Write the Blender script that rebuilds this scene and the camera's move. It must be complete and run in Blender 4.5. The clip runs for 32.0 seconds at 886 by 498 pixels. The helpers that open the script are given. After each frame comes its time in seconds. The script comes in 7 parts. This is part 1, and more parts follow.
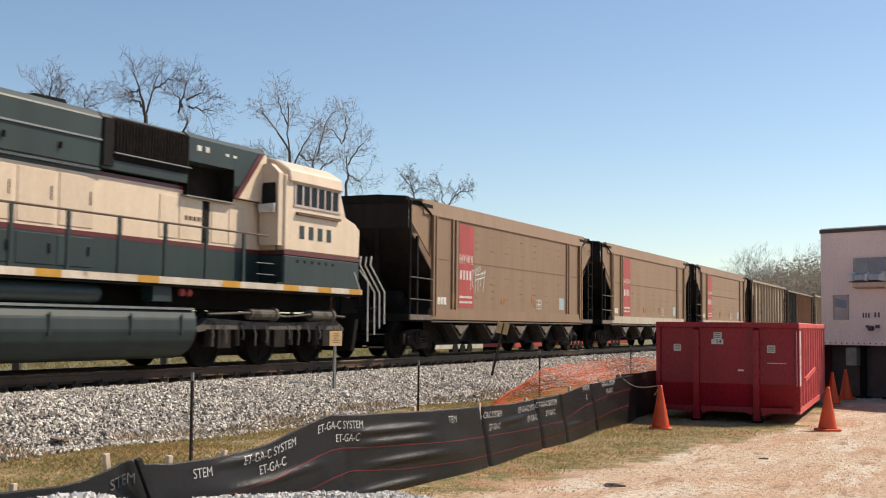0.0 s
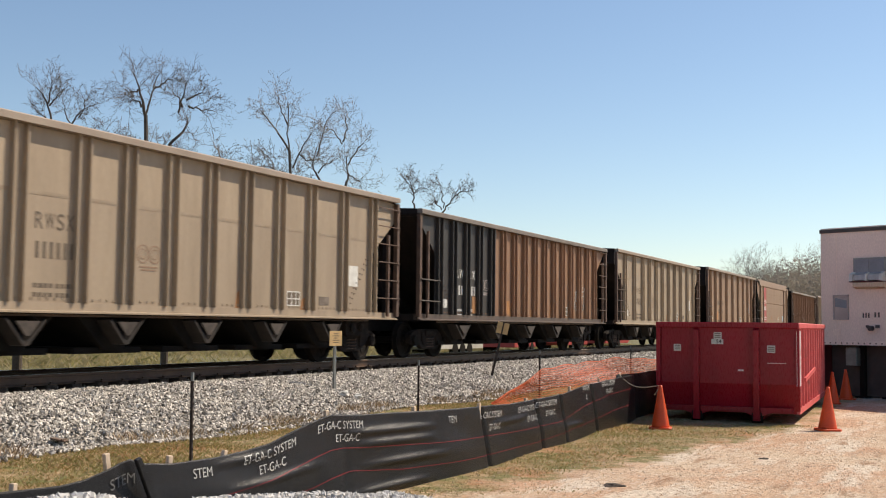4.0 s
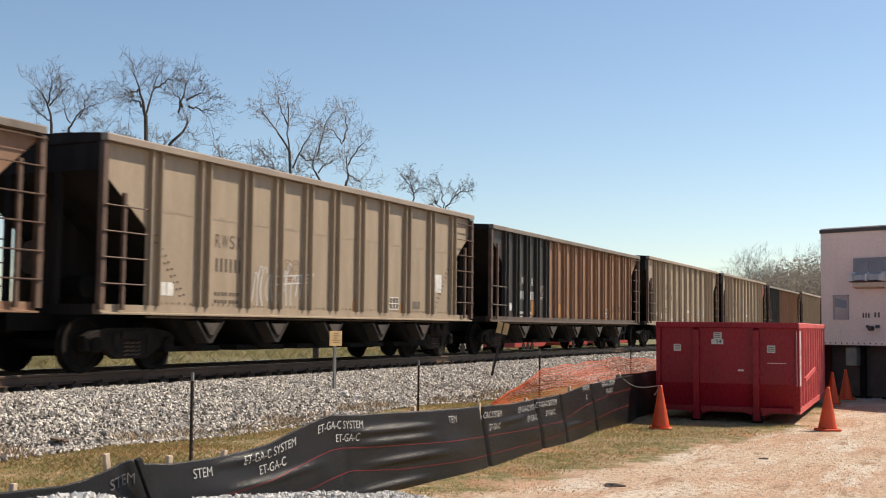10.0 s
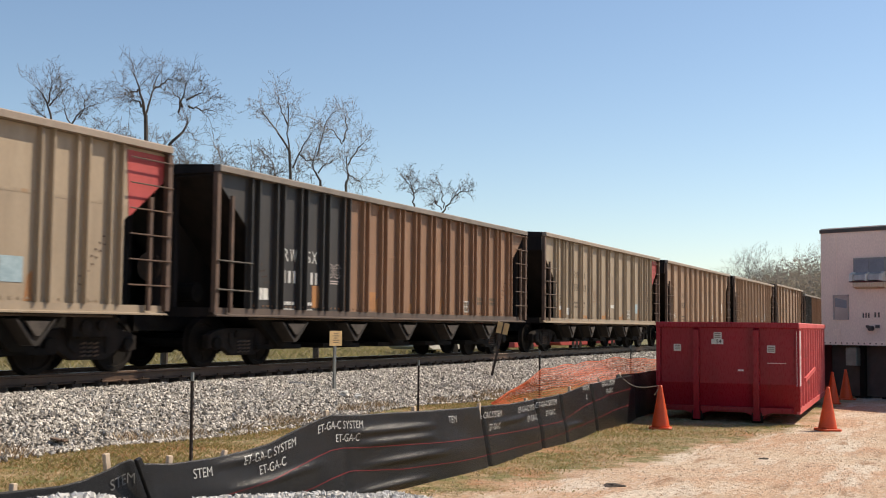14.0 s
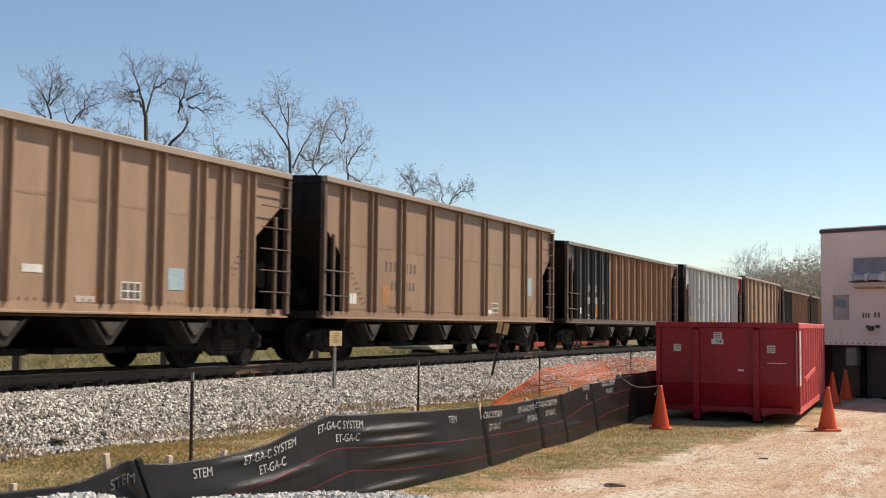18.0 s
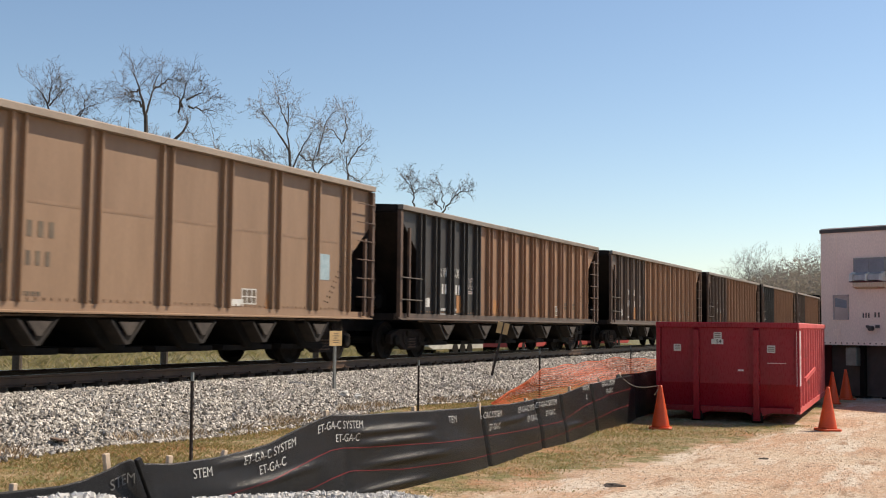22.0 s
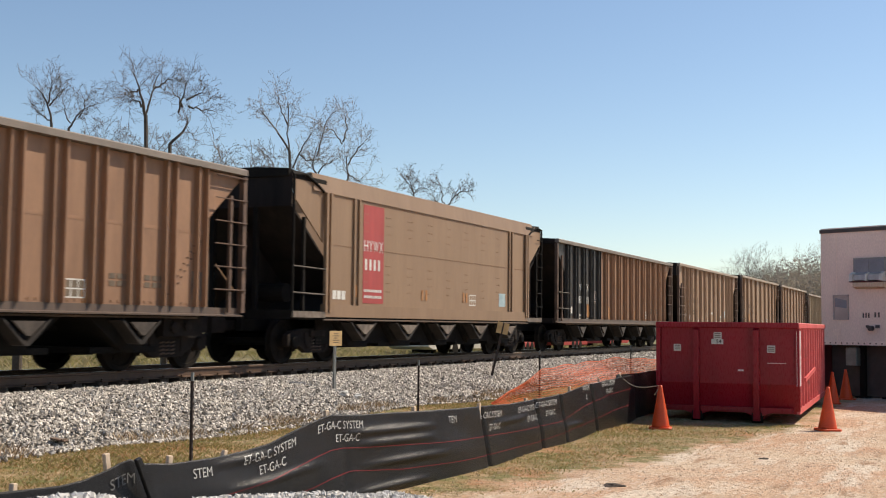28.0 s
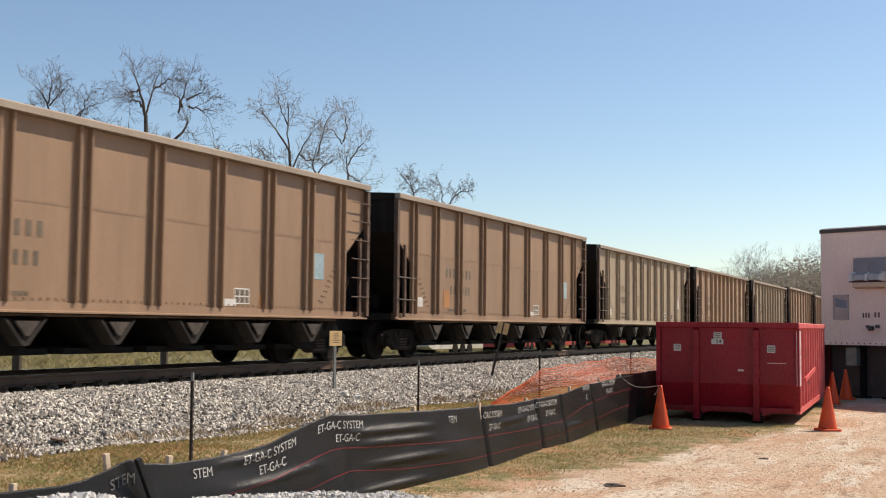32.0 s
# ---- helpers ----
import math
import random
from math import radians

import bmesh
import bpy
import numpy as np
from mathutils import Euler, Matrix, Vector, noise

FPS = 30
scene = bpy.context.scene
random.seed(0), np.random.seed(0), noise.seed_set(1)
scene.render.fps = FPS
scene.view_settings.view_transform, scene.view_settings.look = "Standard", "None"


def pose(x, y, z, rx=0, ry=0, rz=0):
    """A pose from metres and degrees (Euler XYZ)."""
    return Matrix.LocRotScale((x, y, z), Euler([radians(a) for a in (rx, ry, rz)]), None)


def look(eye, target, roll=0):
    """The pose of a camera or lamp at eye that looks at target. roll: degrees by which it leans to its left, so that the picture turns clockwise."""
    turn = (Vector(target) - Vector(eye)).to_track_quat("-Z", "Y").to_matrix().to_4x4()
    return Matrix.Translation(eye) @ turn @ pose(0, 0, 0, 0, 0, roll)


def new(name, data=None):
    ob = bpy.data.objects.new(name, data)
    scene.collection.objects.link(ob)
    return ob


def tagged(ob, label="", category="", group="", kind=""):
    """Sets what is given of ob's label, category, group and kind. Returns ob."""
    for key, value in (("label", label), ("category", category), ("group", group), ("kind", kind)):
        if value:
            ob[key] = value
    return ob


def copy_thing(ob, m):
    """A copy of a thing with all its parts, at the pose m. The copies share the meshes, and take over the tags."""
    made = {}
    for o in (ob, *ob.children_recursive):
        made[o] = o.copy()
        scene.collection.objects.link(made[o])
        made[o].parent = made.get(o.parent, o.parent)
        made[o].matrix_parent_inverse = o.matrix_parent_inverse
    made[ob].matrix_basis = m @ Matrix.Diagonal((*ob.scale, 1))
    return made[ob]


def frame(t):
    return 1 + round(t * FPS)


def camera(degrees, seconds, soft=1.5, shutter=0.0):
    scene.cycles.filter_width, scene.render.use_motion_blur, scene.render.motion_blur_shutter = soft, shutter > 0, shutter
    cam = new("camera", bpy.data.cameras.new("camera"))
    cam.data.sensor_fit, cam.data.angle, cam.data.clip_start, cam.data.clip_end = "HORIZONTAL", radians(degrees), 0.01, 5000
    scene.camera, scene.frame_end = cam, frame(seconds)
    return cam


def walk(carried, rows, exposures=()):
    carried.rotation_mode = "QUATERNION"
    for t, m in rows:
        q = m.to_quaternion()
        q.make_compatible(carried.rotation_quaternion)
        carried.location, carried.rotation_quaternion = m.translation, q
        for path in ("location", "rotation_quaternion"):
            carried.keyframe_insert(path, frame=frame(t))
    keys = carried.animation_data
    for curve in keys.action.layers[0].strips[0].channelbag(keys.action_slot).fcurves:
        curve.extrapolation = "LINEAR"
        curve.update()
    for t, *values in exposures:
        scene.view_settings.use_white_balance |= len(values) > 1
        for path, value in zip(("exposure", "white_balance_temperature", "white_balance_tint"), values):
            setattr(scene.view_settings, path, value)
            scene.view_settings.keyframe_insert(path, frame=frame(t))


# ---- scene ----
EYE = 1.65
RAIL = 0.813            # top of the rail above the yard
TRACK = 14.18           # centre line of the track where it passes the camera
BEND = 1.066e-4         # the line bends gently away to the east
cam = camera(42.91, 32.0, soft=1.1, shutter=0.14)
YAW, PITCH, ROLL = radians(64.202), radians(3.878), 0.61


def aim():
    d = Vector((math.sin(YAW) * math.cos(PITCH), math.cos(YAW) * math.cos(PITCH), math.sin(PITCH)))
    return look((0, 0, EYE), Vector((0, 0, EYE)) + d * 10, ROLL)


walk(cam, [(0.0, aim()), (32.0, aim())])

# ---- sky and sun ----
SUN_AZ, SUN_EL = radians(126), radians(47)     # azimuth from +y towards +x
world = bpy.data.worlds.new("world")
scene.world = world
world.use_nodes = True
wn = world.node_tree.nodes
sky = wn.new("ShaderNodeTexSky")
sky.sky_type = "NISHITA"
sky.sun_disc = False
sky.sun_elevation, sky.sun_rotation = SUN_EL, SUN_AZ
sky.altitude, sky.air_density, sky.dust_density, sky.ozone_density = 100, 1.0, 0.25, 1.15
wn["Background"].inputs["Strength"].default_value = 0.105
world.node_tree.links.new(sky.outputs[0], wn["Background"].inputs["Color"])
sun = new("sun", bpy.data.lights.new("sun", "SUN"))
sun.data.energy, sun.data.angle, sun.data.color = 5.1, radians(0.55), (1.0, 0.85, 0.665)
sun_from = Vector((math.sin(SUN_AZ) * math.cos(SUN_EL), math.cos(SUN_AZ) * math.cos(SUN_EL), math.sin(SUN_EL)))
sun.matrix_world = look(sun_from * 60, (0, 0, 0))
scene.view_settings.exposure = 0.25


# ---- materials ----
def surface(name, a, b, scale=3.0, rough=0.7, metal=0.0, bump=0.0, stretch=(1, 1, 1), fine=40.0, spot=None, spot_at=0.62, spot_scale=1.5, contrast=(0.35, 0.65), shift=True, spec=0.5):
    """Two tones mixed by broad noise, fine grain on top, an optional third tone in patches, and relief."""
    m = bpy.data.materials.new(name)
    m.use_nodes = True
    n, l = m.node_tree.nodes, m.node_tree.links
    p = n["Principled BSDF"]
    tc = n.new("ShaderNodeTexCoord")
    vec = tc.outputs["Object"]
    if shift:
        oi = n.new("ShaderNodeObjectInfo")
        mul = n.new("ShaderNodeMath")
        mul.operation = "MULTIPLY"
        mul.inputs[1].default_value = 60
        l.new(oi.outputs["Random"], mul.inputs[0])
        add = n.new("ShaderNodeVectorMath")
        add.operation = "ADD"
        l.new(vec, add.inputs[0])
        l.new(mul.outputs[0], add.inputs[1])
        vec = add.outputs[0]
    mp = n.new("ShaderNodeMapping")
    mp.inputs["Scale"].default_value = stretch
    l.new(vec, mp.inputs[0])

    def noise_at(s, detail=4.0):
        t = n.new("ShaderNodeTexNoise")
        t.inputs["Scale"].default_value = s
        t.inputs["Detail"].default_value = detail
        t.inputs["Roughness"].default_value = 0.62
        l.new(mp.outputs[0], t.inputs["Vector"])
        return t.outputs["Fac"]

    def ramp(src, lo, hi):
        r = n.new("ShaderNodeMapRange")
        r.inputs["From Min"].default_value, r.inputs["From Max"].default_value = lo, hi
        l.new(src, r.inputs["Value"])
        return r.outputs[0]

    def mix(fac, ca, cb, how="MIX"):
        x = n.new("ShaderNodeMix")
        x.data_type, x.blend_type = "RGBA", how
        for sock, v in ((x.inputs["Factor"], fac), (x.inputs["A"], ca), (x.inputs["B"], cb)):
            if isinstance(v, (int, float)):
                sock.default_value = v
            elif isinstance(v, tuple):
                sock.default_value = (*v, 1)
            else:
                l.new(v, sock)
        return x.outputs["Result"]

    col = mix(ramp(noise_at(scale), *contrast), a, b)
    if spot:
        col = mix(ramp(noise_at(spot_scale, 6), spot_at, spot_at + 0.08), col, spot)
    grain = ramp(noise_at(fine, 3), 0.25, 0.75)
    g = mix(grain, (0.86, 0.86, 0.86), (1.12, 1.12, 1.12))
    col = mix(1.0, col, g, "MULTIPLY")
    if shift:
        tone = mix(oi.outputs["Random"], (0.94, 0.94, 0.95), (1.06, 1.06, 1.05))
        col = mix(1.0, col, tone, "MULTIPLY")
    l.new(col, p.inputs["Base Color"])
    p.inputs["Metallic"].default_value = metal
    p.inputs["Specular IOR Level"].default_value = spec
    rr = n.new("ShaderNodeMapRange")
    rr.inputs["To Min"].default_value, rr.inputs["To Max"].default_value = max(rough - 0.1, 0.05), min(rough + 0.1, 1)
    l.new(grain, rr.inputs["Value"])
    l.new(rr.outputs[0], p.inputs["Roughness"])
    if bump:
        bp = n.new("ShaderNodeBump")
        bp.inputs["Strength"].default_value = bump
        bp.inputs["Distance"].default_value = 0.02
        l.new(grain, bp.inputs["Height"])
        l.new(bp.outputs[0], p.inputs["Normal"])
    return m


STREAK = (1.6, 1.6, 0.28)
M = dict(
    tan=surface("tan_paint", (0.339, 0.225, 0.147), (0.276, 0.178, 0.113), 1.6, 0.6, stretch=STREAK, spot=(0.252, 0.126, 0.0504), spot_at=0.66, spot_scale=1.1),
    tan_pale=surface("pale_tan_paint", (0.348, 0.275, 0.195), (0.285, 0.222, 0.155), 1.6, 0.6, stretch=STREAK, spot=(0.302, 0.16, 0.0672), spot_at=0.68, spot_scale=1.1),
    brown=surface("brown_paint", (0.292, 0.165, 0.096), (0.217, 0.120, 0.069), 1.6, 0.62, stretch=STREAK, spot=(0.252, 0.109, 0.0336), spot_at=0.66, spot_scale=1.2),
    smooth=surface("ochre_brown_paint", (0.267, 0.172, 0.103), (0.227, 0.143, 0.085), 1.2, 0.6, stretch=STREAK, spot=(0.302, 0.143, 0.042), spot_at=0.70, spot_scale=0.9),
    panel=surface("wide_panel_paint", (0.286, 0.183, 0.114), (0.236, 0.148, 0.090), 1.3, 0.6, stretch=STREAK, spot=(0.33, 0.16, 0.055), spot_at=0.69, spot_scale=1.0),
    black=surface("black_car_paint", (0.023, 0.0215, 0.0215), (0.040, 0.0345, 0.0305), 1.8, 0.55, stretch=STREAK, spot=(0.0924, 0.0588, 0.0378), spot_at=0.66),
    silver=surface("aluminium_sheet", (0.50, 0.50, 0.50), (0.38, 0.38, 0.38), 1.5, 0.5, 0.35, stretch=STREAK, spot=(0.30, 0.28, 0.25), spot_at=0.66),
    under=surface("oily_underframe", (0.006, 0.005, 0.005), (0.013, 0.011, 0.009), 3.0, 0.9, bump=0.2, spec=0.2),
    # coal dust, and the deep shade of the car ends put into the colour
    soot_shade=surface("coal_dusted_shaded_steel", (0.011, 0.009, 0.009), (0.024, 0.018, 0.016), 1.4, 0.9, stretch=STREAK, spot=(0.04, 0.026, 0.018), spot_at=0.70, spec=0.25),
    post_brown=surface("dark_brown_end_post_paint", (0.134, 0.0798, 0.0546), (0.0756, 0.0462, 0.0336), 3.0, 0.7),
    bogie=surface("greasy_cast_steel", (0.010, 0.008, 0.0075), (0.024, 0.017, 0.0135), 4.0, 0.9, bump=0.3, spec=0.25),
    chute=surface("hopper_chute_steel", (0.20, 0.162, 0.132), (0.09, 0.07, 0.056), 5, 0.75),
    flange=surface("worn_bay_flange", (0.010, 0.008, 0.007), (0.024, 0.017, 0.014), 5, 0.85),
    chord=surface("dusty_chord_paint", (0.215, 0.185, 0.158), (0.155, 0.130, 0.108), 2.0, 0.65, stretch=(0.6, 1, 1), spot=(0.10, 0.08, 0.065), spot_at=0.62),
    chord_tan=surface("dusty_tan_chord_paint", (0.31, 0.255, 0.205), (0.25, 0.20, 0.158), 2.0, 0.65, stretch=(0.6, 1, 1), spot=(0.17, 0.135, 0.105), spot_at=0.66),
    plate=surface("grimy_bay_plate", (0.070, 0.055, 0.045), (0.032, 0.025, 0.021), 5, 0.8),
    faint_mark=surface("nearly_gone_stencil", (0.235, 0.15, 0.098), (0.26, 0.168, 0.11), 5.0, 0.7),
    wheel=surface("wheel_steel", (0.008, 0.007, 0.006), (0.017, 0.013, 0.011), 4.0, 0.85, spec=0.15),
    dusty=surface("dust_caked_steel", (0.075, 0.066, 0.058), (0.12, 0.105, 0.09), 4.0, 0.9, spot=(0.02, 0.018, 0.016), spot_at=0.56, spot_scale=3.0),
    frame_rust=surface("rusty_cast_steel", (0.063, 0.0462, 0.0361), (0.118, 0.0714, 0.0462), 4.0, 0.8, bump=0.3),
    white=surface("white_stencil_paint", (0.72, 0.72, 0.69), (0.55, 0.54, 0.50), 5.0, 0.6),
    word=surface("scuffed_white_print", (0.52, 0.52, 0.50), (0.36, 0.36, 0.35), 9.0, 0.6),
    # print darkened for the shade on the fence's turned-away end
    shaded_word=surface("shaded_grey_print", (0.15, 0.15, 0.15), (0.10, 0.10, 0.10), 9.0, 0.7),
    grey_mark=surface("faded_dark_stencil", (0.101, 0.0756, 0.0546), (0.143, 0.109, 0.0756), 5.0, 0.7),
    red_paint=surface("faded_red_paint", (0.43, 0.060, 0.056), (0.33, 0.046, 0.043), 2.0, 0.6, stretch=STREAK),
    orange_patch=surface("orange_patch_paint", (0.42, 0.19, 0.06), (0.32, 0.15, 0.06), 3.0, 0.65),
    blue_patch=surface("pale_blue_placard", (0.353, 0.462, 0.504), (0.252, 0.353, 0.403), 8.0, 0.6),
    blue_panel=surface("blue_data_panel", (0.07, 0.22, 0.50), (0.12, 0.30, 0.55), 8.0, 0.6),
    cream_sill=surface("cream_sill_paint", (0.52, 0.47, 0.38), (0.40, 0.35, 0.27), 1.5, 0.6, stretch=STREAK),
    loco_green=surface("dark_green_enamel", (0.011, 0.0245, 0.025), (0.018, 0.036, 0.036), 1.2, 0.5, stretch=STREAK),
    tank_green=surface("oil_stained_tank_paint", (0.016, 0.030, 0.031), (0.026, 0.042, 0.042), 1.5, 0.55, stretch=STREAK, spot=(0.042, 0.042, 0.0378), spot_at=0.66),
    loco_cream=surface("cream_enamel", (0.70, 0.575, 0.44), (0.62, 0.50, 0.37), 1.2, 0.4, stretch=STREAK, spot=(0.386, 0.286, 0.168), spot_at=0.7),
    loco_maroon=surface("maroon_stripe", (0.118, 0.0168, 0.021), (0.084, 0.0151, 0.0168), 2.0, 0.4),
    loco_dark=surface("black_grille", (0.006, 0.006, 0.0065), (0.012, 0.012, 0.012), 3.0, 0.8, spec=0.15),
    edge_white=surface("dusty_white_edge", (0.62, 0.55, 0.46), (0.46, 0.40, 0.32), 3.0, 0.6, spot=(0.30, 0.20, 0.12), spot_at=0.62),
    yellow=surface("yellow_reflector", (0.521, 0.277, 0.0252), (0.42, 0.218, 0.0252), 4.0, 0.5),
    glass=surface("dark_window_glass", (0.010, 0.011, 0.013), (0.016, 0.018, 0.02), 2.0, 0.2, spec=0.1),
    rail=surface("rail_steel", (0.084, 0.0504, 0.0336), (0.134, 0.0798, 0.0504), 3.0, 0.6, 0.3),
    rail_top=surface("worn_rail_head", (0.45, 0.44, 0.43), (0.36, 0.35, 0.34), 3.0, 0.3, 0.9),
    tie=surface("creosoted_timber", (0.045, 0.033, 0.025), (0.085, 0.062, 0.046), 3.0, 0.9, bump=0.5, stretch=(4, 0.6, 4)),
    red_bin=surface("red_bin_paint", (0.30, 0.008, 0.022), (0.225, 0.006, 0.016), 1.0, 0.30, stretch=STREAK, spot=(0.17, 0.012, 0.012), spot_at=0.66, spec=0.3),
    # faded red, with the sun on the skip's side put into the colour
    bin_rib=surface("faded_sunlit_red_paint", (0.72, 0.155, 0.15), (0.58, 0.095, 0.095), 2.0, 0.5, spot=(0.42, 0.134, 0.118), spot_at=0.64),
    # serves bare scrapes and the painted glare of the corner edge
    scuff_and_glint=surface("scuffed_and_sunlit_bin_edge", (0.62, 0.40, 0.37), (0.86, 0.80, 0.77), 6.0, 0.6, contrast=(0.3, 0.5)),
    cone=surface("orange_cone_rubber", (0.722, 0.084, 0.0126), (0.605, 0.063, 0.0101), 3.0, 0.5, spot=(0.378, 0.0504, 0.0168), spot_at=0.7),
    trailer=surface("weathered_white_panel", (0.92, 0.755, 0.665), (0.83, 0.67, 0.585), 0.9, 0.55, stretch=(1, 1, 0.4), spot=(0.62, 0.50, 0.42), spot_at=0.72),
    trailer_dark=surface("trailer_rail_dark", (0.0588, 0.0504, 0.0462), (0.0924, 0.0756, 0.0672), 3.0, 0.6),
    hatch=surface("dull_hatch_sheet", (0.50, 0.43, 0.41), (0.42, 0.355, 0.33), 2.0, 0.6),
    # pane colour with the reflected sky mixed in
    pale_window=surface("pane_painted_with_sky", (0.252, 0.286, 0.336), (0.185, 0.21, 0.252), 1.5, 0.12),
    bark=surface("grey_bark", (0.060, 0.048, 0.040), (0.105, 0.086, 0.070), 6.0, 0.9, bump=0.4),
    twig=surface("brown_twigs", (0.105, 0.085, 0.070), (0.17, 0.14, 0.11), 3.0, 0.9),
    pale_bark=surface("pale_grey_bark", (0.17, 0.148, 0.124), (0.105, 0.09, 0.074), 5.0, 0.9, bump=0.4),
    umber=surface("umber_car_paint", (0.106, 0.073, 0.054), (0.080, 0.054, 0.041), 1.8, 0.6, stretch=STREAK, spot=(0.14, 0.08, 0.045), spot_at=0.68),
    # twig tone lightened to carry the haze of distance
    far_twig=surface("haze_toned_twigs", (0.20, 0.175, 0.15), (0.27, 0.235, 0.20), 3.0, 0.9),
    fabric=surface("black_woven_fabric", (0.007, 0.0068, 0.007), (0.013, 0.0123, 0.0122), 2.2, 0.34, bump=0.3, fine=160.0, spec=0.36, spot=(0.02, 0.018, 0.017), spot_at=0.68, shift=False),
    red_thread=surface("red_woven_line", (0.20, 0.013, 0.02), (0.15, 0.010, 0.014), 5.0, 0.6),
    stake=surface("weathered_stake_wood", (0.66, 0.53, 0.40), (0.54, 0.41, 0.29), 6.0, 0.85, stretch=(6, 6, 1)),
    net=surface("orange_plastic_net", (0.85, 0.20, 0.085), (0.74, 0.15, 0.06), 4.0, 0.4),
    post=surface("rusty_black_post", (0.022, 0.02, 0.02), (0.05, 0.032, 0.024), 8.0, 0.7),
    galv=surface("galvanised_post", (0.269, 0.286, 0.277), (0.202, 0.21, 0.21), 6.0, 0.5, 0.5),
    sign=surface("faded_yellow_sign", (0.571, 0.395, 0.185), (0.47, 0.319, 0.151), 8.0, 0.6),
    rope=surface("pale_rope", (0.42, 0.37, 0.269), (0.336, 0.294, 0.21), 12.0, 0.9),
    concrete=surface("pale_concrete", (0.386, 0.361, 0.319), (0.302, 0.277, 0.244), 1.0, 0.9),
)


def stones_material(name, tones, leaf=0.0):
    m = bpy.data.materials.new(name)
    m.use_nodes = True
    n, l = m.node_tree.nodes, m.node_tree.links
    g = n.new("ShaderNodeNewGeometry")
    r = n.new("ShaderNodeValToRGB")
    els = r.color_ramp.elements
    for i, c in enumerate(tones):
        e = els[i] if i < 2 else els.new(i / (len(tones) - 1))
        e.position = i / (len(tones) - 1)
        e.color = (*c, 1)
    l.new(g.outputs["Random Per Island"], r.inputs[0])
    l.new(r.outputs[0], n["Principled BSDF"].inputs["Base Color"])
    n["Principled BSDF"].inputs["Roughness"].default_value = 0.85
    if leaf:
        # thin blades let some of the sun through
        thin, both = n.new("ShaderNodeBsdfTranslucent"), n.new("ShaderNodeMixShader")
        both.inputs[0].default_value = leaf
        l.new(r.outputs[0], thin.inputs["Color"])
        l.new(n["Principled BSDF"].outputs[0], both.inputs[1])
        l.new(thin.outputs[0], both.inputs[2])
        l.new(both.outputs[0], n["Material Output"].inputs["Surface"])
    return m


M["stones"] = stones_material("granite_ballast_stones", [(0.10, 0.088, 0.074), (0.28, 0.255, 0.222), (0.42, 0.385, 0.335), (0.55, 0.51, 0.45), (0.80, 0.75, 0.68)])
M["chips"] = stones_material("pale_gravel_chips", [(0.361, 0.344, 0.318), (0.499, 0.482, 0.456), (0.585, 0.572, 0.55), (0.654, 0.645, 0.628)])
M["blades"] = stones_material("mixed_grass_blades", [(0.17, 0.18, 0.05), (0.36, 0.27, 0.12), (0.20, 0.205, 0.06), (0.50, 0.37, 0.20), (0.24, 0.235, 0.075), (0.40, 0.23, 0.11), (0.58, 0.46, 0.28)], 0.5)
M["reeds"] = stones_material("tall_dry_grass", [(0.24, 0.23, 0.085), (0.34, 0.29, 0.14), (0.42, 0.345, 0.20), (0.28, 0.255, 0.10)], 0.5)
M["chaff"] = stones_material("straw_and_leaf_litter", [(0.22, 0.14, 0.075), (0.38, 0.28, 0.165), (0.50, 0.41, 0.29), (0.30, 0.21, 0.12)])
M["pebble"] = stones_material("dusty_pebbles", [(0.28, 0.20, 0.135), (0.50, 0.40, 0.30), (0.66, 0.58, 0.48)])


# ---- mesh helpers ----
def box(bm, x0, x1, y0, y1, z0, z1):
    v = [bm.verts.new((x, y, z)) for x in (x0, x1) for y in (y0, y1) for z in (z0, z1)]
    for f in ((0, 1, 3, 2), (4, 6, 7, 5), (0, 4, 5, 1), (2, 3, 7, 6), (0, 2, 6, 4), (1, 5, 7, 3)):
        bm.faces.new([v[i] for i in f])
    return v


def prism(bm, pts, a, b, axis="y"):
    """A polygon extruded from a to b. axis y: points are (x, z); axis x: (y, z); axis z: (x, y)."""
    def at(p, t):
        return {"y": (p[0], t, p[1]), "x": (t, p[0], p[1]), "z": (p[0], p[1], t)}[axis]
    va = [bm.verts.new(at(p, a)) for p in pts]
    vb = [bm.verts.new(at(p, b)) for p in pts]
    k = len(pts)
    bm.faces.new(va)
    bm.faces.new(vb[::-1])
    for i in range(k):
        bm.faces.new((va[i], vb[i], vb[(i + 1) % k], va[(i + 1) % k]))


def tube(bm, pts, r, n=6, caps=True):
    """A round bar through points; r is one radius or one for each point."""
    rings = []
    pts = [Vector(p) for p in pts]
    for i, p in enumerate(pts):
        d = (pts[min(i + 1, len(pts) - 1)] - pts[max(i - 1, 0)]).normalized()
        u = d.orthogonal().normalized() if i == 0 else (u0 - d * u0.dot(d)).normalized()
        u0 = u
        w = d.cross(u)
        ri = r[i] if isinstance(r, (list, tuple)) else r
        rings.append([bm.verts.new(p + (u * math.cos(2 * math.pi * k / n) + w * math.sin(2 * math.pi * k / n)) * ri) for k in range(n)])
    for a, b in zip(rings, rings[1:]):
        for k in range(n):
            bm.faces.new((a[k], a[(k + 1) % n], b[(k + 1) % n], b[k]))
    if caps:
        bm.faces.new(rings[0][::-1])
        bm.faces.new(rings[-1])


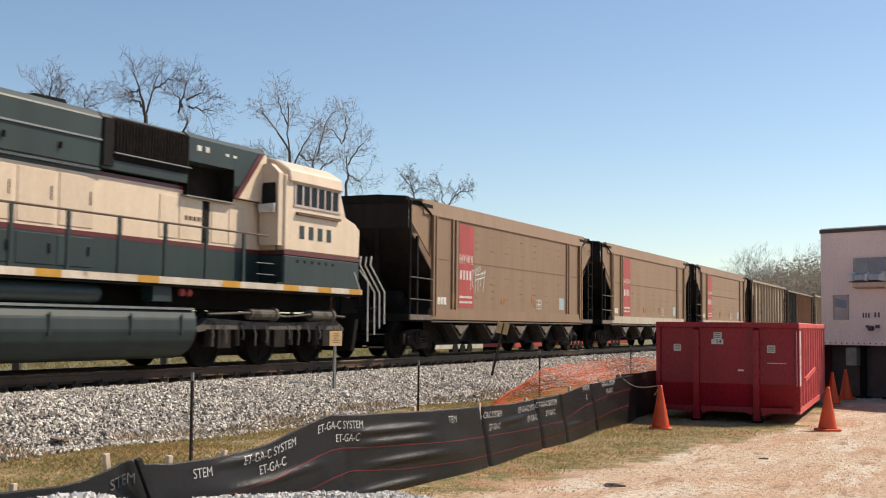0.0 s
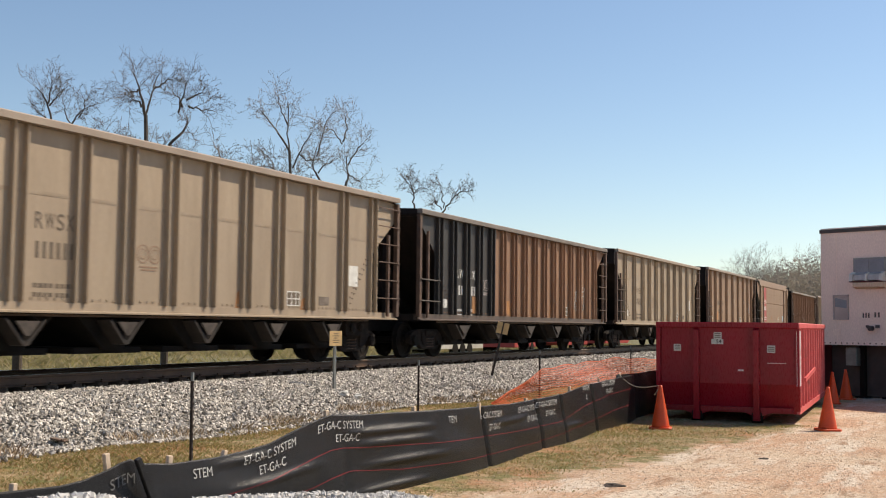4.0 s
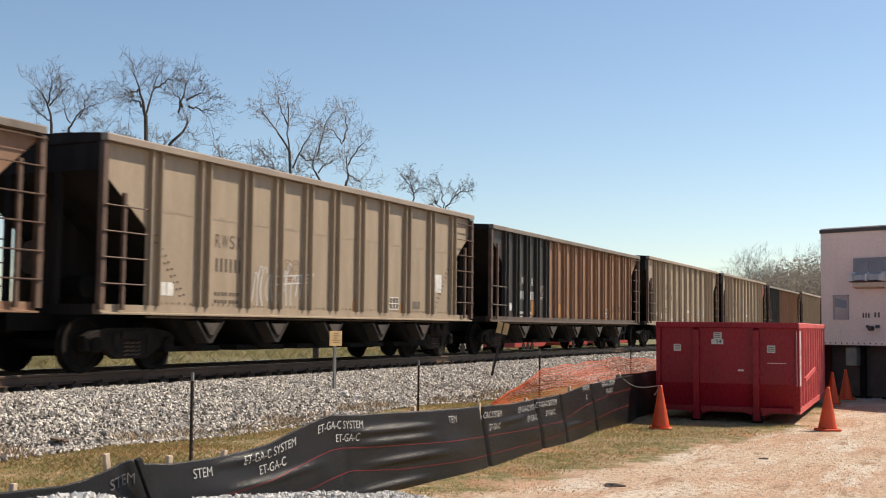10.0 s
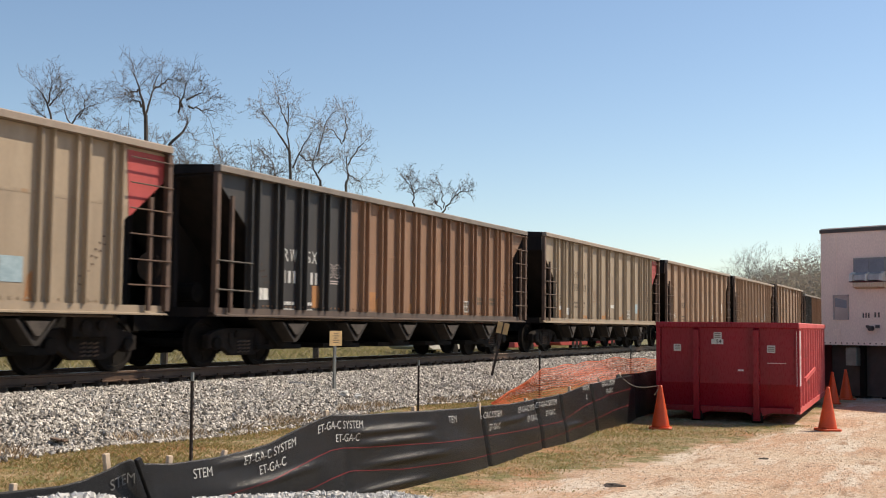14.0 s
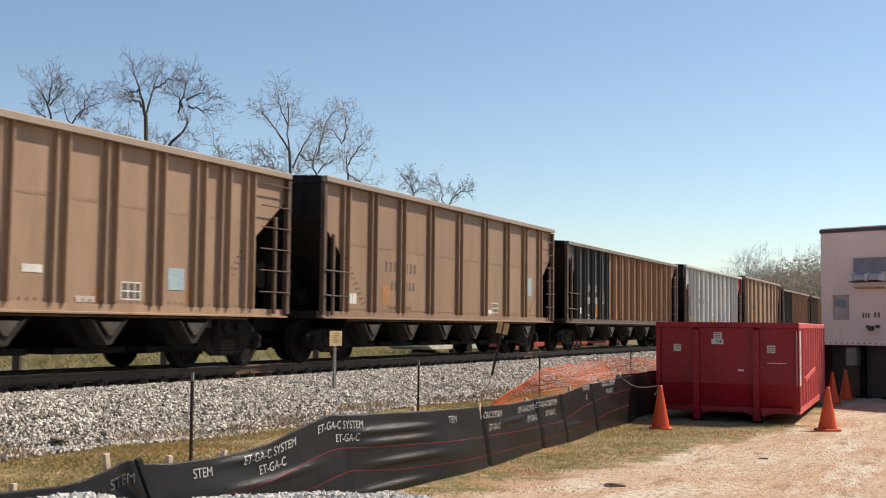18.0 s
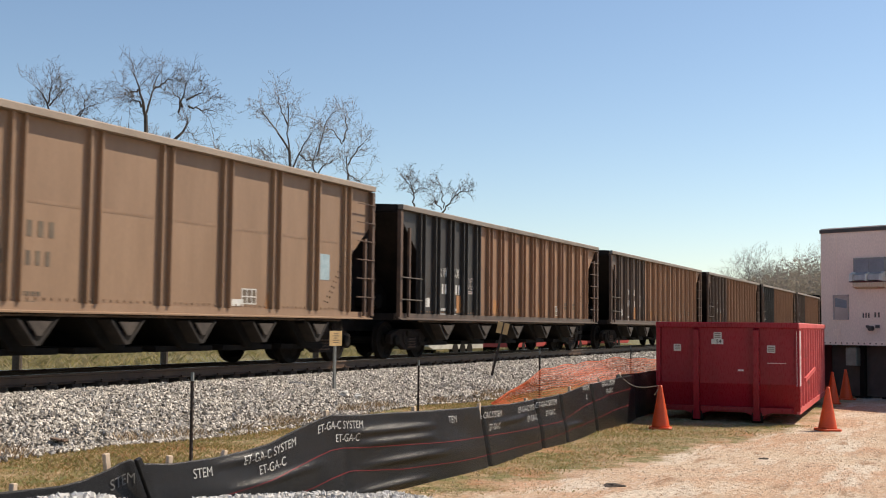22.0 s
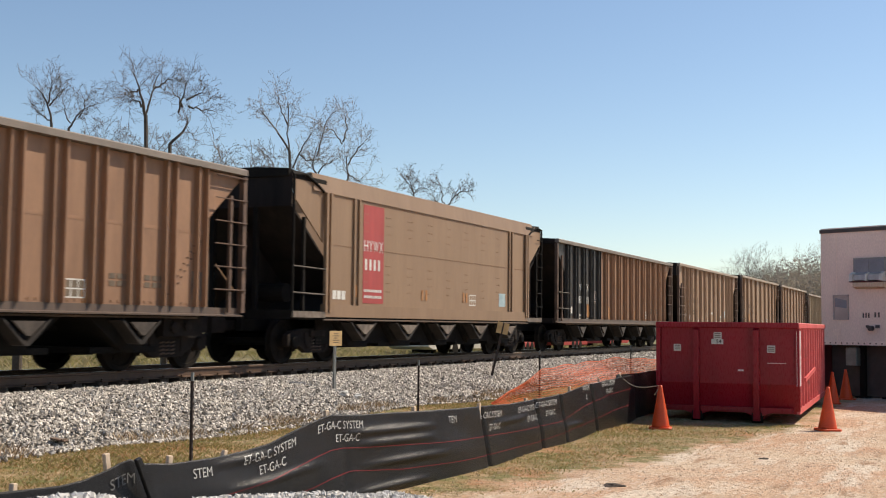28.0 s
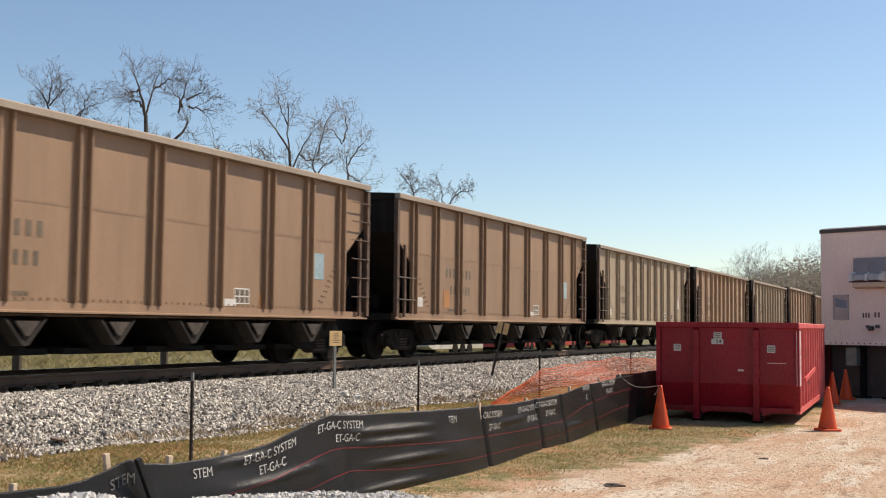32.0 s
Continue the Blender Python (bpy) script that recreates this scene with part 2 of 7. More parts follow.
def lathe(bm, prof, n=24, axis="z", at=(0, 0, 0)):
    """Profile of (radius, height) turned round an axis."""
    rings = []
    for r, h in prof:
        ring = []
        for k in range(n):
            c, s = math.cos(2 * math.pi * k / n) * r, math.sin(2 * math.pi * k / n) * r
            p = (c, s, h) if axis == "z" else ((c, h, s) if axis == "y" else (h, c, s))
            ring.append(bm.verts.new(Vector(p) + Vector(at)))
        rings.append(ring)
    for a, b in zip(rings, rings[1:]):
        for k in range(n):
            bm.faces.new((a[k], a[(k + 1) % n], b[(k + 1) % n], b[k]))
    bm.faces.new(rings[0][::-1])
    bm.faces.new(rings[-1])


def data(name, bm, material, bevel=0.0, smooth=False):
    if bevel:
        bmesh.ops.bevel(bm, geom=bm.edges[:], offset=bevel, segments=1, affect="EDGES")
    bmesh.ops.recalc_face_normals(bm, faces=bm.faces[:])
    me = bpy.data.meshes.new(name)
    bm.to_mesh(me)
    bm.free()
    me.materials.append(M[material] if isinstance(material, str) else material)
    if smooth:
        me.polygons.foreach_set("use_smooth", [True] * len(me.polygons))
    return me


def put(name, me, parent=None, m=None, label=""):
    """A mesh object under its thing, at a pose in the thing's space."""
    ob = new(name, me)
    ob.parent = parent
    if m is not None:
        ob.matrix_basis = m
    if label:
        ob["label"] = label
    return ob


def part(name, bm, material, parent, label="", bevel=0.0, smooth=False, m=None):
    return put(name, data(name, bm, material, bevel, smooth), parent, m, label)


def B():
    return bmesh.new()


def soup(name, verts, faces, material):
    """One mesh from arrays of corners and faces."""
    me = bpy.data.meshes.new(name)
    me.from_pydata(verts, [], faces)
    me.materials.append(M[material] if isinstance(material, str) else material)
    return me


def centre(x):
    """Where the track's centre line lies at x, and its heading."""
    if x <= 0:
        return TRACK, 0.0
    return TRACK + BEND * x * x, math.atan(2 * BEND * x)


rng = np.random.default_rng(7)


# ---- ground ----
def ground_height(x, y):
    """The yard is level; it dips a little before the bank, and the field behind the track lies lower than the rails."""
    c = TRACK + np.where(x > 0, BEND * x * x, 0)
    d = y - c
    z = 0.05 * np.sin(x * 0.7 + 1.3 * y) * np.clip((y - 6) / 3, 0, 1) * np.clip((12 - y) / 2, 0, 1)
    z = z + 0.012 * np.sin(x * 2.1) * np.cos(y * 1.7) + 0.35 * np.clip((d - 4.0) / 6.0, 0, 1)
    # raised soil under the gravel bank by the fence
    z = z + 0.10 * np.exp(-((y - 6.6) / 0.7) ** 2)
    return z


gx = np.concatenate([np.array([-2500, -1200, -500, -200, -90, -40, -18]), np.arange(-8, 46, 0.3), np.arange(46, 100, 2.0), np.array([110, 140, 200, 320, 600, 1200, 2500])])
gy = np.concatenate([np.array([-2500, -1200, -500, -200, -90, -40, -18]), np.arange(-8, 19, 0.3), np.arange(19, 60, 1.5), np.array([65, 80, 110, 160, 300, 600, 1200, 2500])])
X, Y = np.meshgrid(gx, gy, indexing="ij")
Z = ground_height(X, Y)
idx = np.arange(X.size).reshape(X.shape)
quads = np.stack([idx[:-1, :-1], idx[1:, :-1], idx[1:, 1:], idx[:-1, 1:]], -1).reshape(-1, 4)


def earth_material():
    """Pale sandy dirt in the yard, thin grass along the fence, rough field beyond the track."""
    m = bpy.data.materials.new("yard_earth")
    m.use_nodes = True
    n, l = m.node_tree.nodes, m.node_tree.links
    p = n["Principled BSDF"]
    tc = n.new("ShaderNodeTexCoord")
    sep = n.new("ShaderNodeSeparateXYZ")
    l.new(tc.outputs["Object"], sep.inputs[0])

    def nz(s, d=5.0, stretch=(1, 1, 1)):
        mp = n.new("ShaderNodeMapping")
        mp.inputs["Scale"].default_value = stretch
        l.new(tc.outputs["Object"], mp.inputs[0])
        t = n.new("ShaderNodeTexNoise")
        t.inputs["Scale"].default_value, t.inputs["Detail"].default_value = s, d
        t.inputs["Roughness"].default_value = 0.65
        l.new(mp.outputs[0], t.inputs["Vector"])
        return t.outputs["Fac"]

    def mth(op, a, b):
        x = n.new("ShaderNodeMath")
        x.operation = op
        for s, v in zip(x.inputs, (a, b)):
            if isinstance(v, (int, float)):
                s.default_value = v
            else:
                l.new(v, s)
        return x.outputs[0]

    def rng_(v, lo, hi):
        r = n.new("ShaderNodeMapRange")
        r.inputs["From Min"].default_value, r.inputs["From Max"].default_value = lo, hi
        l.new(v, r.inputs["Value"])
        return r.outputs[0]

    def mx(f, a, b):
        x = n.new("ShaderNodeMix")
        x.data_type = "RGBA"
        for s, v in ((x.inputs["Factor"], f), (x.inputs["A"], a), (x.inputs["B"], b)):
            if isinstance(v, tuple):
                s.default_value = (*v, 1)
            else:
                l.new(v, s)
        return x.outputs["Result"]

    dirt = mx(rng_(nz(0.5, 6), 0.40, 0.58), (0.56, 0.435, 0.315), (0.50, 0.305, 0.19))
    dirt = mx(rng_(nz(1.1, 7, (0.45, 1.6, 1)), 0.50, 0.60), dirt, (0.63, 0.535, 0.43))
    dirt = mx(rng_(nz(1.9, 7, (0.5, 1.7, 1)), 0.57, 0.65), dirt, (0.34, 0.205, 0.12))
    dirt = mx(rng_(nz(4.5, 6, (0.7, 1.3, 1)), 0.59, 0.67), dirt, (0.25, 0.165, 0.105))
    dirt = mx(rng_(nz(24, 4), 0.58, 0.70), dirt, (0.31, 0.225, 0.155))
    dirt = mx(rng_(nz(10, 9, (0.8, 1.2, 1)), 0.53, 0.63), dirt, (0.42, 0.295, 0.195))
    dirt = mx(rng_(nz(17, 8), 0.56, 0.66), dirt, (0.66, 0.58, 0.48))
    grass = mx(rng_(nz(1.7, 7), 0.42, 0.58), (0.31, 0.21, 0.105), (0.145, 0.145, 0.043))
    grass = mx(rng_(nz(5, 7), 0.53, 0.62), grass, (0.41, 0.295, 0.17))
    grass = mx(rng_(nz(0.8, 6), 0.55, 0.63), grass, (0.36, 0.18, 0.085))
    grass = mx(rng_(nz(11, 6), 0.58, 0.68), grass, (0.19, 0.13, 0.072))
    field = mx(rng_(nz(0.12), 0.4, 0.6), (0.20, 0.17, 0.085), (0.11, 0.11, 0.042))
    # the grass begins along a wavering line that runs from the fence towards the skip
    wob = mth("MULTIPLY", mth("SUBTRACT", nz(1.1, 8), 0.5), 2.6)
    edge = mth("ADD", mth("ADD", sep.outputs["Y"], mth("MULTIPLY", mth("MINIMUM", sep.outputs["X"], 19.0), 0.19)), wob)
    col = mx(rng_(edge, 6.45, 6.80), dirt, grass)
    col = mx(rng_(sep.outputs["Y"], 17.5, 19.5), col, field)
    l.new(col, p.inputs["Base Color"])
    p.inputs["Roughness"].default_value = 0.95
    bp = n.new("ShaderNodeBump")
    bp.inputs["Strength"].default_value, bp.inputs["Distance"].default_value = 0.9, 0.07
    l.new(nz(9, 10), bp.inputs["Height"])
    l.new(bp.outputs[0], p.inputs["Normal"])
    return m


ground = new("ground", soup("ground", np.stack([X, Y, Z], -1).reshape(-1, 3).tolist(), quads.tolist(), earth_material()))
tagged(ground, "pale sandy dirt yard with thin dry grass", "ground", kind="structure")

# ---- railway bank, sleepers and rails ----
PROFILE = [(-4.0, -0.15), (-3.55, 0.02), (-2.9, 0.30), (-2.2, 0.50), (-1.85, 0.535), (-1.0, 0.545), (0.9, 0.60), (1.9, 0.60), (2.9, 0.42), (4.0, 0.2)]
bx = np.concatenate([np.arange(-520, 0, 10.0), np.arange(0, 60, 0.5), np.arange(60, 720, 8.0)])
verts, faces = [], []
for i, x in enumerate(bx):
    c, _ = centre(x)
    for j, (dy, z) in enumerate(PROFILE):
        w = 0.12 * math.sin(x * 0.9 + j) + 0.08 * math.sin(x * 2.3 + 2 * j) if j < 1 else 0.0
        verts.append((x, c + dy + w, z - 0.015))
P = len(PROFILE)
for i in range(len(bx) - 1):
    for j in range(P - 1):
        a = i * P + j
        faces.append((a, a + P, a + P + 1, a + 1))
bank = new("ballast_bank", soup("ballast_bank", verts, faces, surface("grey_ballast_bed", (0.26, 0.24, 0.22), (0.17, 0.16, 0.145), 9.0, 0.95, bump=1.0, fine=60, shift=False)))
tagged(bank, "sloping bank of crushed grey granite ballast", "railway bank", kind="structure")


def bank_height(x, d):
    return np.interp(d, [p[0] for p in PROFILE], [p[1] for p in PROFILE])


def scatter_stones(name, px, py, pz, size, material, label, category):
    """Loose angular stones, each one a squashed and turned eight-sided lump, in one mesh."""
    n = len(px)
    base = np.array([(1, 0, 0), (-1, 0, 0), (0, 1, 0), (0, -1, 0), (0, 0, 1), (0, 0, -1)], float)
    tri = np.array([(0, 2, 4), (2, 1, 4), (1, 3, 4), (3, 0, 4), (2, 0, 5), (1, 2, 5), (3, 1, 5), (0, 3, 5)])
    v = np.repeat(base[None], n, 0) * (size[:, None, None] * rng.uniform(0.55, 1.15, (n, 6, 1))) * rng.uniform(0.7, 1.2, (n, 1, 3))
    a = rng.normal(size=(n, 4))
    a /= np.linalg.norm(a, axis=1)[:, None]
    w, x, y, z = a.T
    R = np.stack([1 - 2 * (y * y + z * z), 2 * (x * y - z * w), 2 * (x * z + y * w), 2 * (x * y + z * w), 1 - 2 * (x * x + z * z), 2 * (y * z - x * w),
                  2 * (x * z - y * w), 2 * (y * z + x * w), 1 - 2 * (x * x + y * y)], -1).reshape(n, 3, 3)
    v = np.einsum("nij,nkj->nki", R, v) + np.stack([px, py, pz], -1)[:, None]
    f = (tri[None] + 6 * np.arange(n)[:, None, None]).reshape(-1, 3)
    return tagged(new(name, soup(name, v.reshape(-1, 3).tolist(), f.tolist(), material)), label, category, kind="stuff")


def stones_on_bank():
    px, pd, ps = [], [], []
    for x0, x1, dens, s in ((8, 22, 860, 0.034), (22, 36, 560, 0.040), (36, 70, 160, 0.057)):
        k = int((x1 - x0) * 3.0 * dens)
        px.append(rng.uniform(x0, x1, k))
        pd.append(rng.uniform(-4.1, -1.1, k))
        ps.append(rng.uniform(0.6, 1.35, k) * s)
    k = 5200
    px.append(rng.uniform(8, 45, k))
    pd.append(rng.uniform(-0.7, 2.6, k))
    ps.append(rng.uniform(0.6, 1.3, k) * 0.042)
    px, pd, ps = (np.concatenate(a) for a in (px, pd, ps))
    # the foot of the bank thins out unevenly into the grass
    foot = -3.55 + 0.25 * np.sin(px * 0.9) + 0.15 * np.sin(px * 2.7 + 1)
    keep = (pd > foot - 0.25) | (rng.random(len(px)) < 0.25)
    px, pd, ps = px[keep], pd[keep], ps[keep]
    py = TRACK + BEND * px * px + pd
    pz = np.maximum(bank_height(px, pd), ground_height(px, py)) + 0.35 * ps + 0.015
    scatter_stones("ballast_stones", px, py, pz, ps, "stones", "loose crushed granite stones of the track ballast", "gravel")


stones_on_bank()


def railway_track():
    t = tagged(new("railway_track"), "worn steel rails on dark timber sleepers in ballast", "railway track", kind="structure")
    t.location = (0, TRACK, RAIL)
    foot, web, head = 0.075, 0.010, 0.037
    prof = [(-foot, -0.17), (foot, -0.17), (foot, -0.158), (web, -0.145), (web, -0.045), (head, -0.036), (head, -0.008), (head - 0.008, 0), (-head + 0.008, 0), (-head, -0.008), (-head, -0.036), (-web, -0.045), (-web, -0.145), (-foot, -0.158)]
    xs = np.concatenate([np.arange(-520, 0, 20.0), np.arange(0, 720, 4.0)])
    for side in (-1, 1):
        for nm, pr, mat in (("rail", prof, "rail"), ("running_surface", [(-0.028, 0.0015), (0.028, 0.0015), (0.028, -0.002), (-0.028, -0.002)], "rail_top")):
            v, f = [], []
            k = len(pr)
            for x in xs:
                c, h = centre(x)
                for dy, z in pr:
                    v.append((x, c - TRACK + side * 0.7525 + dy, z))
            for i in range(len(xs) - 1):
                for j in range(k):
                    f.append((i * k + j, (i + 1) * k + j, (i + 1) * k + (j + 1) % k, i * k + (j + 1) % k))
            put(nm, soup(nm, v, f, mat), t)
    bm = B()
    box(bm, -0.115, 0.115, -0.88, 1.3, -0.35, -0.155)
    tie = data("sleeper", bm, "tie", bevel=0.012)
    bm = B()
    box(bm, -0.09, 0.09, -0.17, 0.17, -0.158, -0.145)
    box(bm, -0.02, 0.02, -0.11, -0.08, -0.15, -0.115)
    box(bm, -0.02, 0.02, 0.08, 0.11, -0.15, -0.115)
    plate = data("tie_plate", bm, "rail")
    x = 6.0
    far = B()
    while x < 130:
        c, h = centre(x)
        if x < 62:
            m = pose(x, c - TRACK + random.uniform(-0.05, 0.05), random.uniform(-0.01, 0.004), 0, 0, math.degrees(h) + random.uniform(-1.2, 1.2))
            s = put("sleeper", tie, t, m)
            put("tie_plate", plate, s, pose(0, -0.7525, 0))
        else:
            box(far, x - 0.115, x + 0.115, c - TRACK - 1.3, c - TRACK + 1.3, -0.35, -0.157)
        x += 0.535
    tagged(part("sleepers", far, "tie", t), kind="stuff")


railway_track()


# ---- the train ----
WHEEL = 0.457
AXLES = []            # every wheelset, with its place on its bogie
TRAIN = []            # every vehicle, with the distance of its middle along the line at the start


def wheelset_data(r):
    bm = B()
    for s in (-1, 1):
        y = 0.7525 * s
        prof = [(0.09, -0.09), (0.15, -0.075), (0.17, -0.03), (r - 0.09, -0.03), (r - 0.075, -0.065), (r, -0.065), (r + 0.004, 0.03), (r + 0.026, 0.045), (r + 0.026, 0.07), (r - 0.08, 0.07), (r - 0.09, 0.02), (0.14, 0.03), (0.09, 0.08)]
        lathe(bm, [(a, y - s * b) for a, b in prof], 28, "y")
        # four pressed hollows so that the turning shows
        for k in range(4):
            a = math.pi / 2 * k
            box_at = Matrix.Translation((math.cos(a) * r * 0.55, y + s * 0.035, math.sin(a) * r * 0.55)) @ Matrix.Rotation(-a, 4, "Y")
            g = bmesh.ops.create_cube(bm, size=1, matrix=box_at @ Matrix.Diagonal((0.12, 0.012, 0.05, 1)))
    lathe(bm, [(0.08, -1.05), (0.085, -0.7), (0.08, 0.0), (0.085, 0.7), (0.08, 1.05)], 12, "y")
    lathe(bm, [(0.11, -1.16), (0.13, -1.14), (0.13, -0.98), (0.11, -0.97)], 12, "y")
    lathe(bm, [(0.11, 0.97), (0.13, 0.98), (0.13, 1.14), (0.11, 1.16)], 12, "y")
    return data("wheelset", bm, "wheel")


def side_frame_data():
    bm = B()
    out = [(-1.12, 0.36), (-1.12, 0.60), (-0.95, 0.68), (-0.55, 0.74), (0.55, 0.74), (0.95, 0.68), (1.12, 0.60), (1.12, 0.36), (0.98, 0.36), (0.98, 0.52), (0.80, 0.52), (0.72, 0.40), (0.38, 0.22), (-0.38, 0.22), (-0.72, 0.40), (-0.80, 0.52), (-0.98, 0.52), (-0.98, 0.36)]
    prism(bm, out, -0.07, 0.07)
    for s in (-1, 1):
        prism(bm, [(s * 0.34, 0.30), (s * 0.50, 0.44), (s * 0.50, 0.66), (s * 0.34, 0.66)], -0.10, -0.07)
    box(bm, -0.30, 0.30, -0.12, -0.07, 0.56, 0.70)
    return data("side_frame", bm, "bogie", bevel=0.012)


def spring_data():
    bm = B()
    pts = [(0.055 * math.cos(a), 0.055 * math.sin(a), 0.24 + 0.30 * a / (math.pi * 9)) for a in np.linspace(0, math.pi * 9, 46)]
    tube(bm, pts, 0.017, 5)
    return data("spring", bm, "frame_rust")


DATA = {}


def bogie(parent, x, spacing=0.89):
    if not DATA:
        DATA.update(wheels=wheelset_data(WHEEL), frame=side_frame_data(), spring=spring_data())
        bm = B()
        prism(bm, [(-1.0, 0.50), (-0.5, 0.36), (0.5, 0.36), (1.0, 0.50), (1.0, 0.62), (-1.0, 0.62)], -0.2, 0.2, "x")
        DATA["bolster"] = data("bolster", bm, "under", bevel=0.01)
        bm = B()
        for s in (-1, 1):
            box(bm, s * 0.40 - 0.05, s * 0.40 + 0.05, -0.9, 0.9, 0.30, 0.38)
            for y in (-0.75, 0.75):
                prism(bm, [(s * 0.37, 0.25), (s * 0.43, 0.25), (s * 0.43, 0.55), (s * 0.37, 0.55)], y - 0.05, y + 0.05)
        DATA["brake"] = data("brake_beam", bm, "under")
    b = put("bogie", None, parent, pose(x, 0, 0))
    for s in (-1, 1):
        put("side_frame", DATA["frame"], b, pose(0, s * 1.02, 0, 0, 0, 0 if s < 0 else 180))
        for k in (-1, 0, 1):
            put("spring", DATA["spring"], b, pose(k * 0.14, s * 1.06, 0))
        w = put("wheelset", DATA["wheels"], b, pose(s * spacing, 0, WHEEL))
        AXLES.append((w, s * spacing, WHEEL))
    put("bolster", DATA["bolster"], b)
    put("brake_beam", DATA["brake"], b)
    return b


def glyphs(bm, x, z, n, w, h, y, gap=0.35, kind=0):
    """Plain bars standing for n characters of a stencil line; bm may be (paint, car), to make each one a part."""
    own = isinstance(bm, tuple)
    for i in range(n):
        if own:
            paint, car = bm
            one = B()
            glyphs(one, x + i * w * (1 + gap), z, 1, w, h, y, gap, kind)
            part("stencil_letter" if kind == 0 else "stencil_bar", one, paint, car)
            continue
        x0 = x + i * w * (1 + gap)
        if kind == 0:
            # a plain upright bar for each numeral
            box(bm, x0 + 0.2 * w, x0 + w - 0.2 * w, y, y + 0.004, z, z + h)
        else:
            box(bm, x0, x0 + w, y, y + 0.004, z, z + h)


SHAPES = {}


def letter_shape(ch):
    """The outline mesh of one character, one unit high and as wide as the font makes it."""
    if ch not in SHAPES:
        cu = bpy.data.curves.new("letter", "FONT")
        cu.body, cu.size = ch, 1.0
        tmp = new("letter", cu)
        me = bpy.data.meshes.new_from_object(tmp.evaluated_get(bpy.context.evaluated_depsgraph_get()))
        bpy.data.objects.remove(tmp)
        v = np.array([p.co[:2] for p in me.vertices])
        v = (v - v.min(0)) / (v.max(0) - v.min(0))
        SHAPES[ch] = (v, [list(f.vertices) for f in me.polygons])
    return SHAPES[ch]


for ch in "RWSXHY":
    letter_shape(ch)


def stencil(car, text, x, z, w, h, y, paint, gap=0.28):
    """Painted letters on the side, one part each, every letter w wide and h high."""
    for i, ch in enumerate(text):
        v, f = letter_shape(ch)
        wide = w * (1.25 if ch == "W" else 1.0)
        put("stencil_letter", soup("stencil_letter", [(x + a * wide, y, z + b * h) for a, b in v], f, paint), car)
        x += wide + w * gap


def ring(bm, x, z, r, t, y, n=18):
    a = [bm.verts.new((x + math.cos(2 * math.pi * k / n) * r, y, z + math.sin(2 * math.pi * k / n) * r)) for k in range(n)]
    b = [bm.verts.new((x + math.cos(2 * math.pi * k / n) * (r - t), y, z + math.sin(2 * math.pi * k / n) * (r - t))) for k in range(n)]
    for k in range(n):
        bm.faces.new((a[k], a[(k + 1) % n], b[(k + 1) % n], b[k]))


def stencil_frame(bm, x, z, w, h, y, t=0.03):
    """An outlined box split in three, as for a lubrication record."""
    for x0, x1, z0, z1 in ((x, x + w, z, z + t), (x, x + w, z + h - t, z + h), (x, x + t, z, z + h), (x + w - t, x + w, z, z + h), (x + w / 3, x + w / 3 + t, z, z + h), (x + 2 * w / 3, x + 2 * w / 3 + t, z, z + h), (x, x + w, z + h * 0.45, z + h * 0.45 + t)):
        box(bm, x0, x1, y, y + 0.003, z0, z1)


def bay_data(bw, half, paint="plate"):
    bm = B()
    prism(bm, [(-bw * 0.75, 1.0), (bw * 0.75, 1.0), (bw * 0.75, 0.90), (0.2, 0.38), (-0.2, 0.38), (-bw * 0.75, 0.90)], -1.25, 1.25)
    chute = data("hopper_bay", bm, "under")
    bm = B()
    prism(bm, [(0.0, 0.47), (0.06, 0.48), (half + 0.17, 0.87), (half + 0.13, 0.88), (0.0, 0.53), (-half - 0.13, 0.88), (-half - 0.17, 0.87), (-0.06, 0.48)], -1.53, -1.25)
    rim = data("bay_flange", bm, "flange")
    bm = B()
    box(bm, -0.8, 0.8, -1.15, 1.15, 0.32, 0.42)
    gate = data("outlet_gate", bm, "under")
    # triangle below the sill's shadow, its sunlight put in as a pale plate
    bm = B()
    prism(bm, [(-half, 0.84), (half, 0.84), (0.04, 0.62), (-0.04, 0.62)], -1.565, -1.53)
    face = data("bay_plate", bm, paint)
    return chute, rim, gate, face


def split(pts, x, left):
    """The part of an (x, z) polygon on one side of x."""
    out = []
    for p, q in zip(pts, pts[1:] + pts[:1]):
        ins = (p[0] <= x) == left
        if ins:
            out.append(p)
        if ((p[0] <= x) != (q[0] <= x)):
            t = (x - p[0]) / (q[0] - p[0])
            out.append((x, p[1] + t * (q[1] - p[1])))
    return out


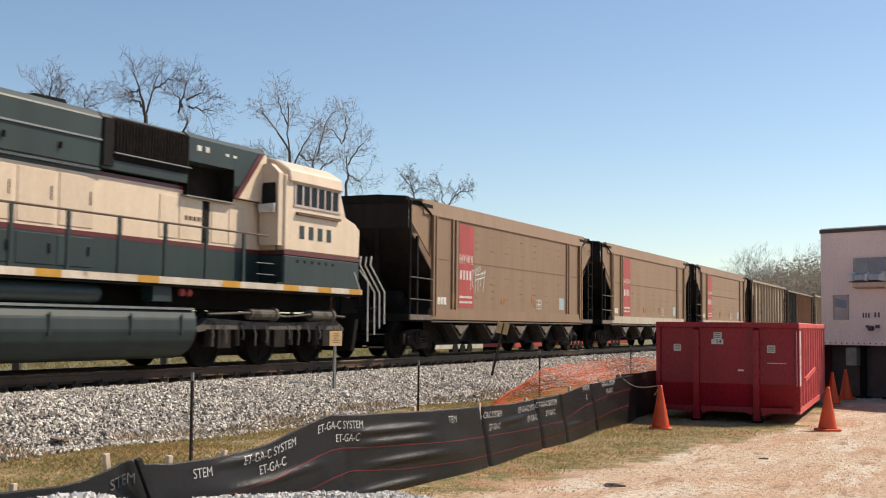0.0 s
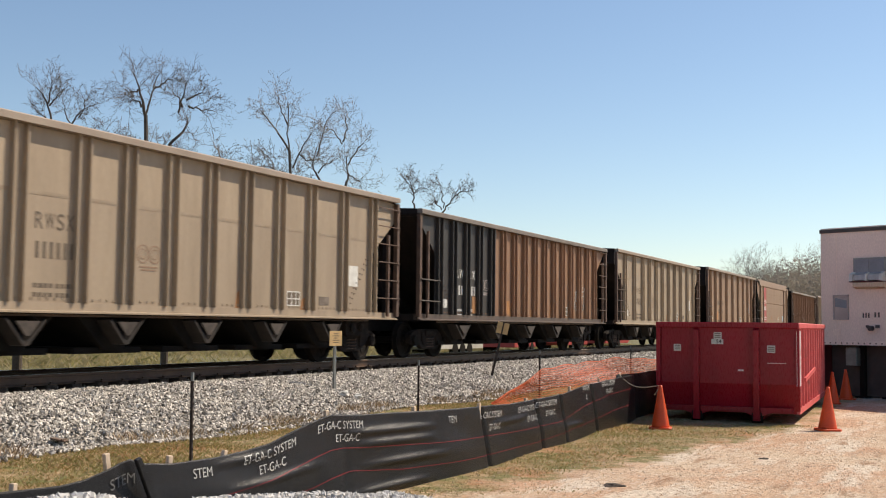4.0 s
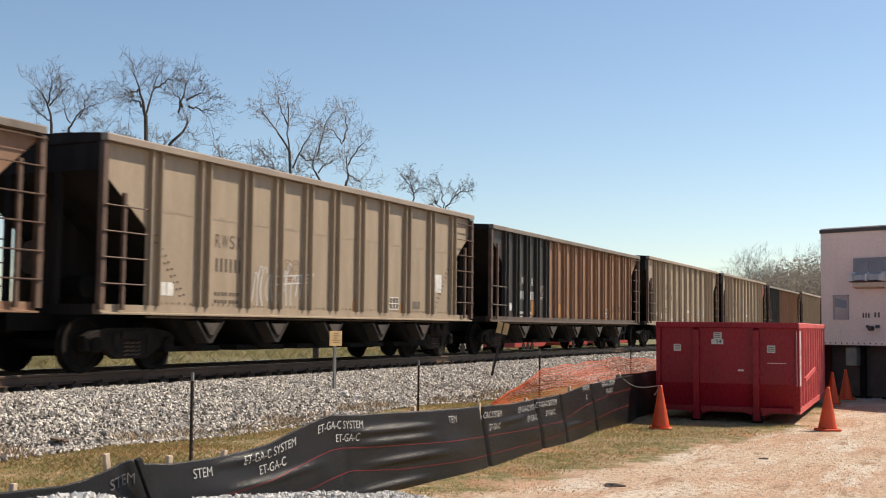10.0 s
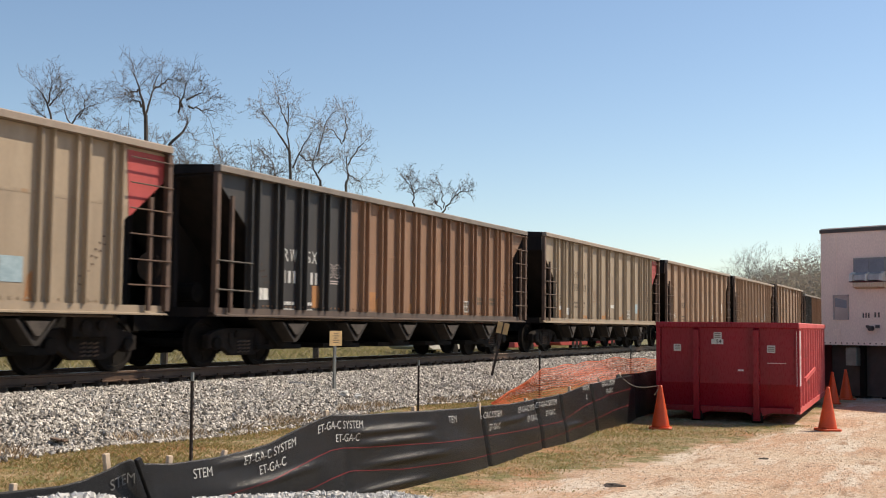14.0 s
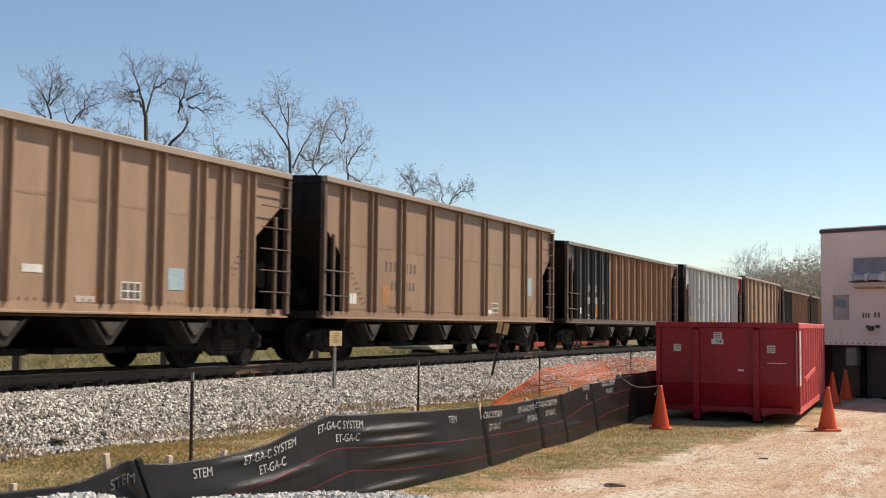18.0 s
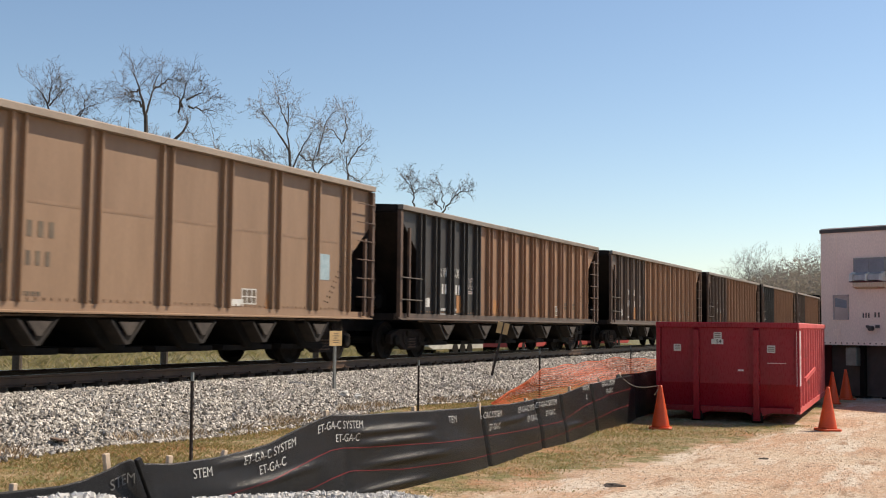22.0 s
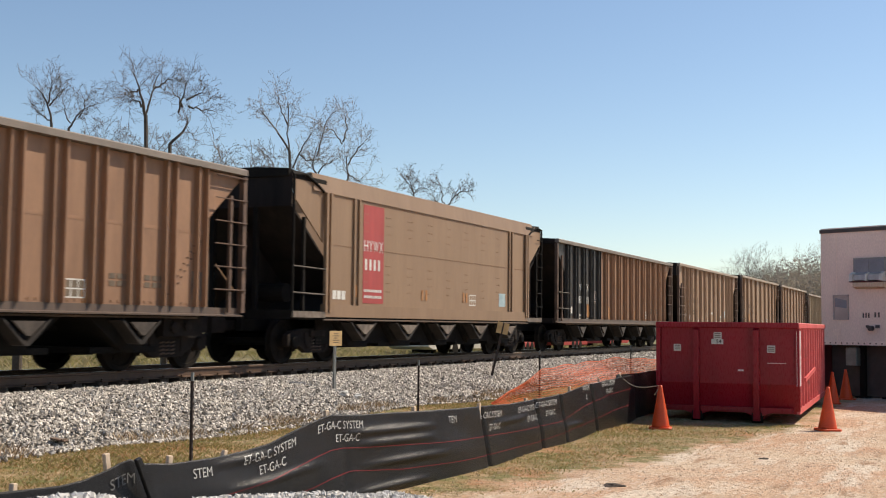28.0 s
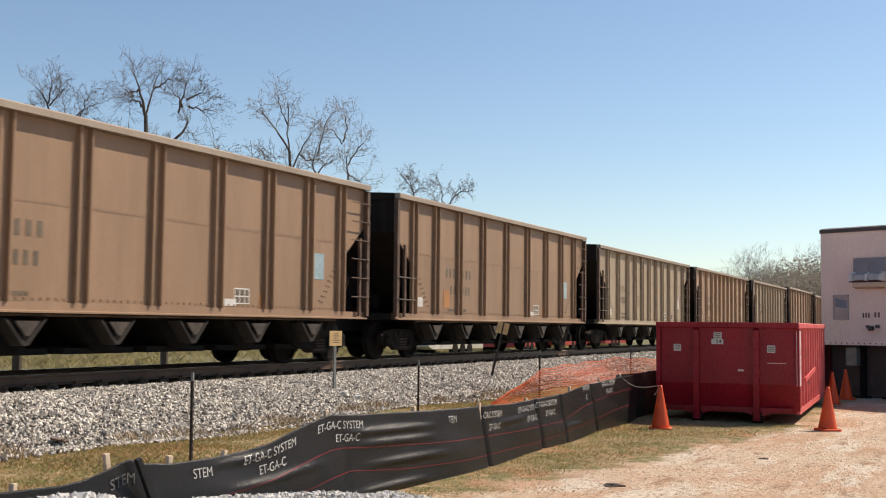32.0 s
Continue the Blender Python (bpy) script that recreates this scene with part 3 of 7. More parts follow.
KINDS = dict(
    # length of the body, height of the top, places of the post pairs from the front end, end opening (z high, z low, reach), hopper bays
    twin=dict(len=14.35, top=3.86, posts=(1.3, 2.65, 3.95, 5.02, 6.12, 7.22, 8.33, 9.45, 10.62, 11.95, 13.25), cut=(3.28, 2.42, 1.12), bays=5, bay=2.15, seam=2.75, bogie=1.3, text=(3.02, 2.22), deep=0.085),
    tight=dict(len=14.35, top=3.86, posts=(1.27, 2.03, 2.80, 3.83, 4.90, 5.97, 7.08, 8.20, 9.30, 10.46, 11.58, 12.33, 13.10), cut=(3.28, 2.42, 1.12), bays=5, bay=2.15, seam=2.75, bogie=1.3, text=(3.83, 2.52), deep=0.085),
    close=dict(len=15.45, top=3.74, posts=tuple(1.22 + i * 0.868 for i in range(16)), cut=(3.55, 2.68, 1.02), bays=5, bay=2.5, seam=2.45, bogie=1.55, text=(2.956, 2.10), deep=0.095),
    broad=dict(len=15.45, top=3.74, posts=(1.15, 2.0, 2.95, 3.95, 5.05, 6.2, 7.45, 8.7, 9.95, 11.15, 12.25, 13.35, 14.25), cut=(3.55, 2.68, 1.02), bays=5, bay=2.5, seam=2.45, bogie=1.55, text=(3.95, 2.20), deep=0.10),
    wide=dict(len=14.2, top=4.0, posts=(0.98, 2.25, 3.68, 5.28, 7.03, 8.75, 10.38, 11.83, 13.13), cut=(3.05, 2.35, 0.85), bays=6, bay=1.95, seam=2.62, bogie=1.25, text=(3.68, 2.09), deep=0.08),
)
SHEET = 1.475          # half width over the side sheets
OUT = 1.60             # half width over the posts and top chord


def scribble(car, x, z, w, h, y, seed):
    """Spray-painted white loops on the side."""
    r = random.Random(seed)
    n = int(w / 0.16)
    for i in range(n):
        xa = x + w * i / n
        zb, zt = z + r.uniform(0, 0.3) * h, z + h * r.uniform(0.65, 1.0)
        bend = r.uniform(-0.10, 0.10)
        pts = [(xa + bend * math.sin(3 * t) + 0.10 * t * t, zb + (zt - zb) * t) for t in np.linspace(0, 1, 7)]
        pts += [(pts[-1][0] + 0.07 * math.sin(a), pts[-1][1] - 0.07 * (1 - math.cos(a))) for a in (0.8, 1.6, 2.4)]
        bm = B()
        edge = [[bm.verts.new((px + e * 0.014, y, pz + e * 0.006)) for e in (-1, 1)] for px, pz in pts]
        for a, b in zip(edge, edge[1:]):
            bm.faces.new((a[0], a[1], b[1], b[0]))
        part("paint_stroke", bm, "white", car)
    for zz in (z + 0.45 * h, z + 0.62 * h):
        bm = B()
        prism(bm, [(x + 0.3 * w, zz), (x + 0.95 * w, zz + 0.10), (x + 0.95 * w, zz + 0.13), (x + 0.3 * w, zz + 0.025)], y, y + 0.003)
        part("paint_stroke", bm, "white", car)


def hopper_car(kind, paint, label, front=None, mark="white", red_corner=False, patches=(), seed=0, front_paint="black", graffiti=None):
    """An open coal hopper: sheets, posts, chords, sloped ends, bays, ladders, bogies."""
    k = KINDS[kind]
    L, T, h = k["len"], k["top"], k["len"] / 2
    zc1, zc2, dx = k["cut"]
    zs = 1.03
    r = random.Random(seed)
    car = tagged(new("hopper_car"), label, "train car", group="coal hopper cars of the train")
    dark = "black" if front else paint
    poly = [(-h, T - 0.13), (-h, zc1), (-h + dx, zc2), (-h + dx, zs), (h - dx, zs), (h - dx, zc2), (h, zc1), (h, T - 0.13)]
    xf = -h + (front or 0)
    for s in (-1, 1):
        y0, y1 = s * SHEET, s * (SHEET - 0.02)
        for left, mt in ((True, front_paint), (False, paint)) if front else ((None, paint),):
            piece = poly if left is None else split(poly, xf, left)
            # two courses of plate that meet at the rivet seam
            for low in (True, False):
                turned = split([(q, p) for p, q in piece], k["seam"], low)
                bm = B()
                prism(bm, [(p, q) for q, p in turned], y0, y1)
                part("side_sheet", bm, mt, car)
        # top chord, with a rolled lip
        bm = B()
        prism(bm, [(s * (SHEET - 0.06), T - 0.12), (s * (OUT + 0.025), T - 0.12), (s * (OUT + 0.025), T - 0.02), (s * (OUT + 0.005), T), (s * (SHEET - 0.06), T)], -h - 0.02, h + 0.02, "x")
        part("top_chord", bm, {"brown": "chord", "tan": "chord_tan", "panel": "chord_tan", "tan_pale": "chord_tan"}.get(paint, paint), car)
        bm = B()
        prism(bm, [(s * (SHEET - 0.08), 0.96), (s * (OUT - 0.01), 0.96), (s * (OUT - 0.01), 0.985), (s * (SHEET + 0.035), 1.0), (s * (SHEET + 0.03), zs + 0.09), (s * (SHEET - 0.08), zs + 0.09)], -h, h, "x")
        part("side_sill", bm, "umber" if front else paint, car)
        if k["seam"]:
            bm = B()
            xs = max(-h + dx, xf + 0.02)
            xa = xs + 0.05
            while xa < h - dx - 0.1:
                box(bm, xa, xa + 0.03, s * (SHEET + 0.007), s * SHEET, k["seam"] - 0.012, k["seam"] + 0.012)
                xa += 0.09
            box(bm, xs, h - dx, s * (SHEET + 0.004), s * SHEET, k["seam"] - 0.03, k["seam"] + 0.03)
            tagged(part("rivet_seam", bm, paint, car), kind="stuff")
        # rivets along the sill and on the bolster web
        bm = B()
        xa = -h + dx + 0.1
        while xa < h - dx:
            box(bm, xa, xa + 0.04, s * (SHEET + 0.012), s * SHEET, zs + 0.13, zs + 0.165)
            xa += 0.16
        tagged(part("sill_rivets", bm, paint, car), kind="stuff")
        bm = B()
        for e in (-1, 1):
            for i in range(10):
                for j in (0, 1):
                    xx, zz = e * (h - dx - 0.16 - i * 0.085 - j * 0.1), zs + 1.25 - i * 0.11 + j * 0.02
                    box(bm, xx - 0.015, xx + 0.015, s * (SHEET + 0.012), s * SHEET, zz, zz + 0.03)
        tagged(part("riveting", bm, "post_brown", car), kind="stuff")
    # posts: a pair of thin ribs each
    z0, z1 = zs + 0.09, T - 0.12
    shared = {}
    for px in k["posts"]:
        x = px - h
        mt = front_paint if front and x < xf else paint
        if mt not in shared:
            bm = B()
            for e in (-1, 1):
                xc = e * 0.125
                prism(bm, [(xc - 0.026, -SHEET), (xc - 0.018, -SHEET - k["deep"]), (xc + 0.018, -SHEET - k["deep"]), (xc + 0.026, -SHEET)], z0, z1, "z")
                if kind == "wide":
                    for i in range(26):
                        box(bm, xc - 0.045, xc - 0.026, -SHEET - 0.02, -SHEET, z0 + 0.05 + i * 0.1, z0 + 0.085 + i * 0.1)
            shared[mt] = data("side_post", bm, mt)
        for s in (-1, 1):
            put("side_post", shared[mt], car, pose(x, 0, 0) if s < 0 else pose(x, 0, 0) @ Matrix.Scale(-1, 4, (0, 1, 0)))
    # ends, with their deep shade put into the dark colour
    steep = (zc1 - zc2) / dx
    run = (zc1 - 0.85) / steep
    for e in (-1, 1):
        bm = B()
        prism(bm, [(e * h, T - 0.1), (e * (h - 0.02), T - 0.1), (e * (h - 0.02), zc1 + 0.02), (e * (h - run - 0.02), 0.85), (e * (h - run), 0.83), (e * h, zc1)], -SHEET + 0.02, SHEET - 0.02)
        part("slope_sheet", bm, "soot_shade", car, "grimy sloped end sheet, darkened for the shade")
        # added web that closes the view through the open end
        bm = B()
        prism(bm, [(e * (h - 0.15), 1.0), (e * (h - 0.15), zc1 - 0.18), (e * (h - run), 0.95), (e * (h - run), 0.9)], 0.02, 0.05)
        part("end_web", bm, "soot_shade", car)
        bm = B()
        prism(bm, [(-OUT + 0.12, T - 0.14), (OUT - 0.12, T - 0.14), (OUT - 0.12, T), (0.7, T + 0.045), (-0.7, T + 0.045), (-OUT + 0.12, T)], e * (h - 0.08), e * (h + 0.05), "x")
        part("end_chord", bm, "soot_shade", car)
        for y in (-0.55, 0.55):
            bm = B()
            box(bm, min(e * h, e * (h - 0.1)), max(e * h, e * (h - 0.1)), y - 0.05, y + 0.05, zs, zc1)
            part("end_post", bm, "soot_shade", car)
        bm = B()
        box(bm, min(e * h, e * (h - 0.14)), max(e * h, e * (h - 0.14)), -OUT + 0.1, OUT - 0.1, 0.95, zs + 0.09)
        part("end_sill", bm, "soot_shade", car)
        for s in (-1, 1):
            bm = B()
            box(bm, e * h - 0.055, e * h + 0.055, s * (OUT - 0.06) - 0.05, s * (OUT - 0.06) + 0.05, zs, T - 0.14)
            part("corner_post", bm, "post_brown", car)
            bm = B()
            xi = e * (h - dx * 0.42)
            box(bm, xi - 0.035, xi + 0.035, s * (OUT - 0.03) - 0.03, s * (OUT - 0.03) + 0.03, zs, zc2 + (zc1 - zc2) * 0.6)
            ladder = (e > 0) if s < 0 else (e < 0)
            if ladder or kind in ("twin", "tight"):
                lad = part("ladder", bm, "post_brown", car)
                bm = B()
                tube(bm, [(e * (h + 0.04), s * (OUT + 0.01), 0), (e * (h - dx * 0.9), s * (OUT + 0.01), 0)], 0.013, 5)
                rung = data("rung", bm, "post_brown")
                for j in range(6 if ladder else 4):
                    put("rung", rung, lad, pose(0, 0, zs + 0.42 + j * 0.42))
            else:
                part("inner_post", bm, "post_brown", car)
                for zz in (zs + 0.42, zs + 0.95):
                    bm = B()
                    tube(bm, [(e * (h + 0.02), s * (OUT + 0.01), zz), (e * (h - dx - 0.05), s * (OUT + 0.01), zz - 0.01)], 0.018, 5)
                    part("handrail", bm, "dusty", car)
        # coupler and draft gear
        bm = B()
        box(bm, min(e * h, e * (h + 0.5)), max(e * h, e * (h + 0.5)), -0.10, 0.10, 0.70, 0.90)
        prism(bm, [(e * (h + 0.45), -0.18), (e * (h + 0.83), -0.14), (e * (h + 0.86), 0.02), (e * (h + 0.70), 0.16), (e * (h + 0.45), 0.18)], 0.64, 0.95, "z")
        part("coupler", bm, "bogie", car)
        bm = B()
        tube(bm, [(e * (h + 0.1), 0.35, 0.95), (e * (h + 0.35), 0.38, 0.55), (e * (h + 0.6), 0.3, 0.42), (e * (h + 0.85), 0.2, 0.6)], 0.03, 6)
        part("air_hose", bm, "under", car)
        bogie(car, e * (h - k["bogie"]))
    # brake gear on the leading end, seen against the dark
    bm = B()
    lathe(bm, [(0.27, -0.02), (0.29, 0.0), (0.27, 0.02), (0.24, 0.0)], 20, "x", (-h + 0.25, 0.2, 1.9))
    for a in range(3):
        tube(bm, [(-h + 0.25, 0.2, 1.9), (-h + 0.25, 0.2 + 0.26 * math.cos(a * 2.1), 1.9 + 0.26 * math.sin(a * 2.1))], 0.014, 4)
    part("brake_wheel", bm, "frame_rust", car)
    bm = B()
    lathe(bm, [(0.05, 0.0), (0.19, 0.03), (0.19, 0.75), (0.05, 0.78)], 14, "y", (-h + 0.75, -0.6, 1.42))
    part("air_reservoir", bm, "under", car)
    bm = B()
    box(bm, -h - 0.75, h + 0.0, -0.33, -0.2, 0.68, 1.0)
    box(bm, -h + 0.1, h + 0.0, 0.2, 0.33, 0.68, 1.0)
    box(bm, -h + 0.1, h, -0.33, 0.33, 0.95, 1.0)
    part("centre_sill", bm, "under", car)
    # bays: dark funnels with flanges; a pale outer plate stands for the sunlit part
    chute, rim, gate, face = bay_data(k["bay"] * 0.5, 0.24 if kind not in ("close", "broad") else 0.32)
    for i in range(k["bays"]):
        x = (i - (k["bays"] - 1) / 2) * k["bay"]
        b = put("hopper_bay", chute, car, pose(x, 0, 0))
        put("outlet_gate", gate, b)
        for m in (None, Matrix.Scale(-1, 4, (0, 1, 0))):
            put("bay_flange", rim, b, m)
            put("bay_plate", face, b, m, "pale outer plate shaped as the bay's sunlit part")
    bm = B()
    tube(bm, [(-h + 1.2, -SHEET + 0.02, 0.93), (h - 1.2, -SHEET + 0.02, 0.93)], 0.022, 6)
    part("train_line_pipe", bm, "frame_rust", car)
    bm = B()
    box(bm, h - 1.9, h - 0.9, -1.3, -1.15, 0.60, 0.95)
    lathe(bm, [(0.03, -1.38), (0.11, -1.36), (0.11, -1.2), (0.03, -1.18)], 10, "y", (h - 1.65, 0, 0.75))
    lathe(bm, [(0.03, -1.38), (0.09, -1.36), (0.09, -1.2), (0.03, -1.18)], 10, "y", (h - 1.3, 0, 0.78))
    part("brake_valve", bm, "bogie", car)
    # interior floor ridges, seen from above
    for i in range(k["bays"] - 1):
        x = (i - (k["bays"] - 2) / 2) * k["bay"]
        bm = B()
        prism(bm, [(x - k["bay"] * 0.42, 0.99), (x, 1.55), (x + k["bay"] * 0.42, 0.99)], -SHEET + 0.03, SHEET - 0.03)
        part("cross_ridge", bm, "black", car)
    # stencils
    y = -SHEET - 0.005
    xt, zm = k["text"][0] - h, k["text"][1]
    if kind == "wide":
        # worn beyond reading
        glyphs((mark, car), xt - 0.82, zm, 3, 0.17, 0.24, y, 0.3)
        glyphs((mark, car), xt + 0.22, zm, 3, 0.17, 0.24, y, 0.3)
        glyphs((mark, car), xt - 0.52, zm - 0.43, 2, 0.15, 0.22, y, 0.3)
        glyphs((mark, car), xt + 0.22, zm - 0.43, 3, 0.15, 0.22, y, 0.3)
    elif kind == "twin":
        stencil(car, "RWSX", xt, zm, 0.155, 0.25, y, mark)
        glyphs((mark, car), xt, zm - 0.44, 6, 0.115, 0.25, y, 0.25)
    else:
        stencil(car, "RW", xt - 0.17 - 0.49, zm, 0.195, 0.25, y, mark)
        stencil(car, "SX", xt + 0.17, zm, 0.195, 0.25, y, mark)
        glyphs((mark, car), xt - 0.17 - 0.50, zm - 0.44, 3, 0.14, 0.25, y, 0.28)
        glyphs((mark, car), xt + 0.17, zm - 0.44, 3, 0.14, 0.25, y, 0.28)
    bm = B()
    for j, xa in enumerate((xt - 0.62, xt + 0.17) if kind != "twin" else (xt, xt + 0.45)):
        for row, dz in enumerate((0.88, 1.02)):
            glyphs(bm, xa, zm - dz, 4 - row * j, 0.075, 0.065, y, 0.4, 1)
    tagged(part("load_data", bm, mark, car), kind="stuff")
    bm = B()
    # centred in the panel between two posts
    mids = [(a + b) / 2 - h for a, b in zip(k["posts"], k["posts"][1:])]
    xb = min(mids, key=lambda v: abs(v - (h - 3.9))) - 0.26
    stencil_frame(bm, xb, 1.20, 0.48, 0.30, y, 0.022)
    sb = part("service_box", bm, "white", car)
    bm = B()
    box(bm, xb, xb + 0.48, y + 0.001, y + 0.004, 1.20, 1.50)
    part("box_ground", bm, "grey_mark", sb)
    # rust round the feet of the posts, and grime by the bolsters
    for px in k["posts"][2:-2:2]:
        if r.random() < 0.55:
            bm = B()
            wd, ht = r.uniform(0.10, 0.20), r.uniform(0.15, 0.5)
            xr = px - h - 0.17 - wd
            prism(bm, [(xr, zs + 0.1), (xr + wd, zs + 0.1), (xr + wd, zs + 0.1 + ht), (xr + wd * 0.35, zs + 0.1 + ht * 0.8)], y + 0.001, y + 0.004)
            part("rust_patch", bm, "orange_patch", car)
    bm = B()
    xx = -h + k["posts"][0] + 0.19
    box(bm, xx, xx + 0.18, y, y + 0.004, 1.30, 1.53)
    box(bm, xx + 0.20, xx + 0.37, y, y + 0.004, 1.30, 1.53)
    part("tag_plate", bm, "white", car)
    if kind != "wide":
        # emblem: two worn rings in the panel after the letters
        bm = B()
        xe = min(mids, key=lambda v: abs(v - (xt + (2.55 if kind == "twin" else 1.38))))
        for j in (-1, 1):
            ring(bm, xe + j * 0.15, 1.98, 0.16, 0.02, y)
            ring(bm, xe + j * 0.15, 1.98, 0.09, 0.013, y)
        for j, zz in enumerate((1.75, 1.70)):
            box(bm, xe - 0.22 + 0.04 * j, xe + 0.22 - 0.04 * j, y, y + 0.003, zz, zz + 0.025)
        part("ring_emblem", bm, "faint_mark" if mark == "grey_mark" else "plate" if not front else "hatch", car, "worn pair of rings")
    if graffiti:
        scribble(car, graffiti[0] - h, graffiti[1], graffiti[2], graffiti[3], y - 0.004, 7)
    if red_corner:
        for s in (-1,):
            bm = B()
            prism(bm, [(h - 0.98, T - 0.18), (h - 0.02, T - 0.18), (h - 0.06, zc1 - 0.05), (h - 0.90, zc2 + 0.15)], y - 0.002, y + 0.002)
            part("corner_panel", bm, "red_paint", car, "red triangular corner panel")
    for (px, pz, pw, ph, pm) in patches:
        bm = B()
        back = 0.003 if pm == "umber" else -0.002
        box(bm, -h + px, -h + px + pw, y + back, y + 0.0045, pz, pz + ph)
        part("placard", bm, pm, car)
    return car


def smooth_car(label, cream=False, stripe=True, seed=0, graffiti=False):
    """A plate-sided hopper with an inward-sloping top band, a red stripe and big triangular bays."""
    L, T, h, zs = 14.4, 4.02, 7.2, 1.10
    r = random.Random(seed)
    car = tagged(new("hopper_car"), label, "train car", group="coal hopper cars of the train")
    shoulder, inn = T - 0.37, 1.39
    xe = 1.25
    for s in (-1, 1):
        for x0, x1, nm in ((-h + xe, h - xe, "side_sheet"),):
            bm = B()
            prism(bm, [(x0, zs), (x1, zs), (x1, shoulder), (x0, shoulder)], s * SHEET, s * (SHEET - 0.02))
            part(nm, bm, "smooth", car)
        bm = B()
        prism(bm, [(s * SHEET, shoulder), (s * (SHEET + 0.03), shoulder), (s * (inn + 0.05), T), (s * inn, T + 0.02), (s * (inn - 0.1), T), (s * (SHEET - 0.02), shoulder - 0.01)], -h + 0.75, h - 0.75, "x")
        part("top_band", bm, "smooth", car, "inward-sloping top band")
        bm = B()
        prism(bm, [(s * (SHEET - 0.08), 0.99), (s * (SHEET + 0.05), 0.99), (s * (SHEET + 0.05), zs + 0.16), (s * (SHEET - 0.08), zs + 0.16)], -h + xe, h - xe, "x")
        part("side_sill", bm, "cream_sill" if cream else "smooth", car)
        bm = B()
        box(bm, -h, h, s * (SHEET - 0.02) - 0.03, s * (SHEET - 0.02) + 0.03, 0.93, 0.99)
        part("sill_edge", bm, "under", car)
        # riveted seams: lines of small heads
        bm = B()
        for z in (shoulder - 0.04, 2.55):
            xa = -h + xe
            while xa < h - xe:
                box(bm, xa, xa + 0.028, s * (SHEET + 0.012), s * SHEET, z - 0.014, z + 0.014)
                xa += 0.11
        for col in range(9):
            xa = -h + 2.9 + col * 1.12
            for j in range(3):
                for zz in (3.35, 3.15, 2.95, 2.2, 2.0, 1.8, 1.6):
                    box(bm, xa + j * 0.1, xa + j * 0.1 + 0.024, s * (SHEET + 0.007), s * SHEET, zz, zz + 0.022)
        tagged(part("riveting", bm, "brown", car), kind="stuff")
        for e in (-1, 1):
            bm = B()
            for xx in (h - xe, h - xe - 0.17):
                box(bm, e * xx - 0.04, e * xx + 0.04, s * (SHEET + 0.05) - 0.03, s * (SHEET + 0.05) + 0.03, zs, shoulder)
            part("side_post", bm, "smooth", car)
            bm = B()
            for xx in (h - xe - 1.24, h - xe - 1.46):
                box(bm, e * xx - 0.035, e * xx + 0.035, s * (SHEET + 0.025) - 0.02, s * (SHEET + 0.025) + 0.02, zs + 0.16, shoulder)
            part("side_post", bm, "smooth", car)
            # the open end: arched gusset above, dark well below
            bm = B()
            prism(bm, [(e * (h - 0.02), T - 0.12), (e * (h - 0.02), 3.42), (e * (h - 0.16), 3.36), (e * (h - xe + 0.05), 2.58), (e * (h - xe - 0.02), shoulder), (e * (h - 0.8), T - 0.16), (e * (h - 0.45), T - 0.06)], s * (SHEET - 0.01), s * (SHEET - 0.04))
            part("end_gusset", bm, "smooth", car)
            bm = B()
            tube(bm, [(e * h, s * (SHEET + 0.02), zs), (e * h, s * (SHEET + 0.02), T - 0.12), (e * (h - 0.45), s * (SHEET + 0.02), T - 0.08), (e * (h - 0.8), s * (SHEET + 0.02), T - 0.2), (e * (h - xe + 0.1), s * (SHEET + 0.03), shoulder)], 0.032, 6)
            box(bm, e * (h - 0.42) - 0.035, e * (h - 0.42) + 0.035, s * SHEET - 0.03, s * SHEET + 0.03, zs, 3.05)
            part("end_arch", bm, "under", car)
            bm = B()
            ladder = (e > 0) if s < 0 else (e < 0)
            if ladder:
                for j in range(6):
                    bm = B()
                    tube(bm, [(e * (h + 0.03), s * (SHEET + 0.05), zs + 0.35 + j * 0.42), (e * (h - 0.45), s * (SHEET + 0.05), zs + 0.35 + j * 0.42)], 0.013, 5)
                    part("rung", bm, "under", car)
            else:
                for zz in (zs + 0.38, zs + 0.92):
                    bm = B()
                    tube(bm, [(e * (h + 0.02), s * (SHEET + 0.05), zz), (e * (h - xe), s * (SHEET + 0.05), zz - 0.02)], 0.018, 5)
                    part("handrail", bm, "dusty", car)
            bm = B()
            box(bm, min(e * h, e * (h - xe)), max(e * h, e * (h - xe)), s * (SHEET + 0.03) - 0.02, s * (SHEET + 0.03) + 0.02, 0.97, 1.10)
            part("step_plate", bm, "chute", car)
    for e in (-1, 1):
        # end sheet and added web, shade again in the dark colour
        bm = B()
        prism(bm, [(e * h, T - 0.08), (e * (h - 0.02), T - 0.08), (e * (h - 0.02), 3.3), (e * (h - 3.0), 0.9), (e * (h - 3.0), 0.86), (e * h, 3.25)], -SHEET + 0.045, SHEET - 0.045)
        part("slope_sheet", bm, "soot_shade", car, "grimy sloped end sheet, darkened for the shade")
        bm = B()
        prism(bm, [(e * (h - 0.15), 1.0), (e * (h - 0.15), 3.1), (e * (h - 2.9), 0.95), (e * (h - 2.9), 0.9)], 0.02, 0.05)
        part("end_web", bm, "soot_shade", car)
        bm = B()
        prism(bm, [(-inn, T - 0.15), (inn, T - 0.15), (inn, T), (0.6, T + 0.06), (-0.6, T + 0.06), (-inn, T)], e * (h - 0.1), e * (h + 0.05), "x")
        part("end_chord", bm, "under", car)
        bm = B()
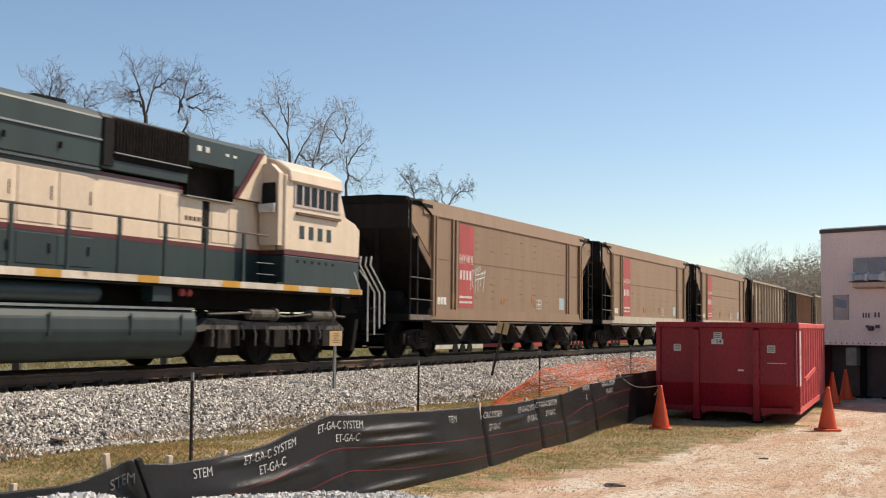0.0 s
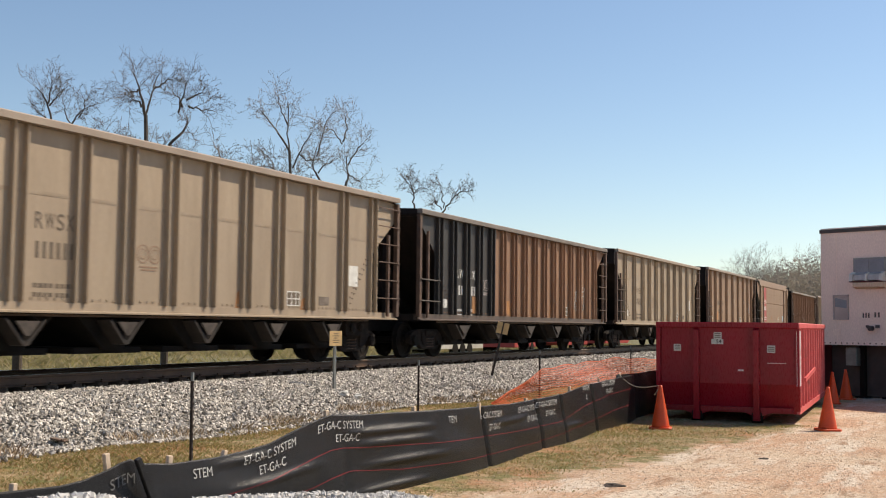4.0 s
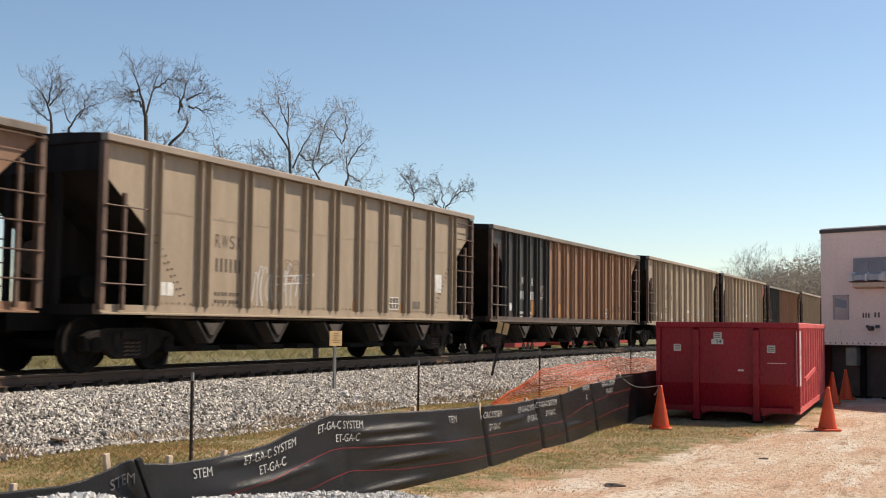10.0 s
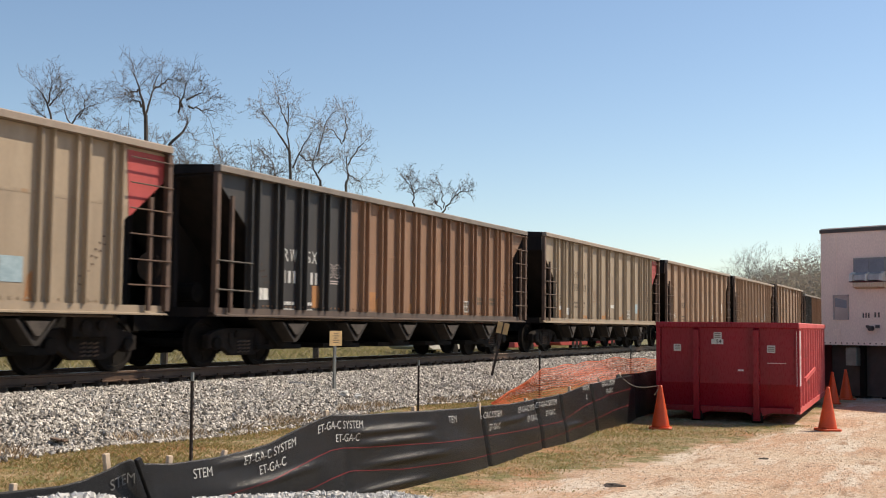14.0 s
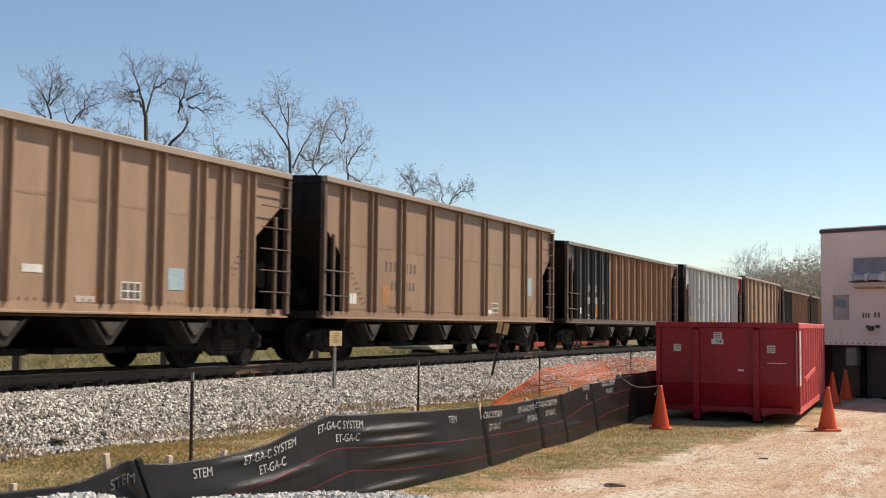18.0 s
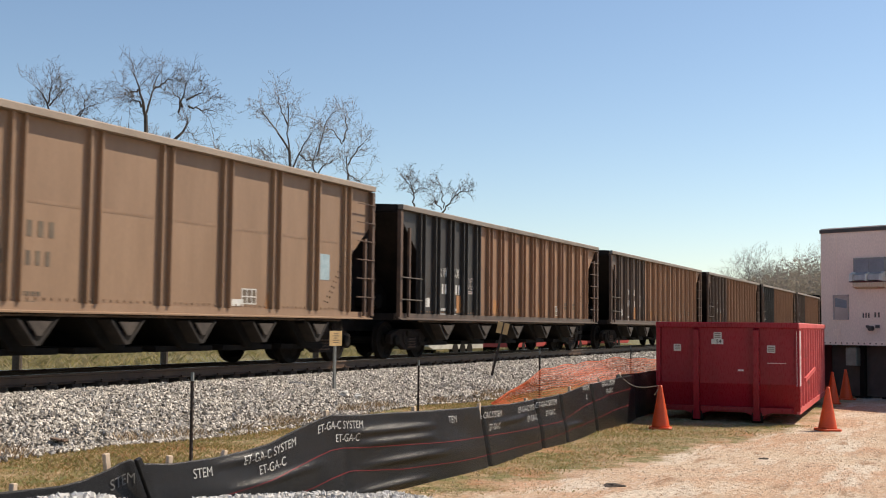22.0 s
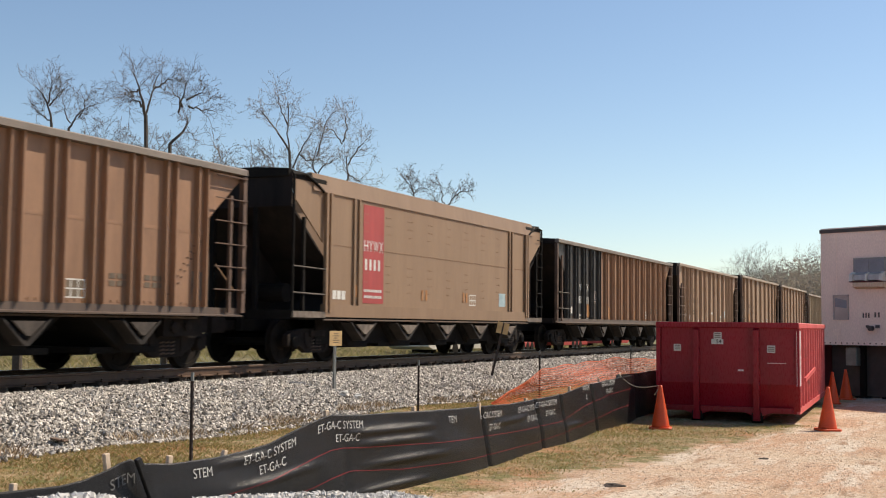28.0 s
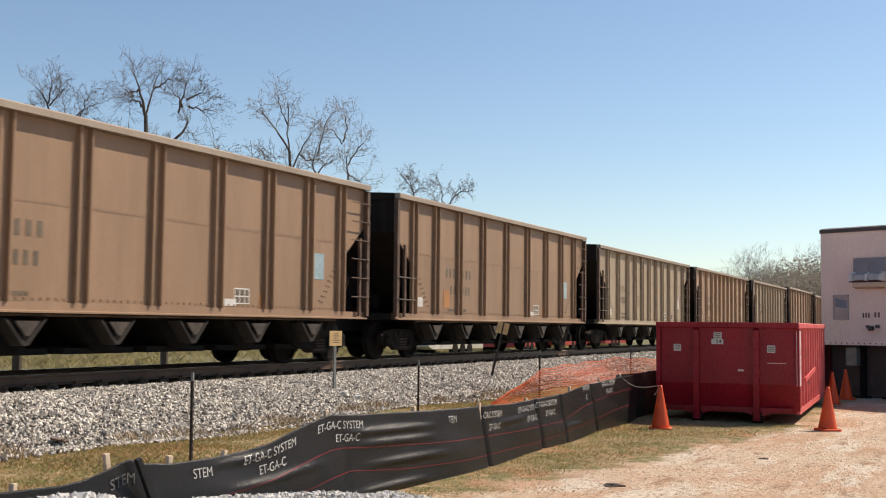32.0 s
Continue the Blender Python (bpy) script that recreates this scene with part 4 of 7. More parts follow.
        prism(bm, [(-SHEET, T - 0.20), (-SHEET, T - 0.12), (-inn, T - 0.02), (inn, T - 0.02), (SHEET, T - 0.12), (SHEET, T - 0.20)], e * (h - 1.3), e * (h - 0.05), "x")
        part("end_roof", bm, "under", car)
        for y in (-0.55, 0.55):
            bm = B()
            box(bm, min(e * h, e * (h - 0.1)), max(e * h, e * (h - 0.1)), y - 0.05, y + 0.05, 1.0, 3.3)
            part("end_post", bm, "under", car)
        bm = B()
        box(bm, min(e * h, e * (h - 0.14)), max(e * h, e * (h - 0.14)), -SHEET, SHEET, 0.93, 1.12)
        part("end_sill", bm, "under", car)
        bm = B()
        box(bm, min(e * h, e * (h + 0.5)), max(e * h, e * (h + 0.5)), -0.10, 0.10, 0.70, 0.90)
        prism(bm, [(e * (h + 0.45), -0.18), (e * (h + 0.83), -0.14), (e * (h + 0.86), 0.02), (e * (h + 0.70), 0.16), (e * (h + 0.45), 0.18)], 0.64, 0.95, "z")
        part("coupler", bm, "bogie", car)
        bogie(car, e * (h - 1.6))
    bm = B()
    box(bm, -h - 0.1, h + 0.1, -0.33, -0.2, 0.68, 1.0)
    box(bm, -h - 0.1, h + 0.1, 0.2, 0.33, 0.68, 1.0)
    box(bm, -h + 0.1, h - 0.1, -0.33, 0.33, 0.95, 1.0)
    part("centre_sill", bm, "under", car)
    bm = B()
    lathe(bm, [(0.05, 0.0), (0.20, 0.03), (0.20, 0.8), (0.05, 0.83)], 14, "y", (-h + 0.75, -0.9, 1.5))
    part("air_reservoir", bm, "under", car)
    chute, rim, gate, face = bay_data(1.07, 0.42, "chute")
    for i in range(5):
        b = put("hopper_bay", chute, car, pose((i - 2) * 2.18 + 0.1, 0, 0))
        put("outlet_gate", gate, b)
        for m in (None, Matrix.Scale(-1, 4, (0, 1, 0))):
            put("bay_flange", rim, b, m)
            put("bay_plate", face, b, m, "pale outer plate shaped as the bay's sunlit part")
    bm = B()
    box(bm, -h + 1.5, h - 1.5, -SHEET + 0.35, -SHEET + 0.38, 0.4, 0.98)
    part("bay_web", bm, "under", car)
    bm = B()
    tube(bm, [(-h + 1.2, -SHEET - 0.02, 0.93), (h - 1.2, -SHEET - 0.02, 0.93)], 0.022, 6)
    part("train_line_pipe", bm, "frame_rust", car)
    for i in range(6):
        x = (i - 2.5) * 2.1
        bm = B()
        prism(bm, [(x - 0.9, 0.99), (x, 1.55), (x + 0.9, 0.99)], -SHEET + 0.03, SHEET - 0.03)
        part("cross_ridge", bm, "black", car)
    y = -SHEET - 0.005
    if stripe:
        bm = B()
        box(bm, -h + 2.92, -h + 3.90, y - 0.001, y + 0.004, zs + 0.22, shoulder - 0.08)
        part("red_stripe", bm, "red_paint", car, "upright red stripe")
    if graffiti:
        scribble(car, -h + 3.7, 1.75, 1.0, 0.75, y - 0.004, 3)
    stencil(car, "HYWX", -h + 2.95, 2.51, 0.185, 0.25, y - 0.006, "white", 0.2)
    glyphs(("white", car), -h + 2.97, 2.08, 4, 0.16, 0.25, y - 0.006, 0.28)
    bm = B()
    for zz in (1.58, 1.44):
        glyphs(bm, -h + 2.98, zz, 8, 0.075, 0.06, y - 0.006, 0.4, 1)
    tagged(part("load_data", bm, "white", car), kind="stuff")
    bm = B()
    for j in range(4):
        box(bm, -h + 1.42 + j * 0.19, -h + 1.57 + j * 0.19, y, y + 0.004, 1.38, 1.57)
    part("tag_plate", bm, "white", car)
    bm = B()
    stencil_frame(bm, h - 5.55, 1.38, 0.42, 0.30, y, 0.022)
    part("service_box", bm, "white", car)
    bm = B()
    box(bm, h - 3.45, h - 2.98, y - 0.001, y + 0.004, 1.40, 1.78)
    part("placard", bm, "blue_patch", car)
    for xx in (2.55, 5.9, 6.12, 8.4, 8.6):
        bm = B()
        box(bm, -h + xx, -h + xx + 0.10, y - 0.007, y - 0.003, 1.46, 1.72)
        part("paint_patch", bm, "orange_patch", car)
    return car


def locomotive():
    """A wide-cab diesel: cream and dark green, maroon lines, nose towards +x; x = 0 is the front of its platform."""
    lo = tagged(new("locomotive"), "cream and dark green diesel locomotive with maroon stripes", "locomotive")
    W, HW = 1.56, 0.98

    def slab(name, x0, x1, z0, z1, mat, half=HW, label="", bevel=0.0):
        bm = B()
        box(bm, x0, x1, -half, half, z0, z1)
        return part(name, bm, mat, lo, label, bevel)

    # walkway deck with its striped edge
    slab("deck", -21.6, 0.0, 1.46, 1.60, "under", W - 0.02)
    for s in (-1, 1):
        # white edge with short orange lengths
        cuts = [-21.6]
        for c in (-19.0, -16.7, -14.4, -12.0, -9.47, -7.22, -4.9, -2.9, -1.6, -0.3):
            cuts += [c - 0.27, c + 0.27]
        cuts.append(0.0)
        for i, (x0, x1) in enumerate(zip(cuts, cuts[1:])):
            bm = B()
            box(bm, x0, x1, s * W, s * (W - 0.02), 1.50, 1.62)
            part("edge_stripe", bm, "yellow" if i % 2 else "edge_white", lo)
    # long hood in bands: lower green, maroon, cream, maroon, upper green
    x0, x1 = -20.4, -3.2
    slab("hood_base", x0, x1, 1.60, 2.23, "loco_green")
    slab("hood_line", x0, x1, 2.23, 2.31, "loco_maroon", HW + 0.003)
    slab("hood_band", x0, x1, 2.31, 3.17, "loco_cream")
    slab("hood_band", x0, -5.66, 3.17, 3.26, "loco_cream")
    slab("hood_band", -4.26, x1, 3.17, 3.26, "loco_cream")
    slab("hood_line", -7.9, -5.66, 3.26, 3.33, "loco_maroon", HW + 0.003)
    slab("hood_line", x0, -7.9, 3.26, 3.33, "loco_green", HW + 0.003)
    slab("hood_ledge", x0, -7.9, 3.33, 3.37, "galv", HW + 0.07)
    slab("inner_bulkhead", -5.7, -4.2, 3.17, 4.2, "under", 0.72)
    side_of_hood = [(-1.08, 3.37), (1.08, 3.37), (1.10, 4.20), (0.98, 4.32), (-0.98, 4.32), (-1.10, 4.20)]
    bm = B()
    prism(bm, side_of_hood, x0, -7.92, "x")
    part("upper_hood", bm, "loco_green", lo, bevel=0.02)
    bm = B()
    prism(bm, side_of_hood, -7.90, -5.66, "x")
    part("upper_hood", bm, "loco_green", lo, bevel=0.01)
    bm = B()
    prism(bm, [(-1.10, 3.80), (1.10, 3.80), (1.10, 4.24), (0.98, 4.34), (-0.98, 4.34), (-1.10, 4.24)], -5.655, -4.265, "x")
    part("upper_hood", bm, "loco_green", lo)
    bm = B()
    prism(bm, [(-1.02, 3.26), (1.02, 3.26), (1.10, 3.5), (1.10, 4.24), (0.98, 4.34), (-0.98, 4.34), (-1.10, 4.24), (-1.10, 3.5)], -4.26, -3.2, "x")
    part("upper_hood", bm, "loco_green", lo)
    for s in (-1, 1):
        # air intake grille made of upright slats
        bm = B()
        prism(bm, [(s * 1.08, 3.52), (s * 1.112, 3.66), (s * 1.118, 4.20), (s * 1.03, 4.28)], -7.64, -5.68, "x")
        g = part("intake_grille", bm, "loco_dark", lo)
        for i in range(24):
            bm = B()
            xx = -7.62 + i * 0.081
            box(bm, xx, xx + 0.022, s * 1.11, s * 1.15, 3.68, 4.24)
            part("slat", bm, "bogie", g)
        bm = B()
        box(bm, -7.66, -5.66, s * 1.10, s * 1.165, 3.645, 3.665)
        part("grille_sill", bm, "galv", g)
        bm = B()
        box(bm, -7.90, -7.66, s * 1.09, s * 1.125, 3.42, 4.22)
        part("grille_post", bm, "loco_dark", g)
        bm = B()
        box(bm, x0, -7.93, s * 1.09, s * 1.118, 3.815, 3.845)
        part("hood_seam", bm, "galv", lo)
        bm = B()
        box(bm, -5.70, -4.22, s * 1.10, s * 0.96, 3.145, 3.17)
        part("opening_sill", bm, "galv", lo)
        # dark linings that put the recess's shade into colour
        for xx in (-5.656, -4.275):
            bm = B()
            box(bm, xx, xx + 0.012, s * 1.085, s * 0.6, 3.17, 3.80)
            part("opening_jamb", bm, "under", lo)
        # engine room doors: shallow panels with latches
        for i in range(14):
            xx = -19.9 + i * 0.86
            bm = B()
            box(bm, xx, xx + 0.76, s * (HW + 0.012), s * HW, 2.36, 3.20)
            d = part("engine_door", bm, "loco_cream", lo, bevel=0.004)
            bm = B()
            box(bm, xx + 0.68, xx + 0.695, s * (HW + 0.025), s * HW, 2.74, 2.96)
            part("latch", bm, "under", d)
            bm = B()
            box(bm, xx, xx + 0.76, s * (HW + 0.010), s * HW, 1.72, 2.20)
            d = part("lower_door", bm, "loco_green", lo, bevel=0.004)
            bm = B()
            box(bm, xx + 0.66, xx + 0.69, s * (HW + 0.028), s * HW, 1.9, 2.05)
            part("latch", bm, "loco_dark", d)
        for i in range(10):
            xx = -19.5 + i * 1.15
            bm = B()
            box(bm, xx + 0.3, xx + 0.325, s * 1.125, s * 1.08, 3.56, 3.66)
            part("hood_latch", bm, "under", lo)
        # equipment cabinet doors near the cab
        for xx, wd in ((-6.3, 0.5), (-5.75, 0.65), (-4.8, 0.5), (-4.25, 0.5)):
            bm = B()
            box(bm, xx, xx + wd, s * (HW + 0.012), s * HW, 2.36, 3.12)
            part("cabinet_door", bm, "loco_cream", lo, bevel=0.004)
        bm = B()
        box(bm, -5.07, -4.88, s * (HW + 0.02), s * HW, 2.33, 3.12)
        part("door_gap", bm, "loco_dark", lo)
        bm = B()
        for i in range(5):
            box(bm, -5.6 + i * 0.12, -5.52 + i * 0.12, s * (HW + 0.018), s * (HW + 0.01), 2.72, 2.80)
        part("cabinet_stencil", bm, "post_brown", lo)
        # handrail on flat stanchions
        bm = B()
        tube(bm, [(-21.0, s * (W - 0.05), 2.55), (-3.7, s * (W - 0.05), 2.55)], 0.019, 6)
        part("handrail", bm, "post_brown", lo)
        for i in range(15):
            bm = B()
            xx = -4.48 - i * 1.14
            prism(bm, [(xx - 0.06, 1.48), (xx + 0.06, 1.48), (xx + 0.035, 1.75), (xx + 0.035, 2.56), (xx - 0.035, 2.56), (xx - 0.035, 1.75)], s * (W - 0.03), s * (W - 0.07))
            part("stanchion", bm, "loco_green", lo)
        # fuel tank and air reservoir
    bm = B()
    half = [(1.34, 1.10), (1.46, 1.05), (1.52, 0.90), (1.53, 0.70), (1.48, 0.52), (1.38, 0.37), (1.22, 0.26), (1.0, 0.20)]
    prism(bm, half + [(-a, b) for a, b in half[::-1]], -15.2, -5.85, "x")
    part("fuel_tank", bm, "tank_green", lo, "rounded grimy dark green fuel tank", bevel=0.02)
    for s in (-1, 1):
        bm = B()
        box(bm, -15.1, -5.9, s * 1.40, s * 1.50, 1.06, 1.10)
        part("tank_seam", bm, "galv", lo)
        bm = B()
        for xx in (-9.4, -7.6, -6.3):
            box(bm, xx, xx + 0.03, s * 1.52, s * 1.545, 0.62, 0.98)
        part("tank_straps", bm, "tank_green", lo)
    for s in (-1, 1):
        bm = B()
        lathe(bm, [(0.02, -15.0), (0.15, -14.95), (0.17, -14.8), (0.17, -8.3), (0.15, -8.15), (0.02, -8.1)], 18, "x", (0, s * 1.25, 1.29))
        part("air_tank", bm, "tank_green", lo, smooth=True)
        bm = B()
        box(bm, -6.97, -6.48, s * 1.45, s * 1.2, 1.20, 1.46)
        part("valve_box", bm, "loco_green", lo)
        bm = B()
        for xx in (-6.16, -5.96):
            lathe(bm, [(0.02, s * 1.45), (0.07, s * 1.44), (0.07, s * 1.38), (0.02, s * 1.37)], 10, "y", (xx, 0, 1.37))
        part("fuel_cap", bm, "red_paint", lo)
    slab("frame_beam", -21.4, -0.2, 1.10, 1.46, "under", 0.85)
    # cab: full width, with a slanted roof edge and a blunt nose
    bm = B()
    prism(bm, [(-3.15, 1.60), (-0.12, 1.60), (-0.12, 2.23), (-3.15, 2.23)], -W + 0.02, W - 0.02)
    part("cab_base", bm, "loco_green", lo, bevel=0.03)
    bm = B()
    prism(bm, [(-3.15, 2.23), (-0.12, 2.23), (-0.12, 2.31), (-3.15, 2.31)], -W + 0.015, W - 0.015)
    part("cab_line", bm, "loco_maroon", lo)
    bm = B()
    prism(bm, [(-3.15, 2.31), (-0.12, 2.31), (-0.10, 2.95), (-0.30, 3.08), (-0.78, 3.14), (-1.02, 3.86), (-3.15, 3.86)], -W + 0.02, W - 0.02)
    part("cab_body", bm, "loco_cream", lo, bevel=0.03)
    bm = B()
    prism(bm, [(-W - 0.05, 3.71), (-W + 0.03, 3.71), (-W + 0.03, 3.85), (W - 0.03, 3.85), (W - 0.03, 3.71), (W + 0.05, 3.71), (W, 3.97), (W - 0.34, 4.18), (0.8, 4.28), (-0.8, 4.28), (-W + 0.34, 4.18), (-W, 3.97)], -3.05, -0.95, "x")
    part("cab_roof", bm, "loco_cream", lo, "cream cab roof with chamfered edges", bevel=0.03)
    for s in (-1, 1):
        win = put("cab_window", None, lo)
        y = s * (W - 0.02)
        for i in range(6):
            bm = B()
            xx = -2.76 + i * 0.285
            box(bm, xx, xx + 0.225, y + s * 0.006, y - s * 0.02, 3.27, 3.68)
            part("pane", bm, "glass", win)
        bm = B()
        for xa, xb, za, zb in [(-2.84, -1.00, 3.68, 3.72), (-2.84, -1.00, 3.22, 3.27)] + [(-2.82 + i * 0.285, -2.76 + i * 0.285, 3.27, 3.68) for i in range(7)]:
            box(bm, xa, xb, y + s * 0.02, y - s * 0.02, za, zb)
        part("window_frame", bm, "hatch", win)
        bm = B()
        box(bm, -2.75, -1.05, y + s * 0.07, y, 3.06, 3.115)
        part("armrest", bm, "post_brown", lo)
        # lettering as plain green blocks of the emblem's size
        bm = B()
        glyphs(bm, -2.66, 2.58, 4, 0.30, 0.27, y + (-0.006 if s < 0 else 0.002), 0.18)
        part("emblem", bm, "loco_green", lo, "worn green block lettering shapes")
        bm = B()
        for i in range(6):
            box(bm, -2.7 + i * 0.28, -2.62 + i * 0.28, y + s * 0.006, y, 2.08, 2.14)
        part("marker_row", bm, "loco_dark", lo)
        # rear cab wall window and grab bars
        bm = B()
        prism(bm, [(s * 1.12, 3.10), (s * 1.42, 3.10), (s * 1.45, 3.2), (s * 1.42, 3.66), (s * 1.15, 3.66), (s * 1.10, 3.6)], -3.345, -3.315, "x")
        rw = part("rear_window", bm, "glass", lo)
        bm = B()
        prism(bm, [(s * 1.10, 3.06), (s * 1.44, 3.06), (s * 1.46, 3.24), (s * 1.08, 3.22)], -3.42, -3.35, "x")
        part("blind", bm, "white", rw, "pale cloth bundled in the window")
        bm = B()
        box(bm, -3.36, -3.14, s * 1.08, s * (W - 0.03), 1.6, 1.66)
        tube(bm, [(-3.22, s * 1.4, 2.2), (-3.22, s * 1.4, 2.9)], 0.015, 5)
        tube(bm, [(-3.9, s * 1.4, 2.02), (-3.2, s * 1.4, 2.02)], 0.015, 5)
        tube(bm, [(-3.9, s * 1.4, 1.8), (-3.2, s * 1.4, 1.8)], 0.015, 5)
        part("grab_bar", bm, "loco_green", lo)
        # front steps and their bent rails
        bm = B()
        for i in range(4):
            box(bm, 0.30, 1.10, s * (W - 0.35), s * (W - 0.02), 0.30 + i * 0.3, 0.33 + i * 0.3)
        part("steps", bm, "under", lo)
        for xx, zb, zt in ((0.31, 0.45, 1.80), (0.62, 0.60, 1.57), (0.86, 0.75, 1.57), (1.10, 0.85, 1.60)):
            bm = B()
            pts = [(xx, s * (W - 0.02), zb), (xx - 0.01, s * (W - 0.02), zt), (xx - (0.40 if zt > 1.7 else 0.70), s * (W - 0.02), zt + (0.26 if zt > 1.7 else 0.60))]
            if zt < 1.7:
                pts.append((xx - 0.60, s * (W - 0.05), zt + 0.80))
            tube(bm, pts, 0.017, 6)
            part("step_rail", bm, "white", lo)
        bm = B()
        tube(bm, [(-0.35, s * (W - 0.02), 2.0), (-0.08, s * (W - 0.02), 1.62)], 0.018, 5)
        part("step_rail", bm, "white", lo)
        bm = B()
        prism(bm, [(s * 1.05, 3.70), (s * 1.12, 4.05), (s * 1.30, 4.05), (s * 1.5, 3.86), (s * 1.5, 2.4), (s * 1.05, 2.4)], -3.32, -3.16, "x")
        part("cab_back", bm, "loco_cream", lo)
        bm = B()
        prism(bm, [(-4.27, 3.27), (-4.12, 3.27), (-3.28, 4.24), (-3.45, 4.24)], s * 1.0, s * 1.118)
        part("slanted_line", bm, "loco_maroon", lo)
        bm = B()
        prism(bm, [(-4.12, 3.27), (-3.2, 3.27), (-3.2, 4.24), (-3.28, 4.24)], s * 1.0, s * 1.112)
        part("cab_fairing", bm, "loco_cream", lo)
        bm = B()
        for i in range(2):
            box(bm, -5.42 + i * 0.24, -5.30 + i * 0.24, s * 1.105, s * 1.02, 4.02, 4.12)
        for i in range(2):
            box(bm, -4.55 + i * 0.24, -4.45 + i * 0.24, s * 1.105, s * 1.02, 4.03, 4.08)
        part("number_bars", bm, "white", lo)
    # roof details
    bm = B()
    prism(bm, [(-9.2, 4.30), (-8.8, 4.50), (-8.1, 4.52), (-7.95, 4.30)], -0.45, 0.45)
    part("exhaust_stack", bm, "loco_dark", lo)
    for xx in (-18.6, -16.9, -15.2):
        bm = B()
        lathe(bm, [(0.62, 4.3), (0.66, 4.42), (0.5, 4.44), (0.1, 4.40)], 20, "z", (xx, 0, 0))
        part("roof_fan", bm, "loco_green", lo)
    bm = B()
    for i, y in enumerate((-0.2, 0.0, 0.2)):
        tube(bm, [(-3.9, y, 4.42), (-3.45 + 0.05 * i, y, 4.44)], [0.03, 0.07], 8)
    tube(bm, [(-3.85, -0.25, 4.38), (-3.85, 0.25, 4.38)], 0.02, 6)
    part("air_horn", bm, "under", lo)
    bm = B()
    box(bm, 0.0, 0.55, -0.10, 0.10, 0.70, 0.92)
    prism(bm, [(0.5, -0.18), (0.86, -0.14), (0.9, 0.02), (0.74, 0.16), (0.5, 0.18)], 0.64, 0.95, "z")
    part("coupler", bm, "frame_rust", lo)
    bm = B()
    prism(bm, [(-1.35, 0.25), (1.35, 0.25), (1.45, 0.95), (-1.45, 0.95)], -0.1, 0.05, "x")
    part("pilot_plate", bm, "under", lo)
    # six-wheel bogies
    big = wheelset_data(0.53)
    bm = B()
    prism(bm, [(-2.65, 0.74), (-2.3, 0.93), (-0.7, 0.86), (0.7, 0.86), (2.3, 0.93), (2.65, 0.74), (2.6, 0.66), (2.1, 0.72), (-2.1, 0.72), (-2.6, 0.66)], -0.09, 0.09)
    fr = data("side_frame", bm, "dusty", bevel=0.01)
    bm = B()
    for xx in (-1.85, 0, 1.85):
        box(bm, xx - 0.2, xx + 0.2, -0.14, -0.05, 0.36, 0.72)
        for k in (-0.42, 0.42):
            tube(bm, [(xx + k, -0.06, 0.40), (xx + k, -0.06, 0.72)], 0.10, 8)
    journal = data("journal_boxes", bm, "bogie", bevel=0.01)
    bm = B()
    lathe(bm, [(0.03, -0.45), (0.11, -0.42), (0.11, 0.38), (0.14, 0.40), (0.14, 0.48), (0.03, 0.50)], 12, "x")
    cylinder = data("brake_cylinder", bm, "dusty")
    bm = B()
    for i, xx in enumerate((-2.3, -1.9, -1.35, -0.95, -0.55, 0.25, 0.6, 1.0, 1.45, 2.05, 2.35)):
        low = 0.40 + 0.06 * (i % 3)
        tube(bm, [(xx, -0.16, 0.80), (xx + 0.04, -0.19, 0.62), (xx + 0.02 * (i % 2), -0.19, low)], 0.018, 5)
    tube(bm, [(-2.4, -0.17, 1.0), (-1.2, -0.2, 1.04), (0.2, -0.17, 0.98), (1.2, -0.2, 1.05), (2.5, -0.17, 1.0)], 0.025, 5)
    rods = data("brake_rods", bm, "dusty")
    for xc in (-2.85, -18.6):
        b = put("bogie", None, lo, pose(xc, 0, 0))
        for s in (-1, 1):
            turn = 0 if s < 0 else 180
            put("side_frame", fr, b, pose(0, s * 1.14, 0, 0, 0, turn))
            put("journal_boxes", journal, b, pose(0, s * 1.14, 0, 0, 0, turn))
            put("brake_rods", rods, b, pose(0, s * 1.14, 0, 0, 0, turn))
            for cx in (-0.7, 1.5):
                put("brake_cylinder", cylinder, b, pose(cx, s * 1.28, 1.02))
        for ax in (-1.85, 0, 1.85):
            w = put("wheelset", big, b, pose(ax, 0, 0.53))
        bm = B()
        box(bm, -2.7, 2.7, -0.62, 0.62, 0.20, 1.06)
        part("motor_case", bm, "under", b)
    return lo


STARTS = [24.59, 40.19, 55.82, 71.02, 87.24, 103.49, 119.93, 135.53, 151.57, 167.69, 184.08, 200.37, 216.07, 232.45, 248.93, 264.72, 280.6, 296.43, 312.62, 329.17, 344.84, 361.01, 378.21, 395.46, 412.42, 429.34, 446.3, 462.32, 478.52, 494.52, 510.19, 525.93, 541.84, 558.09, 574.22, 590.47, 606.62, 622.8, 638.9, 655.1]
OFFSET = dict(twin=0.27, tight=0.27, close=-0.39, broad=-0.39, wide=0.18, smooth=-0.09)
SAY = dict(
    tan="tan ribbed steel coal hopper car on the rails", tan_pale="pale tan ribbed coal hopper car with faded stencils",
    brown="brown ribbed steel coal hopper car with rust stains", front="brown ribbed coal hopper car with a black front section",
    panel="ochre-brown coal hopper car with wide riveted panels", silver="bare aluminium ribbed coal hopper car with orange marks",
    smooth="smooth ochre coal hopper car with a red stripe", cream="smooth ochre coal hopper car, red stripe and cream sill")
